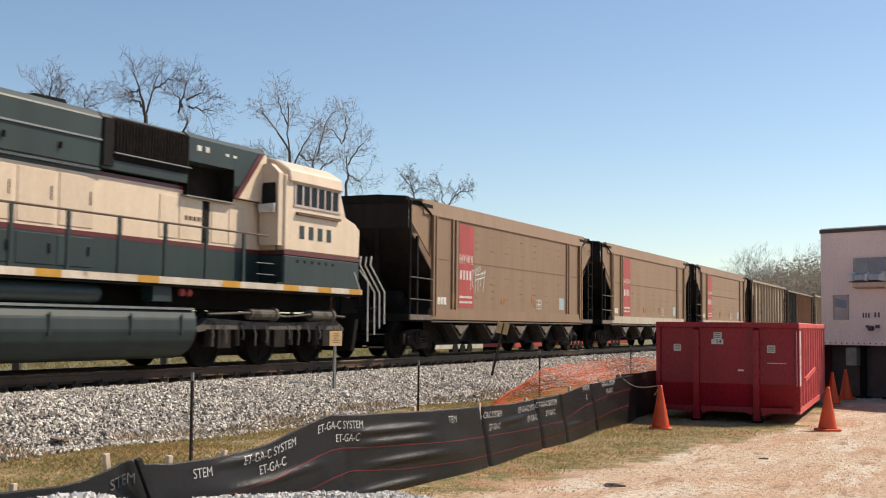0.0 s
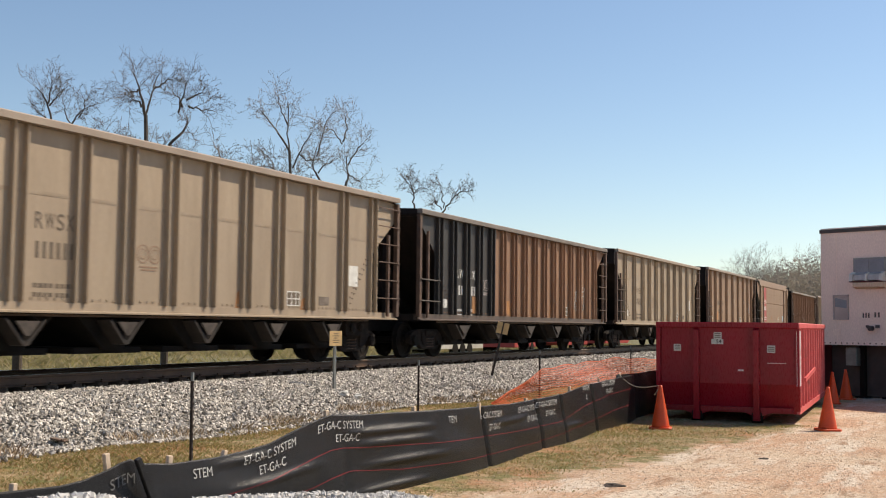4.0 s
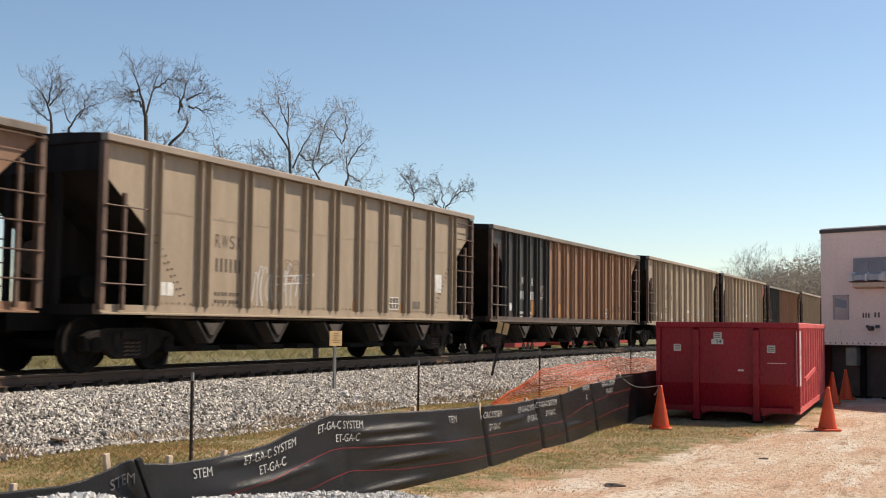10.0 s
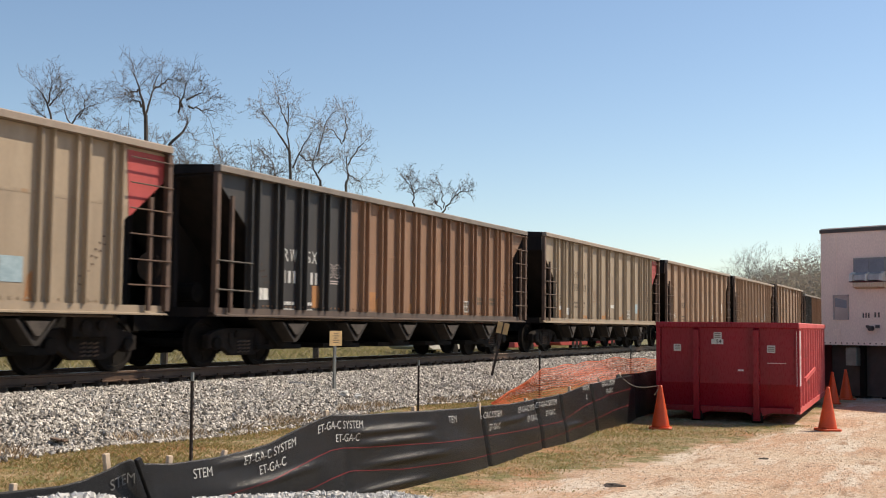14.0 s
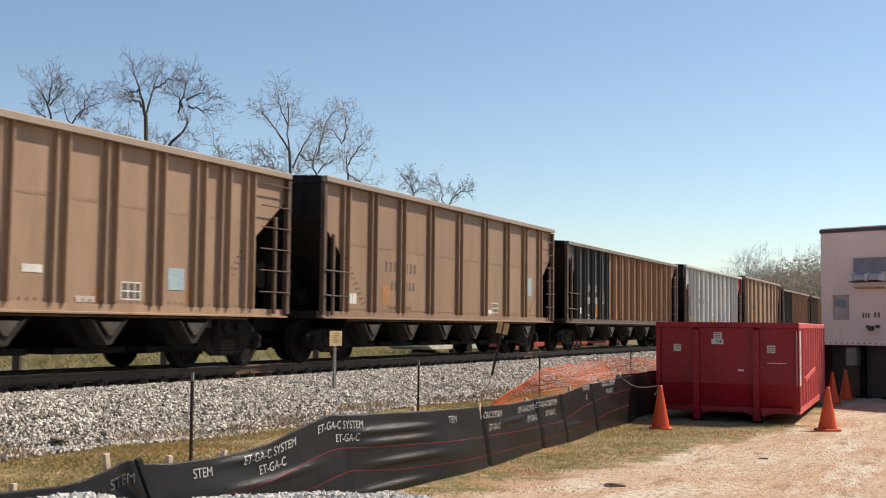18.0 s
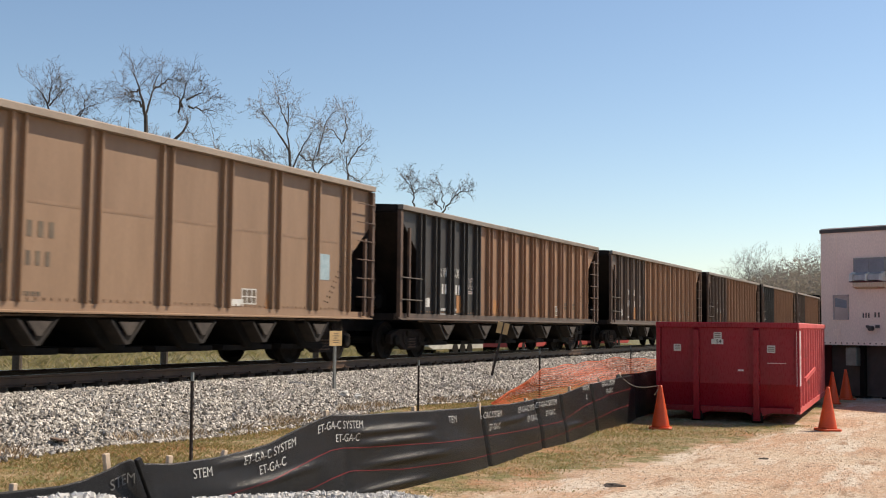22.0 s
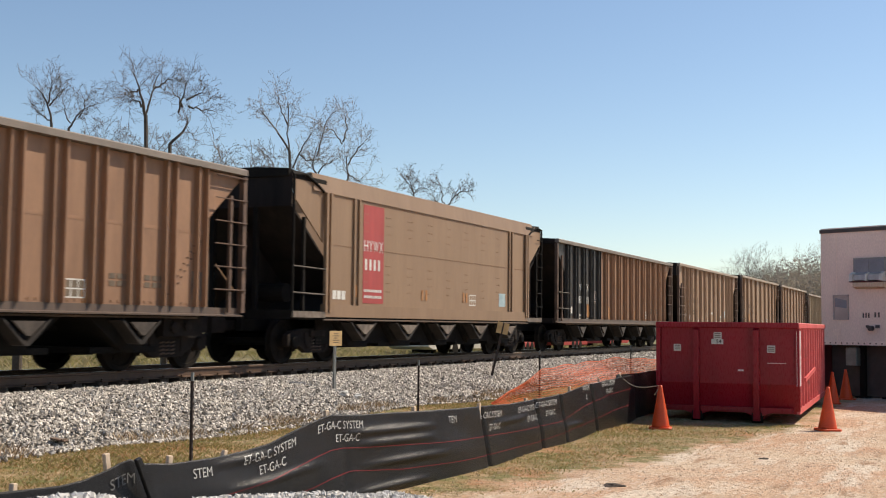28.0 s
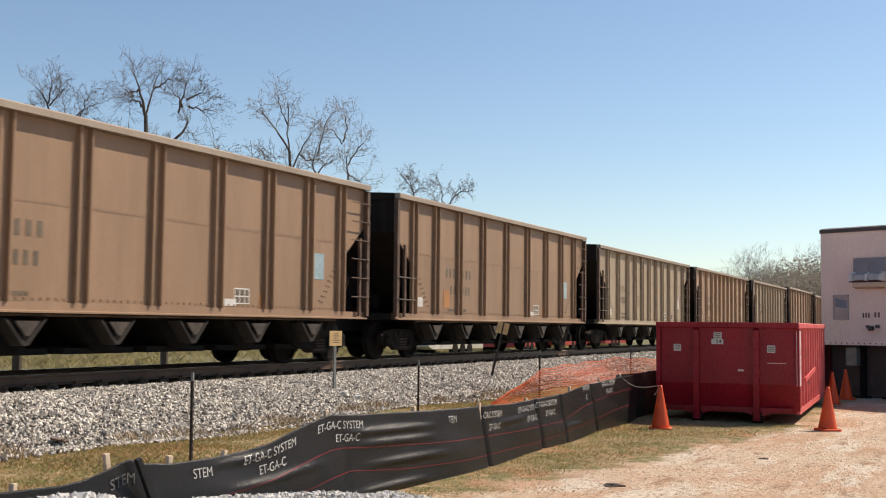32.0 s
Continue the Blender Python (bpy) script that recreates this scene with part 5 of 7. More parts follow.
T_, P_, K_, W_, H_, C_ = ("twin", "tan"), ("twin", "tan_pale"), ("close", "front"), ("wide", "panel"), ("smooth", "smooth"), ("smooth", "cream")
B_, R_ = ("tight", "tan"), ("tight", "tan_pale", 1)
ORDER = [("smooth", "smooth", 5), C_, C_, P_, ("close", "front", 5), P_, W_, H_, ("broad", "brown"), ("twin", "tan_pale", 5), K_, ("tight", "tan_pale"), R_, K_, R_, T_, B_, W_, K_, ("tight", "silver", 1), W_, K_, ("close", "front", 3), ("close", "front", 3), K_, ("close", "front", 3), H_, K_, B_, W_, W_, P_, T_, P_, W_, T_, K_, W_, T_, P_]


def build_train():
    made = {}
    lo = locomotive()
    TRAIN.append((lo, 22.05))
    for start, spec in zip(STARTS, ORDER):
        kind, paint = spec[:2]
        extra = spec[2] if len(spec) > 2 else 0
        if spec in made:
            car = copy_thing(made[spec], pose(0, 0, 0))
        elif kind == "smooth":
            car = smooth_car(SAY[paint], cream=paint == "cream", graffiti=extra == 5)
        elif kind == "close":
            car = hopper_car("close", "brown", SAY[paint], front={0: 4.72, 3: 4.72, 5: 4.72}[extra] if paint == "front" else None, front_paint="umber" if extra == 3 else "black", graffiti=(12.1, 1.35, 1.1, 1.0) if extra == 5 else None, patches=tuple((11.95 + 0.19 * i + (0.28 if i > 2 else 0), zz, 0.14, 0.085, "grey_mark") for i in range(6) for zz in (1.42, 1.54)) + ((3.40, 1.18, 0.42, 0.46, "orange_patch"), (5.85, 1.16, 0.3, 0.42, "orange_patch"), (14.05, 1.25, 0.28, 0.5, "chute")))
        elif kind == "broad":
            car = hopper_car("broad", "brown", SAY["brown"] + ", white scribble", patches=((3.13, 1.13, 0.64, 1.34, "umber"), (4.13, 1.13, 0.74, 1.34, "umber"), (13.55, 1.40, 0.25, 0.5, "orange_patch"), (5.5, 1.2, 0.4, 0.75, "orange_patch"), (8.95, 1.3, 0.3, 0.6, "orange_patch")), graffiti=(6.6, 1.18, 1.6, 0.85))
        elif kind == "wide":
            car = hopper_car("wide", "panel", SAY["panel"], mark="grey_mark", patches=((12.05, 1.78, 0.42, 0.55, "blue_patch"), (8.98, 1.16, 0.38, 0.13, "white"), (2.75, 1.30, 0.38, 0.45, "orange_patch")))
        else:
            if paint == "silver":
                pt = ((1.45, 1.16, 0.42, 0.26, "yellow"), (3.2, 1.16, 0.42, 0.16, "yellow"), (6.4, 1.16, 0.42, 0.14, "yellow"), (8.65, 1.16, 0.4, 0.12, "yellow"), (12.5, 1.16, 0.42, 0.24, "yellow"), (9.60, 1.36, 0.5, 0.44, "blue_panel"), (6.5, 1.5, 0.42, 0.12, "white"), (2.25, 1.32, 0.4, 0.24, "white"))
            elif kind == "tight":
                pt = ((1.45, 1.14, 0.42, 0.26, "orange_patch" if extra else "chute"), (2.25, 1.24, 0.4, 0.24, "white"), (4.2, 1.14, 0.42, 0.10, "orange_patch" if extra else "hatch"), (6.35, 1.14, 0.42, 0.12, "orange_patch" if extra else "hatch"), (8.6, 1.14, 0.42, 0.10, "orange_patch" if extra else "hatch"),
                      (7.5, 1.56, 0.4, 0.12, "white"), (10.78, 1.40, 0.44, 0.38, "blue_patch"))
            else:
                pt = ((12.2, 1.68, 0.42, 0.46, "white"), (11.0, 1.24, 0.4, 0.18, "chute"))
            car = hopper_car(kind, paint, SAY[paint] + (", red corner" if extra == 1 and paint != "silver" else ", white spray scribble" if extra == 5 else ""), mark="grey_mark", red_corner=extra == 1, patches=pt, graffiti=(4.2, 1.16, 2.2, 0.95) if extra == 5 else None)
        made.setdefault(spec, car)
        length = 14.4 if kind == "smooth" else KINDS[kind]["len"]
        TRAIN.append((car, start + OFFSET[kind] + length / 2))


build_train()


# ---- things in the yard ----
def road_skip():
    """A roll-off skip: ribbed sides, two long runners, tapered lower front."""
    d = tagged(new("roll_off_skip"), "large open red steel skip with ribbed sides standing on dirt", "skip")
    d.matrix_basis = pose(20.3, 4.20, 0, 0, 0, 3.4)
    L, W, H, z0 = 6.7, 1.22, 1.76, 0.17
    bm = B()
    prism(bm, [(0.0, H - 0.09), (0.0, 0.68), (0.10, z0 + 0.10), (0.10, z0), (0.16, z0), (0.16, z0 + 0.1), (0.05, 0.70), (0.05, H - 0.09)], -W + 0.04, W - 0.04)
    part("front_wall", bm, "red_bin", d)
    for s in (-1, 1):
        bm = B()
        prism(bm, [(0.0, H - 0.09), (0.0, 0.68), (0.10, z0), (L, z0), (L, H - 0.09)], s * (W - 0.07), s * (W - 0.04))
        part("side_wall", bm, "red_bin", d)
        # rails and ribs take the paler red that carries the sunlight
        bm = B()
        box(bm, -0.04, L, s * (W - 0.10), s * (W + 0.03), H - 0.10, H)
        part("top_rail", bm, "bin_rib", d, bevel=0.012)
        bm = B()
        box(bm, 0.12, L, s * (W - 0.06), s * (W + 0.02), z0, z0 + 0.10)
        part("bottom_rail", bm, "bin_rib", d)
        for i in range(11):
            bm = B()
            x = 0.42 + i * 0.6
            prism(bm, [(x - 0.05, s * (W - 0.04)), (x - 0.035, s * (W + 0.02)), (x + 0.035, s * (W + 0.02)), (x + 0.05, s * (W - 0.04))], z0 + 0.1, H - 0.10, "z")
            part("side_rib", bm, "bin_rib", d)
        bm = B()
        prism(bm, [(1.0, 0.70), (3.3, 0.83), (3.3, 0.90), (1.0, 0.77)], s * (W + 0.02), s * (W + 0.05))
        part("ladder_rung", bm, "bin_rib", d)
        bm = B()
        prism(bm, [(-0.02, H - 0.10), (-0.02, 0.68), (0.09, z0 + 0.05), (0.15, z0 + 0.05), (0.05, 0.7), (0.05, H - 0.10)], s * (W - 0.05), s * (W + 0.025))
        part("corner_post", bm, "red_bin", d)
    # corner facet whose sunlit glare is put into its pale colour
    bm = B()
    prism(bm, [(-0.032, -W + 0.02), (0.11, -W - 0.04), (0.11, -W + 0.02)], 0.66, H - 0.14, "z")
    part("scuffed_edge", bm, "scuff_and_glint", d, "pale scuffed corner edge with sunlight put into its colour")
    bm = B()
    box(bm, -0.07, 0.06, -W - 0.02, W + 0.02, H - 0.10, H)
    part("front_rail", bm, "red_bin", d, bevel=0.012)
    for y in (-0.52, 0.52):
        bm = B()
        prism(bm, [(-0.02, H - 0.1), (-0.10, H - 0.14), (-0.10, 0.66), (-0.06, 0.08), (0.02, 0.08), (0.02, 0.66)], y - 0.05, y + 0.05)
        part("front_post", bm, "red_bin", d)
        bm = B()
        box(bm, -0.05, L, y - 0.06, y + 0.06, 0.04, z0)
        part("runner", bm, "red_bin", d)
        for x in (0.08, L - 0.4):
            bm = B()
            lathe(bm, [(0.02, -0.09), (0.10, -0.09), (0.10, 0.09), (0.02, 0.09)], 14, "y", (x, y, 0.10))
            part("roller", bm, "under", d)
    bm = B()
    prism(bm, [(-W + 0.1, 0.27), (-0.58, 0.27), (-0.58, 0.12), (-0.8, 0.20), (-W + 0.1, 0.20)], 0.02, 0.10, "x")
    prism(bm, [(W - 0.1, 0.27), (0.58, 0.27), (0.58, 0.12), (0.8, 0.20), (W - 0.1, 0.20)], 0.02, 0.10, "x")
    prism(bm, [(-0.46, 0.27), (0.46, 0.27), (0.46, 0.12), (0.25, 0.2), (-0.25, 0.2), (-0.46, 0.12)], 0.02, 0.10, "x")
    part("front_apron", bm, "red_bin", d)
    bm = B()
    box(bm, 0.12, L, -W + 0.06, W - 0.06, z0, z0 + 0.04)
    part("floor_plate", bm, "red_bin", d)
    bm = B()
    box(bm, L - 0.06, L, -W + 0.05, W - 0.05, z0, H - 0.05)
    part("tail_door", bm, "red_bin", d)
    for y0, y1, za, zb in ((0.80, 0.93, 1.24, 1.36), (-0.84, -0.70, 1.23, 1.36), (0.08, 0.22, 1.46, 1.58)):
        bm = B()
        box(bm, -0.006, 0.0, y0, y1, za, zb)
        lb = part("decal", bm, "white", d, "small white safety label")
        bm = B()
        for k in range(3):
            box(bm, -0.010, -0.006, y0 + 0.015, y1 - 0.015, za + 0.025 + k * 0.033, za + 0.04 + k * 0.033)
        part("decal_lines", bm, "grey_mark", lb)
    bm = B()
    box(bm, -0.006, 0.0, 0.05, 0.26, 1.37, 1.46)
    lb = part("unit_plate", bm, "white", d, "white unit number plate")
    cu = bpy.data.curves.new("unit_number", "FONT")
    cu.body, cu.size, cu.align_x, cu.align_y, cu.extrude = "54", 0.10, "CENTER", "CENTER", 0.001
    tmp = new("unit_number", cu)
    me = bpy.data.meshes.new_from_object(tmp.evaluated_get(bpy.context.evaluated_depsgraph_get()))
    bpy.data.objects.remove(tmp)
    me.materials.append(M["loco_dark"])
    put("unit_number", me, lb, pose(-0.009, 0.13, 1.415, 90, 0, -90))
    bm = B()
    box(bm, -0.012, 0.0, -0.30, -0.20, 0.90, 0.93)
    box(bm, -0.004, 0.0, -1.02, -0.70, 1.045, 1.055)
    part("scrape", bm, "scuff_and_glint", d)
    return d


def traffic_cone(x, y, rz, lean=0):
    c = tagged(new("traffic_cone"), "orange rubber traffic cone on a square base", "traffic cone", group="traffic cones round the skip")
    c.matrix_basis = pose(x, y, float(ground_height(np.array(x), np.array(y))), lean, 0, rz)
    bm = B()
    lathe(bm, [(0.150, 0.03), (0.145, 0.06), (0.035, 0.66), (0.030, 0.71), (0.022, 0.712)], 28)
    part("cone_body", bm, "cone", c, smooth=True)
    bm = B()
    prism(bm, [(-0.18, -0.14), (-0.14, -0.18), (0.14, -0.18), (0.18, -0.14), (0.18, 0.14), (0.14, 0.18), (-0.14, 0.18), (-0.18, 0.14)], 0.0, 0.035, "z")
    part("base", bm, "cone", c, bevel=0.006)
    return c


def office_trailer():
    """A weathered box trailer used as a site office, on landing legs and axles."""
    t = tagged(new("site_trailer"), "weathered white box trailer with a small awninged window", "trailer")
    t.matrix_basis = pose(29.32, 3.72, 0, 0, 0, 246)
    # local x runs along the visible wall, y is into the trailer
    L, D, z0, z1 = 9.0, 2.5, 1.38, 4.03
    for nm, a in (("side_wall", (0, L, 0, 0.05)), ("side_wall", (0, L, D - 0.05, D)), ("end_wall", (0, 0.05, 0.05, D - 0.05)), ("end_wall", (L - 0.05, L, 0.05, D - 0.05))):
        bm = B()
        box(bm, a[0], a[1], a[2], a[3], z0, z1)
        part(nm, bm, "trailer", t)
    bm = B()
    box(bm, -0.02, L + 0.02, -0.025, D + 0.02, z1, z1 + 0.09)
    part("roof_rail", bm, "trailer_dark", t)
    bm = B()
    box(bm, 0.0, L, 0.0, D, z1 + 0.09, z1 + 0.12)
    part("roof", bm, "trailer", t)
    bm = B()
    box(bm, -0.01, L + 0.01, -0.02, 0.05, z0 - 0.10, z0)
    part("bottom_rail", bm, "trailer", t)
    bm = B()
    for i in range(60):
        box(bm, 0.08 + i * 0.15, 0.11 + i * 0.15, -0.028, -0.02, z0 - 0.07, z0 - 0.04)
    tagged(part("riveting", bm, "frame_rust", t), kind="stuff")
    bm = B()
    box(bm, 0.05, L, 0.05, D, z0 - 0.1, z0 - 0.05)
    part("floor_pan", bm, "trailer_dark", t)
    for xx in (0.42, 2.9, 5.3):
        bm = B()
        box(bm, xx, xx + 0.015, -0.008, 0.0, z0, z1)
        part("panel_joint", bm, "trailer", t)
    w = put("window", None, t)
    bm = B()
    box(bm, 0.90, 1.74, -0.05, 0.0, 2.78, 3.38)
    part("frame", bm, "galv", w)
    for xa in (0.93, 1.32):
        bm = B()
        box(bm, xa, xa + 0.37, -0.058, -0.05, 3.0, 3.35)
        part("pane", bm, "pale_window", w)
    bm = B()
    prism(bm, [(-0.05, 2.80), (-0.20, 2.78), (-0.20, 2.68), (-0.05, 2.64)], 0.96, 1.76, "x")
    part("sill_box", bm, "stake", w, "wooden sill shelf")
    for xx in (0.87, 1.28, 1.64):
        bm = B()
        prism(bm, [(-0.055, 3.04), (-0.20, 2.98), (-0.22, 2.82), (-0.055, 2.80)], xx, xx + (0.04 if xx == 1.28 else 0.09), "x")
        part("shutter_arm", bm, "white", w, "bright white shutter arm")
    bm = B()
    prism(bm, [(-0.06, 3.01), (-0.16, 2.97), (-0.17, 2.84), (-0.06, 2.82)], 0.95, 1.66, "x")
    part("shutter", bm, "silver", w, "propped bright metal shutter")
    bm = B()
    box(bm, 0.86, 1.75, -0.19, 0.0, 2.795, 2.812)
    part("shutter_rail", bm, "loco_maroon", w)
    h = put("hatch", None, t)
    bm = B()
    box(bm, 0.36, 0.71, -0.012, 0.0, 1.92, 2.47)
    part("hatch_panel", bm, "hatch", h)
    bm = B()
    for a in ((0.33, 0.74, 2.47, 2.50), (0.33, 0.74, 1.89, 1.92), (0.33, 0.36, 1.89, 2.50), (0.71, 0.74, 1.89, 2.50)):
        box(bm, a[0], a[1], -0.03, 0.0, a[2], a[3])
    part("hatch_frame", bm, "hatch", h)
    # reflected sky laid on the hatch as a pale patch
    bm = B()
    prism(bm, [(0.38, 2.21), (0.69, 2.17), (0.69, 2.36), (0.51, 2.40), (0.38, 2.43)], -0.016, -0.012)
    part("pale_patch", bm, "pale_window", h, "pale patch painted as a sky reflection")
    bm = B()
    box(bm, 0.32, 0.52, -0.014, 0.0, 1.51, 1.67)
    part("patch_plate", bm, "trailer", t)
    bm = B()
    glyphs(bm, 1.09, 1.94, 3, 0.055, 0.12, -0.006, 0.3)
    glyphs(bm, 1.39, 1.95, 2, 0.07, 0.12, -0.006, 0.3)
    part("unit_marking", bm, "trailer_dark", t, "small dark marking in plain bars")
    bm = B()
    tube(bm, [(1.35, -0.02, 1.69), (1.35, -0.14, 1.69)], 0.06, 10)
    tube(bm, [(1.26, -0.02, 1.73), (1.26, -0.10, 1.73)], 0.035, 8)
    box(bm, 1.46, 1.53, -0.08, 0.0, 1.70, 1.77)
    part("power_inlet", bm, "trailer_dark", t)
    for xx in (0.9, 1.6):
        for y in (0.35, D - 0.35):
            bm = B()
            box(bm, xx - 0.06, xx + 0.06, y - 0.06, y + 0.06, 0.05, z0 - 0.1)
            box(bm, xx - 0.15, xx + 0.15, y - 0.15, y + 0.15, 0.0, 0.05)
            part("landing_leg", bm, "under", t)
    bm = B()
    box(bm, 0.58, 0.86, 0.10, 0.40, 0.78, z0 - 0.16)
    part("battery_box", bm, "galv", t, bevel=0.01)
    bm = B()
    box(bm, -0.06, -0.01, 0.05, D - 0.05, 0.03, z0 - 0.1)
    part("end_skirt", bm, "loco_maroon", t, "dark red end skirt")
    # added dark sheet that stands for the shade below the trailer
    bm = B()
    box(bm, 0.0, 6.0, 0.46, 0.50, 0.03, z0 - 0.1)
    part("side_skirt", bm, "trailer_dark", t, "dark sheet standing in for shade under the trailer")
    for xx in (6.2, 7.4):
        for y in (0.3, D - 0.3):
            bm = B()
            lathe(bm, [(0.2, -0.14), (0.48, -0.13), (0.51, -0.08), (0.51, 0.08), (0.48, 0.13), (0.2, 0.14)], 24, "y", (xx, y, 0.51))
            part("wheel", bm, "under", t)
    bm = B()
    box(bm, 0.1, L - 0.2, 0.5, 0.7, 0.85, z0 - 0.1)
    box(bm, 0.1, L - 0.2, D - 0.7, D - 0.5, 0.85, z0 - 0.1)
    part("chassis", bm, "under", t)
    # added dark block, deepening the same shade behind the sheet
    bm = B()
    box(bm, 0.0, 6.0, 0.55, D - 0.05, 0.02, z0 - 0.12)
    part("stowage_box", bm, "under", t, "dark block standing in for shade under the trailer")
    return t


# silt fence: a black fabric strip stapled to stakes, parallel to the track
FENCE_Y = 5.42
TOPS = [(3.2, 0.60), (5.07, 0.60), (5.59, 0.585), (5.79, 0.60), (6.05, 0.66), (6.21, 0.70), (6.30, 0.66), (6.65, 0.62), (7.22, 0.61), (7.63, 0.625), (7.95, 0.65), (8.29, 0.72), (8.65, 0.785), (8.94, 0.825), (9.46, 0.79), (10.9, 0.75), (12.1, 0.72), (13.1, 0.685), (14.1, 0.69), (15.2, 0.70), (16.5, 0.77), (18.0, 0.80), (19.6, 0.82)]


def fence_plan(x):
    return FENCE_Y + 0.03 * math.sin(x * 0.9) - 0.10 * math.exp(-((x - 11.4) / 1.1) ** 2) + 0.26 * max(0, (x - 15.2) / 3.8) + 0.10 * max(0, 6.2 - x)


def fence_top(x):
    return float(np.interp(x, [a for a, _ in TOPS], [b for _, b in TOPS]))


def fence_point(x, u):
    """A point of the fabric: x along, u from the soil (0) to the top (1); taut, with a few creases and a sag between stakes."""
    top = fence_top(x)
    z = -0.04 + u * (top + 0.04)
    bulge = 0.030 * math.sin(math.pi * u) * (0.6 + 0.4 * math.sin(x * 1.9)) + 0.05 * (1 - u) ** 2
    fold = 0.005 * math.sin(x * 5.0 + 5 * u) + 0.006 * math.sin(11 * u + 1.1 * x) * math.sin(x * 0.9 + 1)
    # soft level creases beyond the tall stake, and slanting ones before it
    for uc, slope, xc, wide, high in ((0.80, 0.0, 10.0, 0.9, 0.045), (0.66, 0.0, 10.1, 0.8, 0.030), (0.42, 0.01, 10.3, 0.9, 0.028), (0.12, 0.02, 10.0, 0.8, 0.05), (0.55, -0.05, 8.1, 0.8, 0.020), (0.90, -0.04, 7.6, 0.5, 0.035), (0.72, 0.03, 13.1, 0.7, 0.02), (0.35, -0.03, 15.8, 0.5, 0.02)):
        fold += high * math.exp(-((u - uc - slope * (x - xc)) / 0.045) ** 2) * max(0.0, 1 - ((x - xc) / wide) ** 2)
    # upright pinches where cords pull the cloth to a stake
    pinch = sum(0.055 * math.exp(-((x - c - 0.25 * (0.5 - u)) / 0.045) ** 2) for c in (12.2, 14.2, 15.25, 16.9))
    pinch += 0.02 * math.exp(-((x - 6.42 + 0.3 * u) / 0.06) ** 2) + 0.02 * math.exp(-((x - 9.2) / 0.08) ** 2) * (1 - u)
    return Vector((x, fence_plan(x) - bulge - fold * (0.3 + 0.7 * math.sin(math.pi * u)) + pinch * 0.8, z))


def woven_height(x, which):
    """How far up the cloth each of the two red woven lines runs."""
    if which:
        return float(np.interp(x, [6.4, 7.4, 8.3, 9.15, 10.9, 13.1, 15.2, 16.2, 17.7, 19.4], [0.50, 0.54, 0.58, 0.63, 0.56, 0.51, 0.49, 0.61, 0.71, 0.72]))
    return float(np.interp(x, [6.4, 8.6, 9.3, 10.2, 12.1, 14.1, 16.8, 17.8, 19.4], [0.22, 0.29, 0.37, 0.29, 0.24, 0.23, 0.31, 0.39, 0.41]))


def fence_strip(bm, x0, x1, u0, u1, off, step=0.06, nu=1):
    prev = None
    n = max(2, int((x1 - x0) / step))
    for i in range(n + 1):
        x = x0 + (x1 - x0) * i / n
        col = []
        for j in range(nu + 1):
            p = fence_point(x, u0 + (u1 - u0) * j / nu)
            col.append(bm.verts.new((p.x, p.y - off, p.z)))
        if prev:
            for j in range(nu):
                bm.faces.new((prev[j], col[j], col[j + 1], prev[j + 1]))
        prev = col


def fence_words(parent, text, x, u, size):
    """Printed words laid on the fabric."""
    cu = bpy.data.curves.new("words", "FONT")
    cu.body, cu.size = text, size
    tmp = new("words", cu)
    me = bpy.data.meshes.new_from_object(tmp.evaluated_get(bpy.context.evaluated_depsgraph_get()))
    bpy.data.objects.remove(tmp)
    bm = B()
    bm.from_mesh(me)
    bmesh.ops.subdivide_edges(bm, edges=[e for e in bm.edges if e.calc_length() > 0.05], cuts=2)
    bmesh.ops.triangulate(bm, faces=bm.faces[:])
    for v in bm.verts:
        xx = x + v.co.x
        p = fence_point(xx, u + v.co.y / (fence_top(xx) + 0.04))
        v.co = (p.x, p.y - 0.007, p.z)
    # one part for each letter
    left = set(bm.faces)
    while left:
        todo, island = [left.pop()], []
        while todo:
            f = todo.pop()
            island.append(f)
            for v in f.verts:
                for g in v.link_faces:
                    if g in left:
                        left.discard(g)
                        todo.append(g)
        vs = list({v for f in island for v in f.verts})
        at = {v: i for i, v in enumerate(vs)}
        # letters before the leaning stake get the print with shade in its colour
        put("printed_letter", soup("printed_letter", [tuple(v.co) for v in vs], [[at[v] for v in f.verts] for f in island], "word" if x > 6.5 else "shaded_word"), parent)
    bm.free()


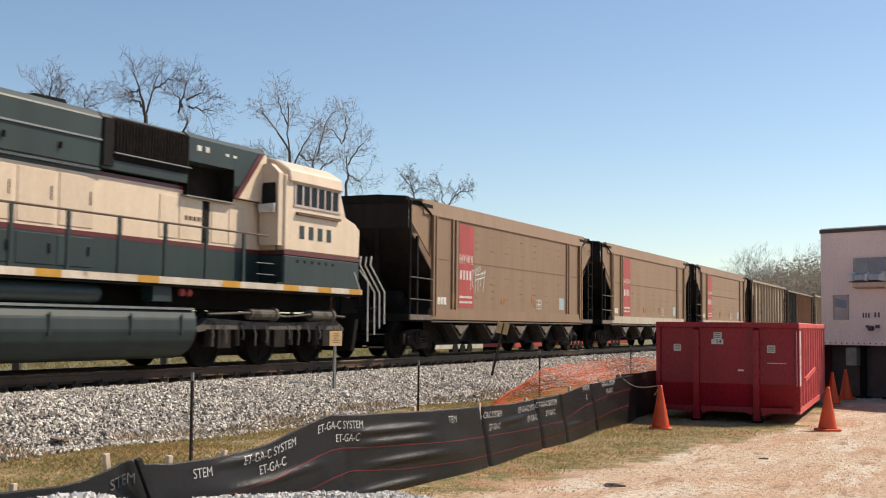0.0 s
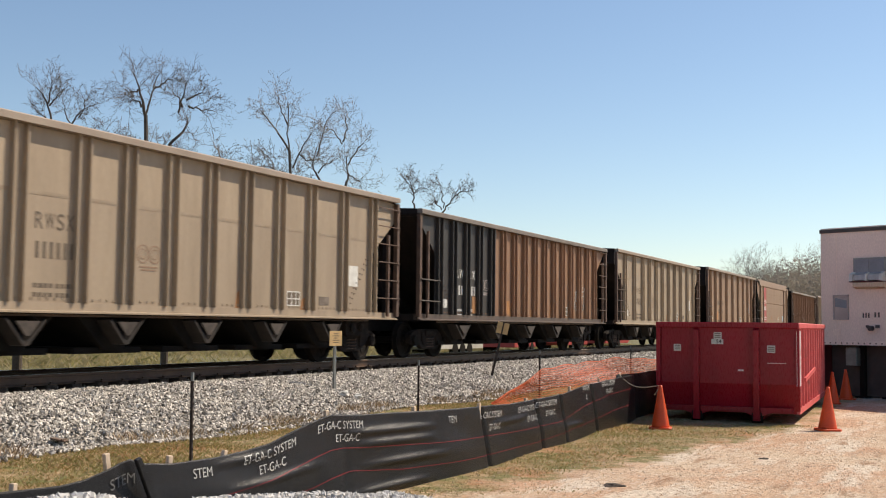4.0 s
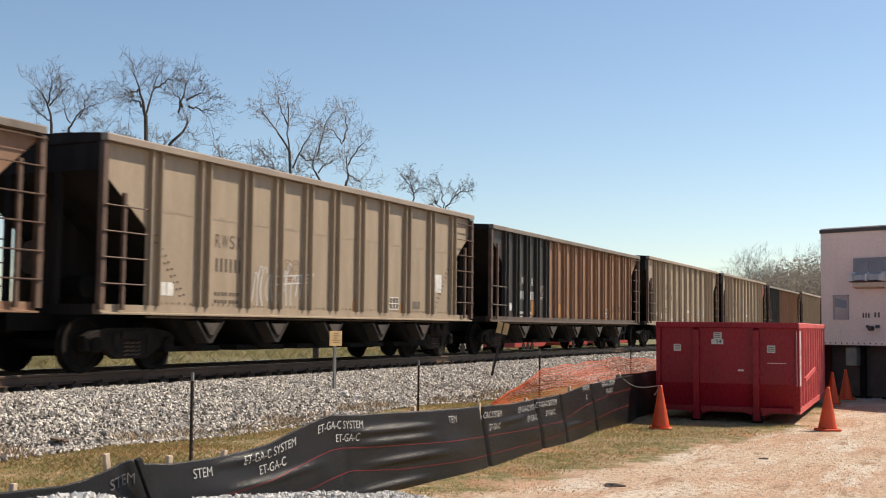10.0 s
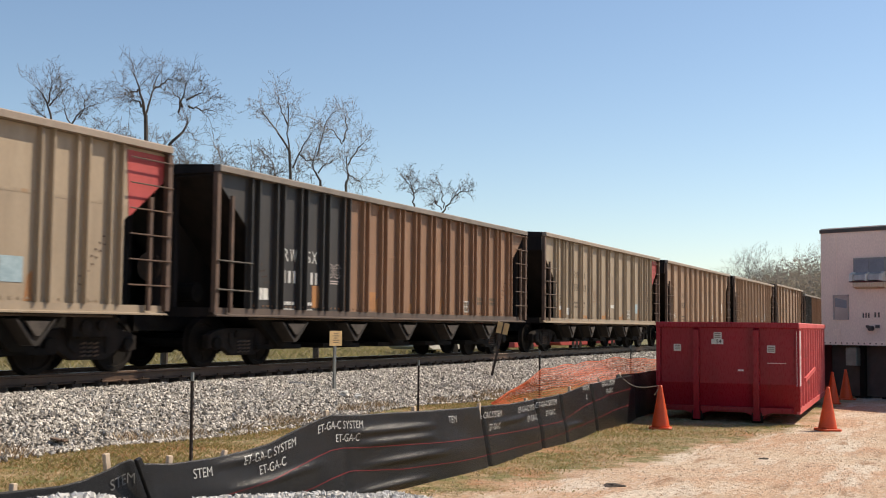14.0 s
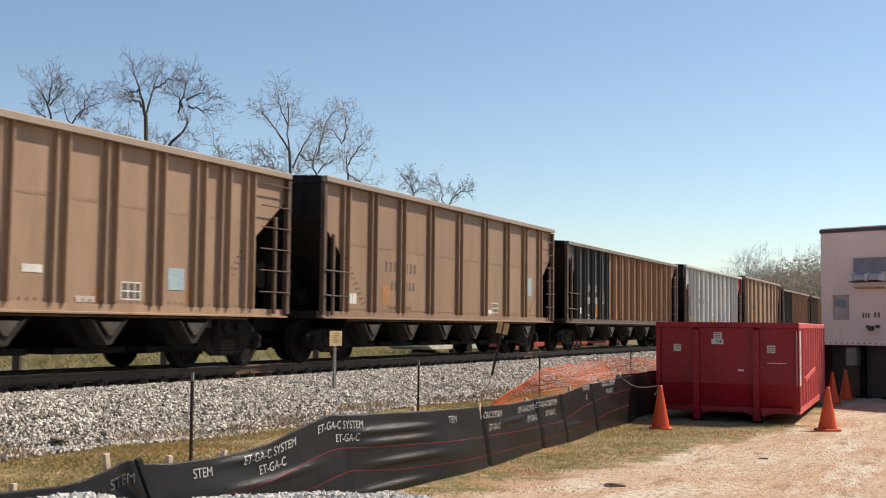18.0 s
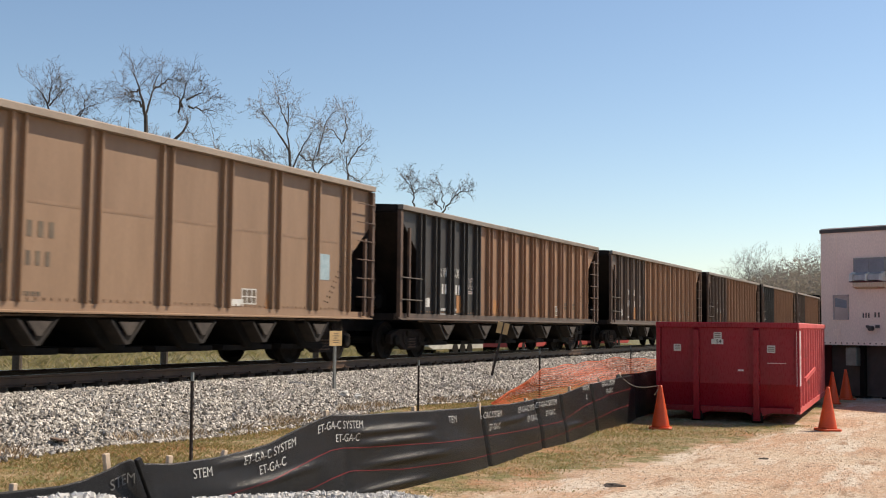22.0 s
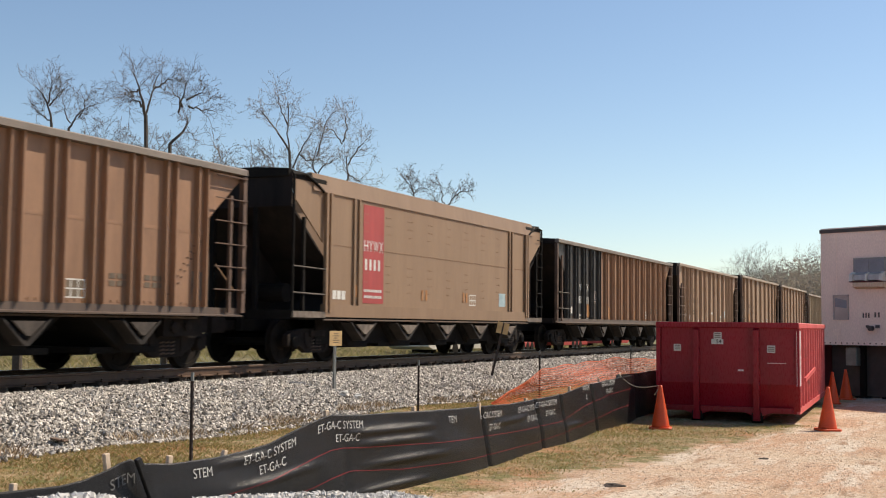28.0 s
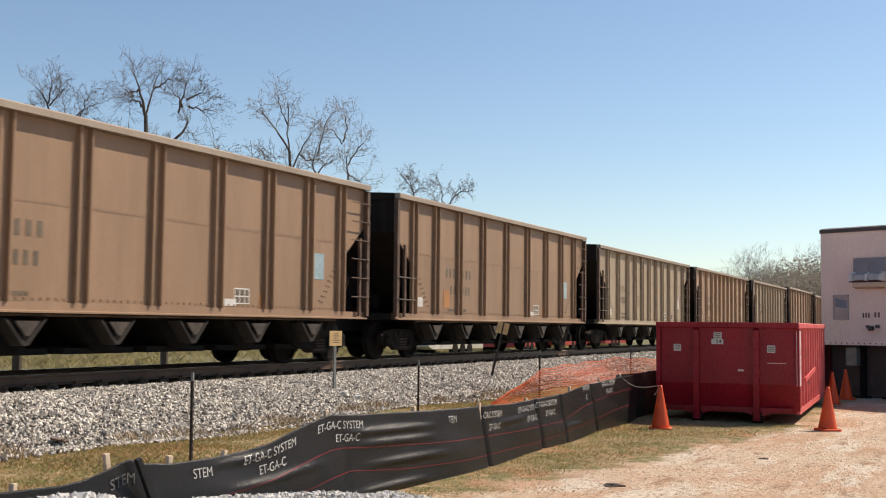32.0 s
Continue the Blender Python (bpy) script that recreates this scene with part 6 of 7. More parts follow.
def silt_fence():
    f = tagged(new("silt_fence"), "sagging black silt fence fabric on wooden stakes", "silt fence")
    bm = B()
    fence_strip(bm, 3.2, 19.6, 0, 1, 0.0, 0.03, 44)
    ob = part("fabric", bm, "fabric", f, smooth=True)
    sol = ob.modifiers.new("thickness", "SOLIDIFY")
    sol.thickness = 0.002
    sol.offset = 1
    for which in (0, 1):
        bm = B()
        prev = None
        for i in range(330):
            x = 6.45 + 12.95 * i / 329
            lo_, hi_ = (fence_point(x, woven_height(x, which) + d) for d in (0.0, 0.009))
            col = [bm.verts.new((p.x, p.y - 0.005, p.z)) for p in (lo_, hi_)]
            if prev:
                bm.faces.new((prev[0], col[0], col[1], prev[1]))
            prev = col
        part("woven_line", bm, "red_thread", f)
    for text, x, z in (("STEM", 6.01, 0.50), ("STEM", 6.90, 0.48), ("ET-GA-C SYSTEM", 7.56, 0.51), ("ET-GA-C", 7.78, 0.41), ("ET-GA-C SYSTEM", 8.71, 0.665), ("ET-GA-C", 9.02, 0.565),
                       ("TEM", 11.13, 0.595), ("ET-GA-C SYSTEM", 12.0, 0.575), ("ET-GA-C", 12.32, 0.42), ("ET-GA-C SYS", 13.38, 0.555), ("ET-GA-C", 13.68, 0.42), ("ET-GA-C SYSTEM", 14.12, 0.57), ("ET-GA-C", 14.42, 0.44),
                       ("SYSTEM", 16.28, 0.68), ("C", 16.45, 0.55), ("ET-GA-C SYSTEM", 17.36, 0.70), ("ET-GA-C", 17.6, 0.58)):
        fence_words(f, text, x, (z + 0.04) / (fence_top(x) + 0.04), 0.105)
    for x, lean, up in ((5.26, 4, 0.05), (6.16, -8, 0.08), (6.66, 2, 0.07), (7.22, 14, 0.07), (8.93, 3, 0.05), (10.5, 2, 0.06), (12.1, 0, 0.05), (13.8, 3, 0.04), (15.9, -2, 0.05), (17.6, 0, 0.05), (18.9, 0, 0.06)):
        bm = B()
        box(bm, -0.022, 0.022, -0.018, 0.018, -0.1, fence_top(x) + up - 0.015)
        part("stake", bm, "stake", f, bevel=0.004, m=pose(x, fence_plan(x) + 0.07, 0, random.uniform(-3, 3), lean, random.uniform(-20, 20)))
    bm = B()
    prism(bm, [(6.17, 0.70), (6.22, 0.715), (6.50, 0.24), (6.43, 0.22)], fence_plan(6.3) - 0.09, fence_plan(6.3) - 0.055)
    part("stake_sleeve", bm, "fabric", f, "black cloth wrapped round a leaning stake", bevel=0.006)
    # the far return of the fence turns towards the skip
    bm = B()
    prev = None
    for i in range(40):
        t = i / 39
        x, y = 18.7 + 2.8 * t, fence_plan(18.7) + 0.10 + 0.04 * math.sin(t * 9) + 0.04 * t
        col = [bm.verts.new((x + 0.03 * math.sin(9 * t + 4 * u), y - 0.05 * math.sin(math.pi * u), -0.03 + u * 0.86)) for u in np.linspace(0, 1, 8)]
        if prev:
            for j in range(7):
                bm.faces.new((prev[j], col[j], col[j + 1], prev[j + 1]))
        prev = col
    part("fabric", bm, "fabric", f, smooth=True)
    return f


def steel_post(x, y, h, lean=(0, 0)):
    p = tagged(new("fence_post"), "thin black studded steel fence post", "fence post", group="steel posts along the bank")
    z = float(ground_height(np.array(x), np.array(y)))
    p.matrix_basis = pose(x, y, z, lean[0], lean[1], 20)
    bm = B()
    box(bm, -0.022, 0.022, -0.004, 0.004, -0.2, h - 0.10)
    box(bm, -0.004, 0.004, 0.0, 0.03, -0.2, h - 0.10)
    for i in range(int(h / 0.09)):
        box(bm, -0.010, 0.010, -0.012, -0.004, 0.04 + i * 0.085, 0.07 + i * 0.085)
    part("shaft", bm, "post", p)
    bm = B()
    box(bm, -0.022, 0.022, -0.0045, 0.0045, h - 0.10, h)
    box(bm, -0.004, 0.004, 0.0, 0.03, h - 0.10, h)
    part("tip", bm, "galv", p, "bare grey tip")
    return p


def line_marker():
    """A galvanised channel post with a small weathered yellow plate."""
    s = tagged(new("marker_sign"), "faded yellow marker plate on a galvanised post", "sign")
    s.matrix_basis = pose(19.0, 11.5, 0.37, 0, 0, -8)
    bm = B()
    box(bm, -0.03, 0.03, -0.006, 0.006, -0.3, 1.12)
    box(bm, -0.03, -0.022, 0.006, 0.03, -0.3, 1.12)
    box(bm, 0.022, 0.03, 0.006, 0.03, -0.3, 1.12)
    part("post", bm, "galv", s)
    bm = B()
    box(bm, -0.19, 0.19, -0.012, -0.006, 0.86, 1.15)
    pl = part("plate", bm, "sign", s, bevel=0.002)
    bm = B()
    for k, wd in enumerate((0.18, 0.2, 0.12, 0.19, 0.15)):
        box(bm, -wd / 2, wd / 2, -0.015, -0.012, 0.92 + k * 0.042, 0.935 + k * 0.042)
    part("faded_lines", bm, "grey_mark", pl)
    return s


def leaning_post():
    s = tagged(new("leaning_marker_post"), "leaning dark post with two small yellow tags", "marker post")
    s.matrix_basis = pose(26.6, 11.45, 0.33, 3, 12.5, -60)
    bm = B()
    box(bm, -0.03, 0.03, -0.008, 0.008, -0.3, 1.40)
    box(bm, -0.008, 0.008, 0.0, 0.04, -0.3, 1.38)
    part("post", bm, "post", s)
    for dx in (-0.09, 0.08):
        bm = B()
        box(bm, dx - 0.065, dx + 0.065, -0.02, -0.008, 1.15, 1.44)
        part("tag", bm, "sign", s, bevel=0.003, m=pose(0, 0, 0, 0, 0, 0))
    return s


def orange_net():
    """Orange safety netting slung between posts, sagging and gathered at one end."""
    v, f = [], []

    def strand(pts, w):
        for a, b in zip(pts, pts[1:]):
            a, b = Vector(a), Vector(b)
            side = (b - a).cross(Vector((0.3, 1, 0.2))).normalized() * w
            k = len(v)
            v.extend([tuple(a - side), tuple(a + side), tuple(b + side), tuple(b - side)])
            f.append((k, k + 1, k + 2, k + 3))

    def at(s, u):
        # s along 0..1 from the gathered ground end to the skip; u from bottom to top
        x = 19.1 + 13.4 * s
        top = np.interp(s, [0, 0.08, 0.18, 0.28, 0.40, 0.54, 0.66, 0.8, 1.0], [0.26, 0.52, 0.80, 0.82, 0.76, 0.82, 0.90, 0.78, 0.70])
        low = np.interp(s, [0, 0.18, 0.5, 0.8, 1.0], [0.18, 0.10, 0.08, 0.10, 0.12])
        y = 8.1 + 0.7 * s + 0.10 * math.sin(5 * s)
        z = low + (top - low) * u + 0.03 * math.sin(14 * s + 2 * u)
        return (x + 0.2 * (u - 0.5), y + 0.12 * math.sin(9 * s + 3 * u), z + 0.015 * math.sin(40 * s + 7 * u))

    rows, cols = 15, 190
    for j in range(rows):
        strand([at(i / cols, j / (rows - 1)) for i in range(cols + 1)], 0.011 if j in (0, rows - 1) else 0.0065)
    for i in range(0, cols + 1):
        strand([at(i / cols + 0.002 * math.sin(j), j / (rows - 1)) for j in range(rows)], 0.0055)
    n = tagged(new("orange_safety_net"), "sagging orange plastic safety netting", "safety net")
    put("netting", soup("netting", v, f, "net"), n)
    return n


road_skip()
for x, y, a, b in ((18.3, 4.86, 12, 0), (19.5, 2.40, 30, 1), (26.6, 3.16, 5, 0), (28.3, 3.06, 40, 0)):
    traffic_cone(x, y, a, b)
office_trailer()
silt_fence()
for x, y, h, ln in ((10.55, 8.28, 1.10, (-1, 2.0)), (18.5, 9.4, 1.02, (0, 0.5)), (23.0, 8.75, 1.1, (0, -1)), (33.0, 9.65, 1.15, (0, 0.5))):
    steel_post(x, y, h, ln)
line_marker()
leaning_post()
orange_net()


def bank_scraps():
    r = random.Random(11)

    def crumple(bm, radius, flat):
        bmesh.ops.create_icosphere(bm, subdivisions=2, radius=radius)
        for v in bm.verts:
            v.co *= 1 + r.uniform(-0.35, 0.35)
            v.co.z *= flat

    for x, y, z, radius, rz in ((18.85, 11.2, 0.32, 0.11, 0), (19.15, 11.05, 0.27, 0.08, 40)):
        bag = tagged(new("plastic_bag"), "crumpled white plastic bag caught on the ballast", "litter")
        bag.matrix_basis = pose(x, y, z, 0, 0, rz)
        bm = B()
        crumple(bm, radius, 0.55)
        part("film", bm, "white", bag)
    pl = tagged(new("rail_plate"), "rusty steel tie plate lying on the ballast", "scrap metal")
    pl.matrix_basis = pose(11.0, 10.75, 0.13, 12, 4, 35)
    bm = B()
    box(bm, -0.17, 0.17, -0.09, 0.09, 0.0, 0.018)
    box(bm, -0.17, 0.17, -0.06, -0.045, 0.018, 0.03)
    part("plate", bm, "frame_rust", pl, bevel=0.003)
    for x, y, radius in ((11.55, 3.55, 0.10), (10.7, 2.72, 0.05), (14.8, 2.6, 0.06)):
        st = tagged(new("flat_stone"), "flat brown stone lying in the dirt", "stone")
        st.matrix_basis = pose(x, y, float(ground_height(np.array(x), np.array(y))) + 0.004, 0, 0, r.uniform(0, 180))
        bm = B()
        crumple(bm, radius, 0.22)
        part("stone", bm, "tie", st)


bank_scraps()


def tie_rope():
    r = tagged(new("rope"), "thin pale rope tied from the fence to a cone", "rope")
    pts = [Vector((18.9, 5.75, 0.84)).lerp(Vector((18.3, 4.88, 0.70)), t) - Vector((0, 0, 0.16 * math.sin(math.pi * t) * (1 - 0.5 * t))) for t in np.linspace(0, 1, 14)]
    bm = B()
    tube(bm, pts + [(18.27, 4.9, 0.62), (18.26, 4.95, 0.55)], 0.008, 6)
    part("strand", bm, "rope", r)


tie_rope()


HEAP_X = [3.2, 5.1, 5.35, 5.6, 5.85, 6.1, 6.3, 6.5, 6.8, 7.4, 8.1, 8.8, 9.4, 9.9]
HEAP_Z = [0.62, 0.615, 0.60, 0.545, 0.45, 0.37, 0.38, 0.405, 0.39, 0.31, 0.255, 0.14, 0.07, 0.0]


def gravel_heap():
    """A low heap of pale gravel in front of the near end of the fence."""
    n = 9000
    px, py = rng.uniform(3.2, 9.8, n), rng.uniform(3.2, 5.25, n)
    top = np.interp(px, HEAP_X, HEAP_Z)
    pz = top * np.exp(-((py - 4.85 - 0.02 * px) / 0.62) ** 2) + 0.02 * np.sin(px * 6) * np.sin(py * 5)
    keep = pz > 0.0
    px, py, pz = px[keep], py[keep], pz[keep]
    ps = rng.uniform(0.014, 0.032, len(px))
    scatter_stones("gravel_heap", px, py, pz, ps, "chips", "heap of pale grey crushed gravel by the fence", "gravel heap")
    # the solid of the heap under its loose skin
    gx_, gy_ = np.linspace(3.0, 10.0, 60), np.linspace(2.8, 5.35, 26)
    A, C = np.meshgrid(gx_, gy_, indexing="ij")
    tp = np.interp(A, HEAP_X, HEAP_Z)
    zz = tp * np.exp(-((C - 4.85 - 0.02 * A) / 0.62) ** 2) - 0.03
    ii = np.arange(A.size).reshape(A.shape)
    q = np.stack([ii[:-1, :-1], ii[1:, :-1], ii[1:, 1:], ii[:-1, 1:]], -1).reshape(-1, 4)
    ob = new("gravel_bed", soup("gravel_bed", np.stack([A, C, zz], -1).reshape(-1, 3).tolist(), q.tolist(), surface("pale_gravel_bed", (0.60, 0.59, 0.57), (0.46, 0.45, 0.43), 20.0, 0.95, bump=1.0, fine=70, shift=False)))
    tagged(ob, "packed pale gravel under the heap", "gravel heap", kind="stuff")


gravel_heap()


def grass(name, px, py, pz, hgt, width, material, label, flat=0.4):
    n = len(px)
    a = rng.uniform(0, 2 * math.pi, n)
    ln = rng.normal(0, flat, (n, 2)) * hgt[:, None]
    dx, dy = np.cos(a) * width, np.sin(a) * width
    v = np.empty((n, 4, 3))
    v[:, 0] = np.stack([px - dx, py - dy, pz - 0.01], -1)
    v[:, 1] = np.stack([px + dx, py + dy, pz - 0.01], -1)
    v[:, 2] = np.stack([px + ln[:, 0] * 0.4 + dx * 0.7, py + ln[:, 1] * 0.4 + dy * 0.7, pz + hgt * 0.6], -1)
    v[:, 3] = np.stack([px + ln[:, 0], py + ln[:, 1], pz + hgt], -1)
    k = 4 * np.arange(n)[:, None]
    f = np.concatenate([k + np.array([[0, 1, 2]]), k + np.array([[0, 2, 3]])])
    return tagged(new(name, soup(name, v.reshape(-1, 3).tolist(), f.tolist(), material)), label, "grass", kind="stuff")


def grow_grass():
    n = 230000
    px = rng.uniform(8, 34, n)
    py = rng.uniform(2.6, 10.9, n) + BEND * px * px
    clump = np.sin(px * 1.3 + 0.7 * py) + np.sin(py * 2.1 - 0.6 * px + 1) + 0.8 * np.sin(px * 3.7 + py * 2.9)
    edge = py + 0.19 * np.minimum(px, 19) + 0.35 * np.sin(px * 1.3) + 0.25 * np.sin(px * 2.7 + py)
    keep = (clump + rng.normal(0, 1.0, n) > -0.9) & ((edge + rng.normal(0, 0.2, n) > 6.72) | (rng.random(n) < 0.002)) & ~((px > 20.2) & (px < 27.2) & (py < 5.6))
    px, py = px[keep], py[keep]
    c = clump[keep]
    hg = rng.uniform(0.010, 0.026, len(px)) * np.where(py > 6, 1.5 + 0.5 * np.clip(c, -1, 2), 1.0 + 0.25 * np.clip(c, -1, 2))
    grass("yard_grass", px, py, ground_height(px, py), hg, rng.uniform(0.0025, 0.0055, len(px)), "blades", "thin dry and green grass along the fence", 0.8)
    # weeds and dead stems at the foot of the bank
    n = 9000
    px = rng.uniform(9, 36, n)
    py = TRACK + BEND * px * px - 3.55 + rng.normal(0, 0.25, n)
    keep = np.sin(px * 2.1) + np.sin(px * 5.3) > 0.2
    px, py = px[keep], py[keep]
    grass("bank_weeds", px, py, ground_height(px, py) + 0.02, rng.uniform(0.05, 0.16, len(px)), np.full(len(px), 0.004), "chaff", "dead brown weeds at the foot of the ballast")
    # tall rough grass beyond the track
    n = 110000
    px = rng.uniform(16, 78, n)
    py = rng.uniform(19.5, 62, n)
    keep = np.sin(px * 0.5 + py * 0.3) + np.sin(py * 0.45 - px * 0.2) + rng.normal(0, 0.8, n) > -0.7
    px, py = px[keep], py[keep]
    grass("field_grass", px, py, ground_height(px, py), rng.uniform(0.10, 0.36, len(px)), rng.uniform(0.004, 0.011, len(px)), "reeds", "tall pale grass in the field behind the track", 0.8)
    # straw and leaves lying about
    n = 12000
    px, py = rng.uniform(9, 26, n), rng.uniform(3.0, 10.6, n)
    keep = py + 0.19 * np.minimum(px, 19) > 7.0 + rng.normal(0, 0.15, n)
    px, py = px[keep], py[keep]
    scatter_stones("litter", px, py, ground_height(px, py) + 0.006, rng.uniform(0.005, 0.013, len(px)), "chaff", "scattered straw and dead leaves", "leaf litter")
    n = 9000
    px, py = rng.uniform(9, 30, n), rng.uniform(0.2, 5.0, n)
    scatter_stones("yard_pebbles", px, py, ground_height(px, py) + 0.003, rng.uniform(0.003, 0.010, n), "pebble", "small pebbles on the dirt yard", "pebbles")


grow_grass()


# ---- trees ----
def bare_tree(seed, fork, crown, spread=1.0, lean=0.0, limbs=2, stem=0.017, levels=6):
    """Trunk, limbs and twigs as tapered tubes, about one unit high; a crown of the given depth over a trunk that leans along x."""
    r = np.random.default_rng(seed)
    segs = [[], []]

    def grow(p, d, length, rad, lev):
        n = 6 if lev < 3 else 4
        pts, cur, dd = [p], p, d
        bow = r.normal(0, 0.05 + 0.03 * min(lev, 3), 3)
        for i in range(n):
            dd = dd + bow * math.sin(2.2 * i) + r.normal(0, 0.06 + 0.045 * lev, 3)
            dd[2] += 0.05 if lev > 1 else 0.03
            dd = dd / np.linalg.norm(dd)
            cur = cur + dd * length / n
            pts.append(cur)
        end = rad * (0.78 if lev < levels - 1 else 0.4)
        radii = np.linspace(rad, end, n + 1)
        segs[1 if lev >= 3 else 0].append((np.array(pts), radii, 5 if lev < 2 else 3))
        if lev >= levels:
            return
        kids = limbs if lev == 0 else 2
        az0 = r.uniform(0, 2 * math.pi)
        for j in range(kids):
            az = az0 + 2 * math.pi * j / kids + r.normal(0, 0.4)
            u = np.cross(dd, [math.cos(az), math.sin(az), 0.1])
            u /= np.linalg.norm(u) + 1e-9
            ang = r.uniform(0.30, 0.72) * spread
            nd = dd * math.cos(ang) + u * math.sin(ang)
            size = crown * 0.40 if lev == 0 else length * r.uniform(0.62, 0.86)
            grow(pts[-1], nd, size * (r.uniform(0.8, 1.15) if lev == 0 else 1), end * r.uniform(0.66, 0.88), lev + 1)
        if lev >= 1:
            for j in range(int(r.integers(1, 4 if lev > 1 else 3))):
                i = int(r.integers(1, n))
                az = r.uniform(0, 2 * math.pi)
                u = np.cross(dd, [math.cos(az), math.sin(az), 0.2])
                u /= np.linalg.norm(u) + 1e-9
                ang = r.uniform(0.7, 1.2) * spread
                grow(pts[i], dd * math.cos(ang) + u * math.sin(ang), length * r.uniform(0.35, 0.65), radii[i] * 0.45, min(lev + 2, levels))

    d0 = np.array([lean, 0.0, 1.0])
    grow(np.zeros(3), d0 / np.linalg.norm(d0), fork, stem, 0)
    tall = max(q[:, 2].max() for g in segs for q, _, _ in g)
    out = []
    for group in segs:
        V, F = [], []
        for pts, radii, k in group:
            base = len(V)
            for i, (p, ra) in enumerate(zip(pts, radii)):
                d = pts[min(i + 1, len(pts) - 1)] - pts[max(i - 1, 0)]
                d = d / (np.linalg.norm(d) + 1e-9)
                u = np.cross(d, [0.31, 0.87, 0.4])
                u /= np.linalg.norm(u) + 1e-9
                w = np.cross(d, u)
                for j in range(k):
                    a = 2 * math.pi * j / k
                    V.append(tuple((p + (u * math.cos(a) + w * math.sin(a)) * max(ra, 0.0008)) / tall))
            for i in range(len(pts) - 1):
                for j in range(k):
                    F.append((base + i * k + j, base + i * k + (j + 1) % k, base + (i + 1) * k + (j + 1) % k, base + (i + 1) * k + j))
        out.append((V, F))
    return out


def bough_tree(seed, boughs, stem, reach=1.0):
    """A tree whose main boughs rise from a tall trunk. boughs: side and height in metres where each one starts, bends and ends; finer branches and twigs grow from them at random."""
    r = np.random.default_rng(seed)
    segs = [[], []]

    def twig(p, d, length, rad, lev):
        n = 4
        pts, cur, dd = [p], p, d
        for i in range(n):
            dd = dd + r.normal(0, 0.10 + 0.035 * lev, 3)
            dd[2] += 0.04
            dd = dd / np.linalg.norm(dd)
            cur = cur + dd * length / n
            pts.append(cur)
        segs[1].append((np.array(pts), np.linspace(rad, rad * 0.55, n + 1), 3))
        if lev >= 3:
            return
        for j in range(2):
            i = (n, n - 1, 2)[j]
            u = np.cross(dd, r.normal(0, 1, 3))
            u /= np.linalg.norm(u) + 1e-9
            ang = r.uniform(0.35, 0.95)
            twig(pts[i], dd * math.cos(ang) + u * math.sin(ang), length * r.uniform(0.55, 0.85), rad * 0.66, lev + 1)
        u = np.cross(dd, r.normal(0, 1, 3))
        u /= np.linalg.norm(u) + 1e-9
        twig(pts[1], dd * 0.5 + u * 0.85, length * r.uniform(0.45, 0.75), rad * 0.55, lev + 1)

    a0, z0 = boughs[0][0], boughs[0][1]
    trunk = [np.array((a0 * t + 0.12 * math.sin(3 * t), 0.1 * math.sin(5 * t), z0 * t)) for t in np.linspace(0, 1, 10)]
    segs[0].append((np.array(trunk), np.linspace(stem * 1.5, stem, 10), 6))
    for k, (xa, za, xb, zb, xc, zc) in enumerate(boughs):
        depth = r.uniform(-0.5, 0.5)
        size = math.hypot(xc - xa, zc - za)
        pts = []
        for t in np.linspace(0, 0.72, 9):
            q = np.array(((1 - t) ** 2 * xa + 2 * t * (1 - t) * (2 * xb - (xa + xc) / 2) + t * t * xc, depth * size * t, (1 - t) ** 2 * za + 2 * t * (1 - t) * (2 * zb - (za + zc) / 2) + t * t * zc))
            pts.append(q + r.normal(0, 0.035, 3) * (0 < t))
        rad = np.linspace(stem * (0.9 if k == 0 else 0.6), 0.022, 9)
        segs[0].append((np.array(pts), rad, 5))
        for i in range(3, 9):
            along = pts[i] - pts[i - 1]
            along /= np.linalg.norm(along)
            for j in range(1 if i < 7 else 2):
                u = np.cross(along, r.normal(0, 1, 3))
                u /= np.linalg.norm(u) + 1e-9
                ang = r.uniform(0.5, 1.05) if i < 8 else r.uniform(0.1, 0.6)
                twig(pts[i], along * math.cos(ang) + u * math.sin(ang), reach * r.uniform(0.30, 0.62), max(rad[i] * 0.42, 0.011), 0)
    out = []
    for group in segs:
        V, F = [], []
        for pts, radii, k in group:
            base = len(V)
            for i, (p, ra) in enumerate(zip(pts, radii)):
                d = pts[min(i + 1, len(pts) - 1)] - pts[max(i - 1, 0)]
                d = d / (np.linalg.norm(d) + 1e-9)
                u = np.cross(d, [0.31, 0.87, 0.4])
                u /= np.linalg.norm(u) + 1e-9
                w = np.cross(d, u)
                for j in range(k):
                    a = 2 * math.pi * j / k
                    V.append(tuple(p + (u * math.cos(a) + w * math.sin(a)) * max(ra, 0.0052)))
            for i in range(len(pts) - 1):
                for j in range(k):
                    F.append((base + i * k + j, base + i * k + (j + 1) % k, base + (i + 1) * k + (j + 1) % k, base + (i + 1) * k + j))
        out.append((V, F))
    return out


def stand(bearing, dist, seed, stem, wood, boughs, reach=1.2, fine="twig", drop=0.3):
    w, thin = bough_tree(seed, [tuple(v - (0.35 + drop if i % 2 else 0) for i, v in enumerate(b)) for b in boughs], stem, reach)
    a = radians(bearing)
    t = tagged(new("bare_tree"), "tall bare grey tree with fine twigs, early spring", "tree", group="bare trees behind the track")
    t.matrix_basis = pose(dist * math.sin(a), dist * math.cos(a), 0.35, 0, 0, -bearing)
    put("trunk", soup("trunk", *w, wood), t)
    put("crown", soup("crown", *thin, fine), t)


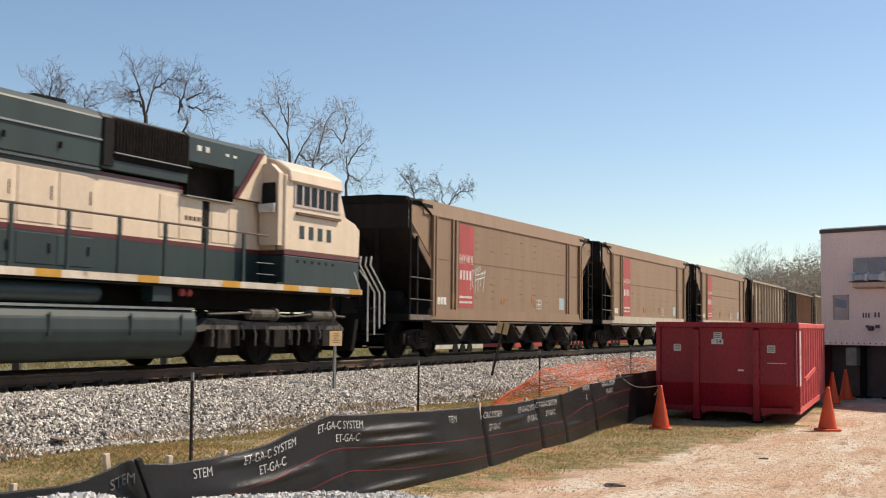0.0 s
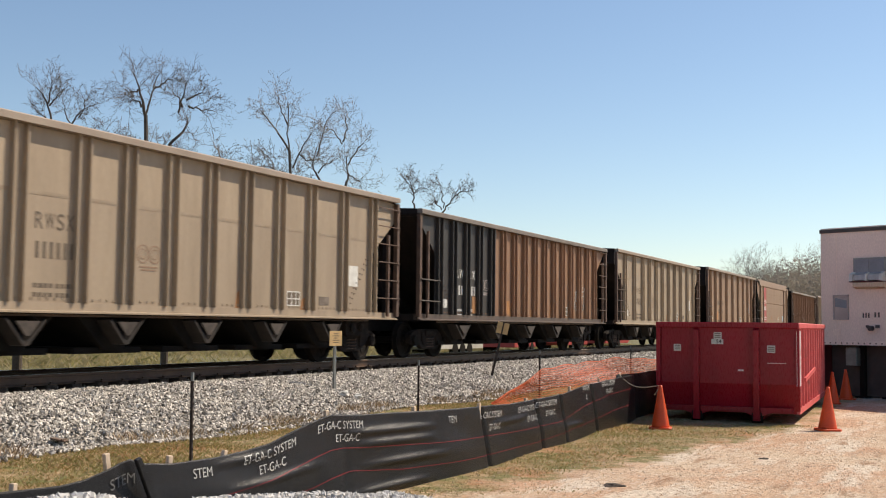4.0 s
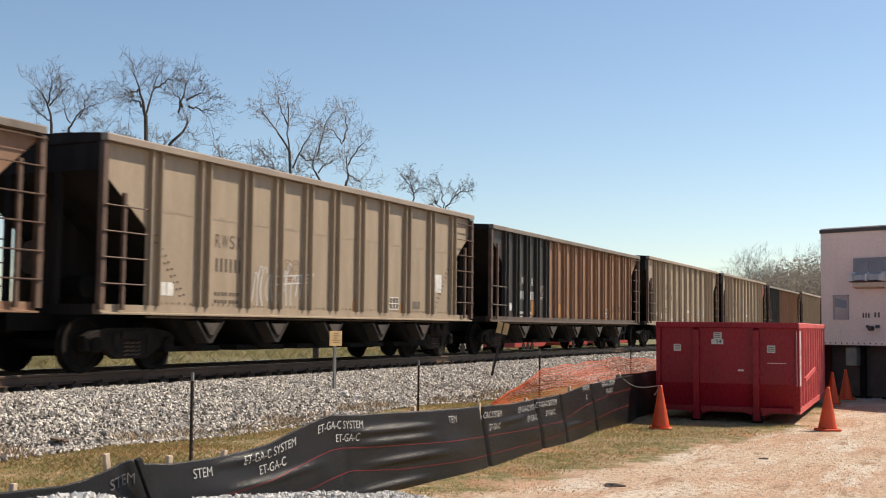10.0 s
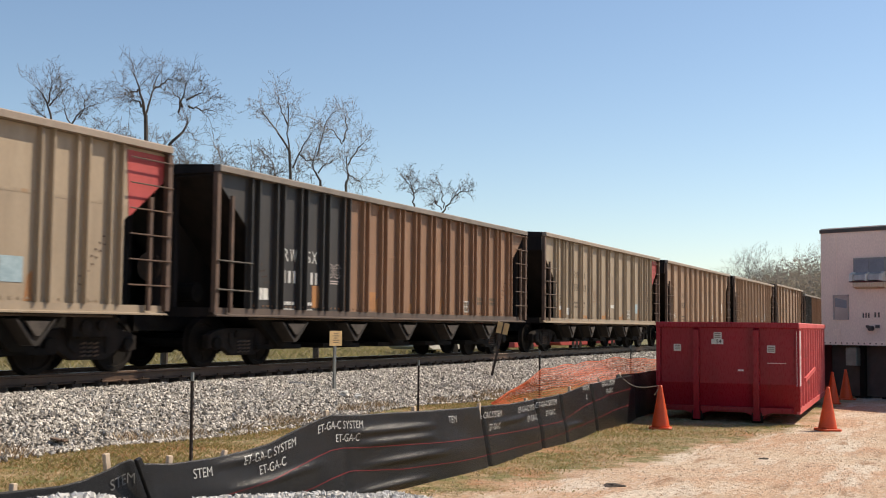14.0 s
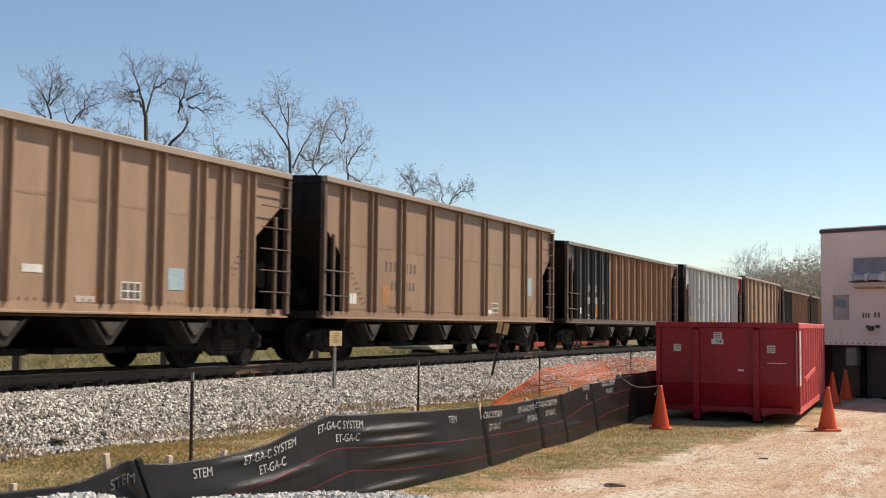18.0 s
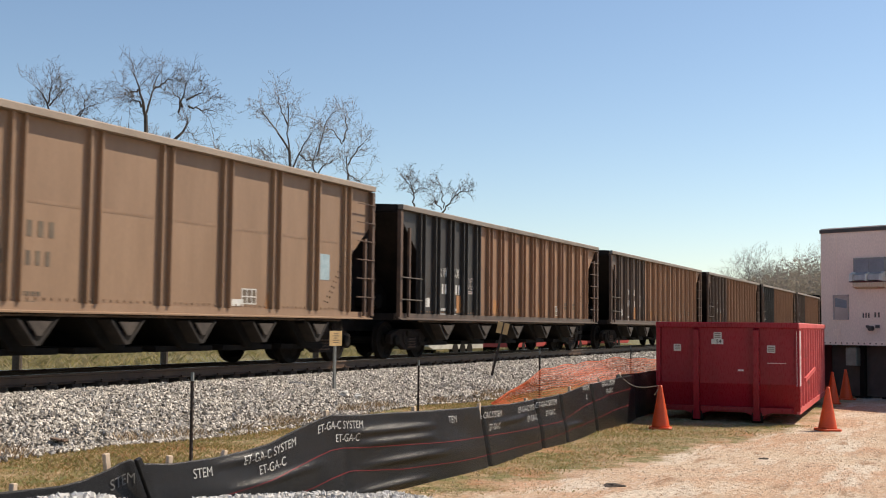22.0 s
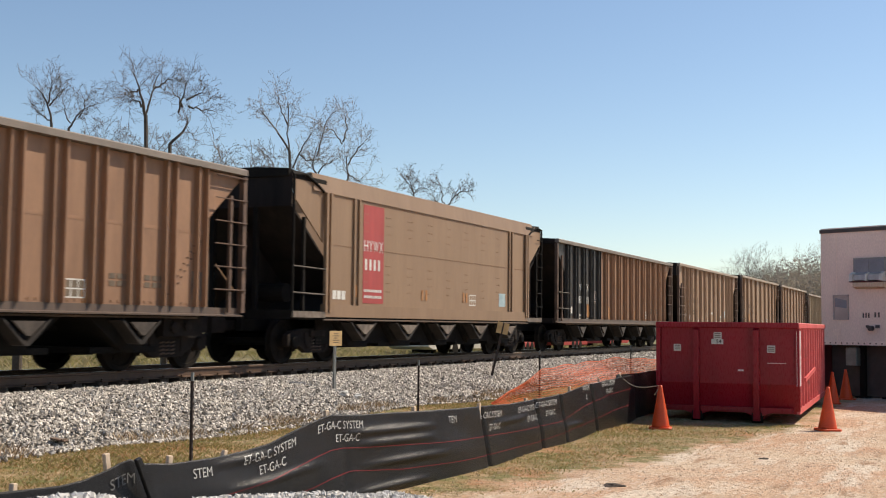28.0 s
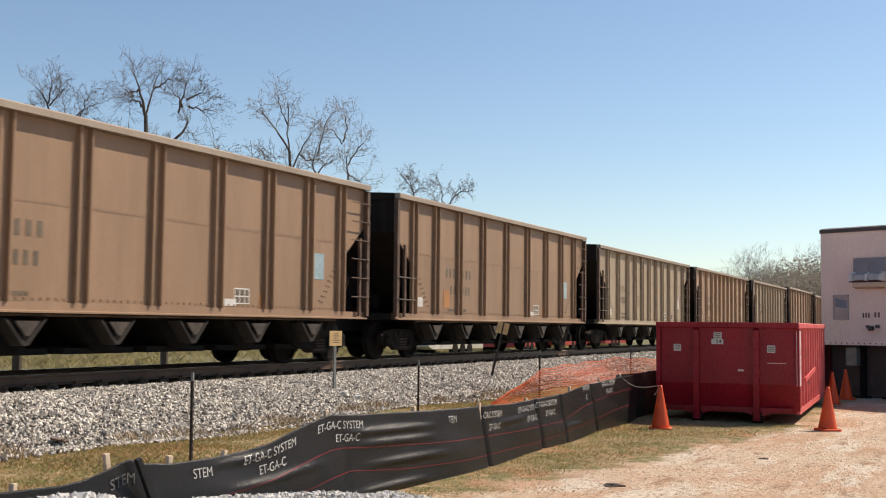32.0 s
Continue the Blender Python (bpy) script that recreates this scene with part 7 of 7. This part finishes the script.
def plant(name, skin, bearing, dist, rz, top, label, group, z=0.35):
    """A tree at a bearing (degrees from +y towards +x) and distance, its top at a height."""
    a = radians(bearing)
    t = tagged(new(name), label, "tree", group=group)
    t.matrix_basis = pose(dist * math.sin(a), dist * math.cos(a), z, 0, 0, rz - bearing) @ Matrix.Scale(top - z, 4)
    put("trunk", skin[0], t)
    put("crown", skin[1], t)
    return t


def tree_row():
    stand(44.8, 62, 1, 0.075, "bark", ((0.0, 12.6, -0.4, 14.0, -1.2, 14.8), (-0.2, 13.6, -0.1, 14.3, -0.1, 15.2), (-0.1, 13.5, 0.3, 14.1, 0.8, 14.7), (0.0, 12.7, -0.5, 13.0, -1.2, 13.3)), drop=0.6)
    stand(45.6, 64, 2, 0.07, "bark", ((0.0, 12.7, 0.6, 13.6, 1.5, 14.4), (0.5, 13.3, 0.8, 14.0, 0.5, 14.7), (0.1, 13.0, -0.2, 13.6, -0.2, 14.2)), drop=0.6)
    stand(49.3, 58, 3, 0.10, "bark", ((-0.1, 12.3, -0.5, 13.7, -1.1, 14.9), (-0.1, 12.3, 0.3, 13.9, 0.6, 15.4), (0.3, 13.7, 0.9, 14.2, 1.6, 14.6), (-0.3, 12.7, -0.7, 13.0, -1.3, 12.5), (-0.5, 13.6, -0.9, 13.5, -1.4, 13.8)))
    stand(50.4, 60, 4, 0.10, "bark", ((0.0, 11.2, 0.9, 12.4, 0.4, 12.9), (0.4, 12.9, 0.7, 14.1, 1.2, 15.0), (0.8, 13.6, 1.4, 13.9, 2.1, 14.2), (0.9, 13.3, 1.7, 13.1, 2.6, 13.2), (0.6, 13.2, 0.3, 13.8, -0.1, 14.1)))
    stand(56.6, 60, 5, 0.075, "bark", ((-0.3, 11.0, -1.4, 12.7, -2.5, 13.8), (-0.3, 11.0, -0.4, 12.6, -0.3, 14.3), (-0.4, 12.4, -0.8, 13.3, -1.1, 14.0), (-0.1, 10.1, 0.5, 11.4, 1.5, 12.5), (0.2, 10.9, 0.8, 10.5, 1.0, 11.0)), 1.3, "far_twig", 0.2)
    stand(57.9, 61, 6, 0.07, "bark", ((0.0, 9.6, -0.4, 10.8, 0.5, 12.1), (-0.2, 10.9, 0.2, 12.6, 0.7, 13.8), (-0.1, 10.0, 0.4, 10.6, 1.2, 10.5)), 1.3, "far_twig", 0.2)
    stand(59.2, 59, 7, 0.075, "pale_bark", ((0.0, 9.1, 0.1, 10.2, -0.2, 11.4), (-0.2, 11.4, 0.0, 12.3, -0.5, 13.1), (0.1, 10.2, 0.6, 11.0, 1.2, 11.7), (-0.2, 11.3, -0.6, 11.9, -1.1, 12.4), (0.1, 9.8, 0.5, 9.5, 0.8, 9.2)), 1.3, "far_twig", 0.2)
    stand(62.7, 60, 8, 0.05, "bark", ((0.0, 8.4, -0.1, 9.2, -0.3, 10.1), (-0.1, 8.9, 0.2, 9.2, 0.5, 9.2), (-0.1, 9.2, -0.4, 9.6, -0.6, 9.8)), 0.85)
    stand(64.1, 60, 9, 0.055, "bark", ((0.0, 7.9, 0.6, 8.8, 1.4, 10.1), (0.1, 8.2, 0.0, 9.1, -0.2, 9.8), (0.7, 8.9, 1.2, 9.1, 1.8, 9.1), (0.0, 8.1, -0.3, 8.5, -0.5, 8.6)), 0.9)
    # bearing, distance, height of the top, seed, fork height, crown depth, spread, lean, limbs, stem, bark
    for b, dist, top, seed, fork, crown, spread, lean, limbs, stem, wood in (
            (47.3, 66, 12.6, 8, 0.74, 0.26, 1.3, 0.04, 2, 0.008, "bark"), (50.6, 66, 12.8, 5, 0.70, 0.30, 1.25, 0.0, 3, 0.008, "bark"),
            (53.6, 66, 12.4, 9, 0.74, 0.28, 1.2, 0.0, 2, 0.008, "bark"), (54.8, 66, 12.9, 17, 0.72, 0.30, 1.2, -0.02, 3, 0.008, "pale_bark"), (49.0, 64, 12.9, 21, 0.74, 0.26, 1.2, 0.0, 3, 0.007, "bark"), (51.6, 65, 12.4, 31, 0.74, 0.26, 1.2, 0.02, 3, 0.007, "bark"), (45.9, 66, 13.2, 33, 0.76, 0.24, 1.2, 0.0, 3, 0.007, "bark"), (55.9, 66, 12.3, 37, 0.70, 0.30, 1.2, 0.0, 3, 0.007, "pale_bark"), (66.4, 66, 7.6, 3, 0.76, 0.26, 1.0, 0.0, 2, 0.008, "bark")):
        w, thin = bare_tree(seed, fork, crown, spread, lean, limbs, stem)
        skin = (soup("trunk", *w, wood), soup("crown", *thin, "twig"))
        plant("bare_tree", skin, b, dist, 0, top, "tall bare grey tree with fine twigs, early spring", "bare trees behind the track")
    # far wood, a band of bare crowns with haze put into their colour
    skins = []
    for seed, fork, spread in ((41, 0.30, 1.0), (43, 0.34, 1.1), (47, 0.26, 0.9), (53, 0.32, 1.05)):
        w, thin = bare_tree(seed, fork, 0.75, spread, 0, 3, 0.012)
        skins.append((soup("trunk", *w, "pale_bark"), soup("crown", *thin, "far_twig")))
    r = random.Random(5)
    for i in range(58):
        b = r.uniform(78.3, 85.5) if i < 46 else r.uniform(74.5, 78.3)
        dist = r.uniform(135, 190)
        h = np.interp(b, [74.5, 77, 78.3, 79.2, 80.0, 81.2, 82, 85.5], [9.6, 10.2, 11.0, 12.2, 14.2, 12.6, 13.6, 14]) * r.uniform(0.8, 1.04) * dist / 160
        plant("wood_tree", skins[i % 4], b, dist, r.uniform(0, 360), h, "distant bare tree at the edge of a wood", "trees of the far wood", 0.3)


tree_row()


def wood_undergrowth():
    """Brushwood and budding scrub between the far trees: many small leaf-like flakes."""
    n = 170000
    b = np.radians(rng.uniform(75, 88, n))
    d = rng.uniform(130, 195, n)
    x, y = d * np.sin(b), d * np.cos(b)
    env = np.interp(np.degrees(b), [75, 77.6, 78.1, 79.5, 80.5, 82, 89], [2.5, 3, 8.0, 9.5, 11.0, 12, 12]) * d / 165
    lump = 0.75 + 0.25 * np.sin(np.degrees(b) * 3.1 + d * 0.11) * np.sin(d * 0.21)
    z = 0.3 + env * lump * rng.random(n) ** 0.8
    s = rng.uniform(0.05, 0.14, n)
    v = np.stack([x, y, z], -1)[:, None] + rng.normal(0, 1, (n, 3, 3)) * s[:, None, None]
    f = np.arange(3 * n).reshape(n, 3)
    # pale flake tones with the same distance haze put in
    m = stones_material("bare_scrub", [(0.21, 0.18, 0.15), (0.29, 0.25, 0.21), (0.24, 0.22, 0.165), (0.34, 0.295, 0.25)], 0.5)
    tagged(new("wood_scrub", soup("wood_scrub", v.reshape(-1, 3).tolist(), f.tolist(), m)), "brown budding scrub of a distant wood", "scrub", kind="stuff")


wood_undergrowth()


# ---- seen under the train ----
def behind_track():
    bm = B()
    for i in range(30):
        x = -40 + i * 9.0
        box(bm, x, x + 9.0, 62 + 0.02 * i, 68, 0.33, 0.38)
    rd = part("service_road", bm, "concrete", None)
    tagged(rd, "pale concrete road beyond the field", "road", kind="structure")
    for x, y, h in ((18.6, 19.5, 1.55), (31.5, 19.8, 1.5), (24.8, 20.5, 1.3)):
        p = tagged(new("wooden_post"), "short dark wooden post in the grass", "post")
        p.location = (x, y, 0.2)
        bm = B()
        lathe(bm, [(0.11, 0), (0.105, h - 0.03), (0.06, h)], 10)
        part("shaft", bm, "bark", p)

    def low_loader(x, y, paint, rz, say):
        c = tagged(new("low_trailer"), say, "trailer", group="low trailers parked beyond the track")
        c.matrix_basis = pose(x, y, 0.33, 0, 0, rz)
        bm = B()
        prism(bm, [(-2.6, 0.30), (2.2, 0.30), (2.6, 0.42), (2.6, 0.55), (-2.6, 0.55)], -1.0, 1.0)
        part("bed", bm, paint, c, bevel=0.02)
        bm = B()
        prism(bm, [(-1.4, 0.55), (1.3, 0.55), (1.1, 0.95), (0.6, 1.25), (-0.9, 1.25), (-1.3, 0.95)], -0.8, 0.8)
        part("machine_body", bm, paint, c, bevel=0.04)
        bm = B()
        prism(bm, [(-0.8, 0.97), (0.55, 0.97), (0.4, 1.2), (-0.7, 1.2)], -0.81, 0.81)
        part("machine_window", bm, "glass", c)
        for s in (-1, 1):
            bm = B()
            box(bm, -2.55, 2.2, s * 0.99, s * 1.0, 0.62, 0.66)
            part("side_rail", bm, paint, c)
            for xx in (-1.2, -0.5, 0.2):
                bm = B()
                lathe(bm, [(0.12, -0.1), (0.27, -0.09), (0.29, 0), (0.27, 0.09), (0.12, 0.1)], 16, "y", (xx, s * 0.92, 0.29))
                part("wheel", bm, "under", c)

    low_loader(52.5, 21.5, "red_paint", 4, "low red trailer loaded with a red machine")
    low_loader(60.5, 22.0, "red_paint", 182, "low red trailer loaded with a red machine")
    low_loader(70.5, 22.5, "red_paint", 0, "low red trailer loaded with a red machine")
    low_loader(44.6, 21.8, "white", 178, "low white trailer loaded with a white machine")
    # low pale wall with pillars
    w = tagged(new("low_wall"), "low pale wall with pillars beyond the track", "wall")
    bm = B()
    box(bm, 50, 64, 26.0, 26.25, 0.3, 0.75)
    part("wall_base", bm, "concrete", w)
    for i in range(12):
        bm = B()
        box(bm, 50.1 + i * 1.2, 50.35 + i * 1.2, 25.97, 26.28, 0.75, 1.15)
        part("pillar", bm, "white", w)


behind_track()


# ---- what moves ----
SPEED, SLOWING = 15.523, 0.0197


def travelled(t):
    return SPEED * t - SLOWING * t * t / 2


def motions():
    for car, s0 in TRAIN:
        rows = []
        for i in range(33):
            x = s0 - travelled(i)
            y, h = centre(x)
            rows.append((float(i), pose(x, y, RAIL, 0, 0, math.degrees(h))))
        walk(car, rows)
    # wheelsets turn as the train rolls to the left; those at the same place on alike bogies share their keys
    first = {}
    for car, _ in TRAIN:
        for w in car.children_recursive:
            if not w.name.startswith("wheelset"):
                continue
            x, r = round(w.matrix_basis.translation.x, 2), round(w.matrix_basis.translation.z, 3)
            if (x, r) not in first:
                rows = []
                for i in range(32 * FPS + 1):
                    t = i / FPS
                    rows.append((t, pose(x, 0, r, 0, 0, 0) @ Matrix.Rotation(-travelled(t) / r, 4, "Y")))
                walk(w, rows)
                first[x, r] = w
            else:
                w.rotation_mode = "QUATERNION"
                keys = w.animation_data_create()
                keys.action = first[x, r].animation_data.action
                keys.action_slot = first[x, r].animation_data.action_slot


motions()
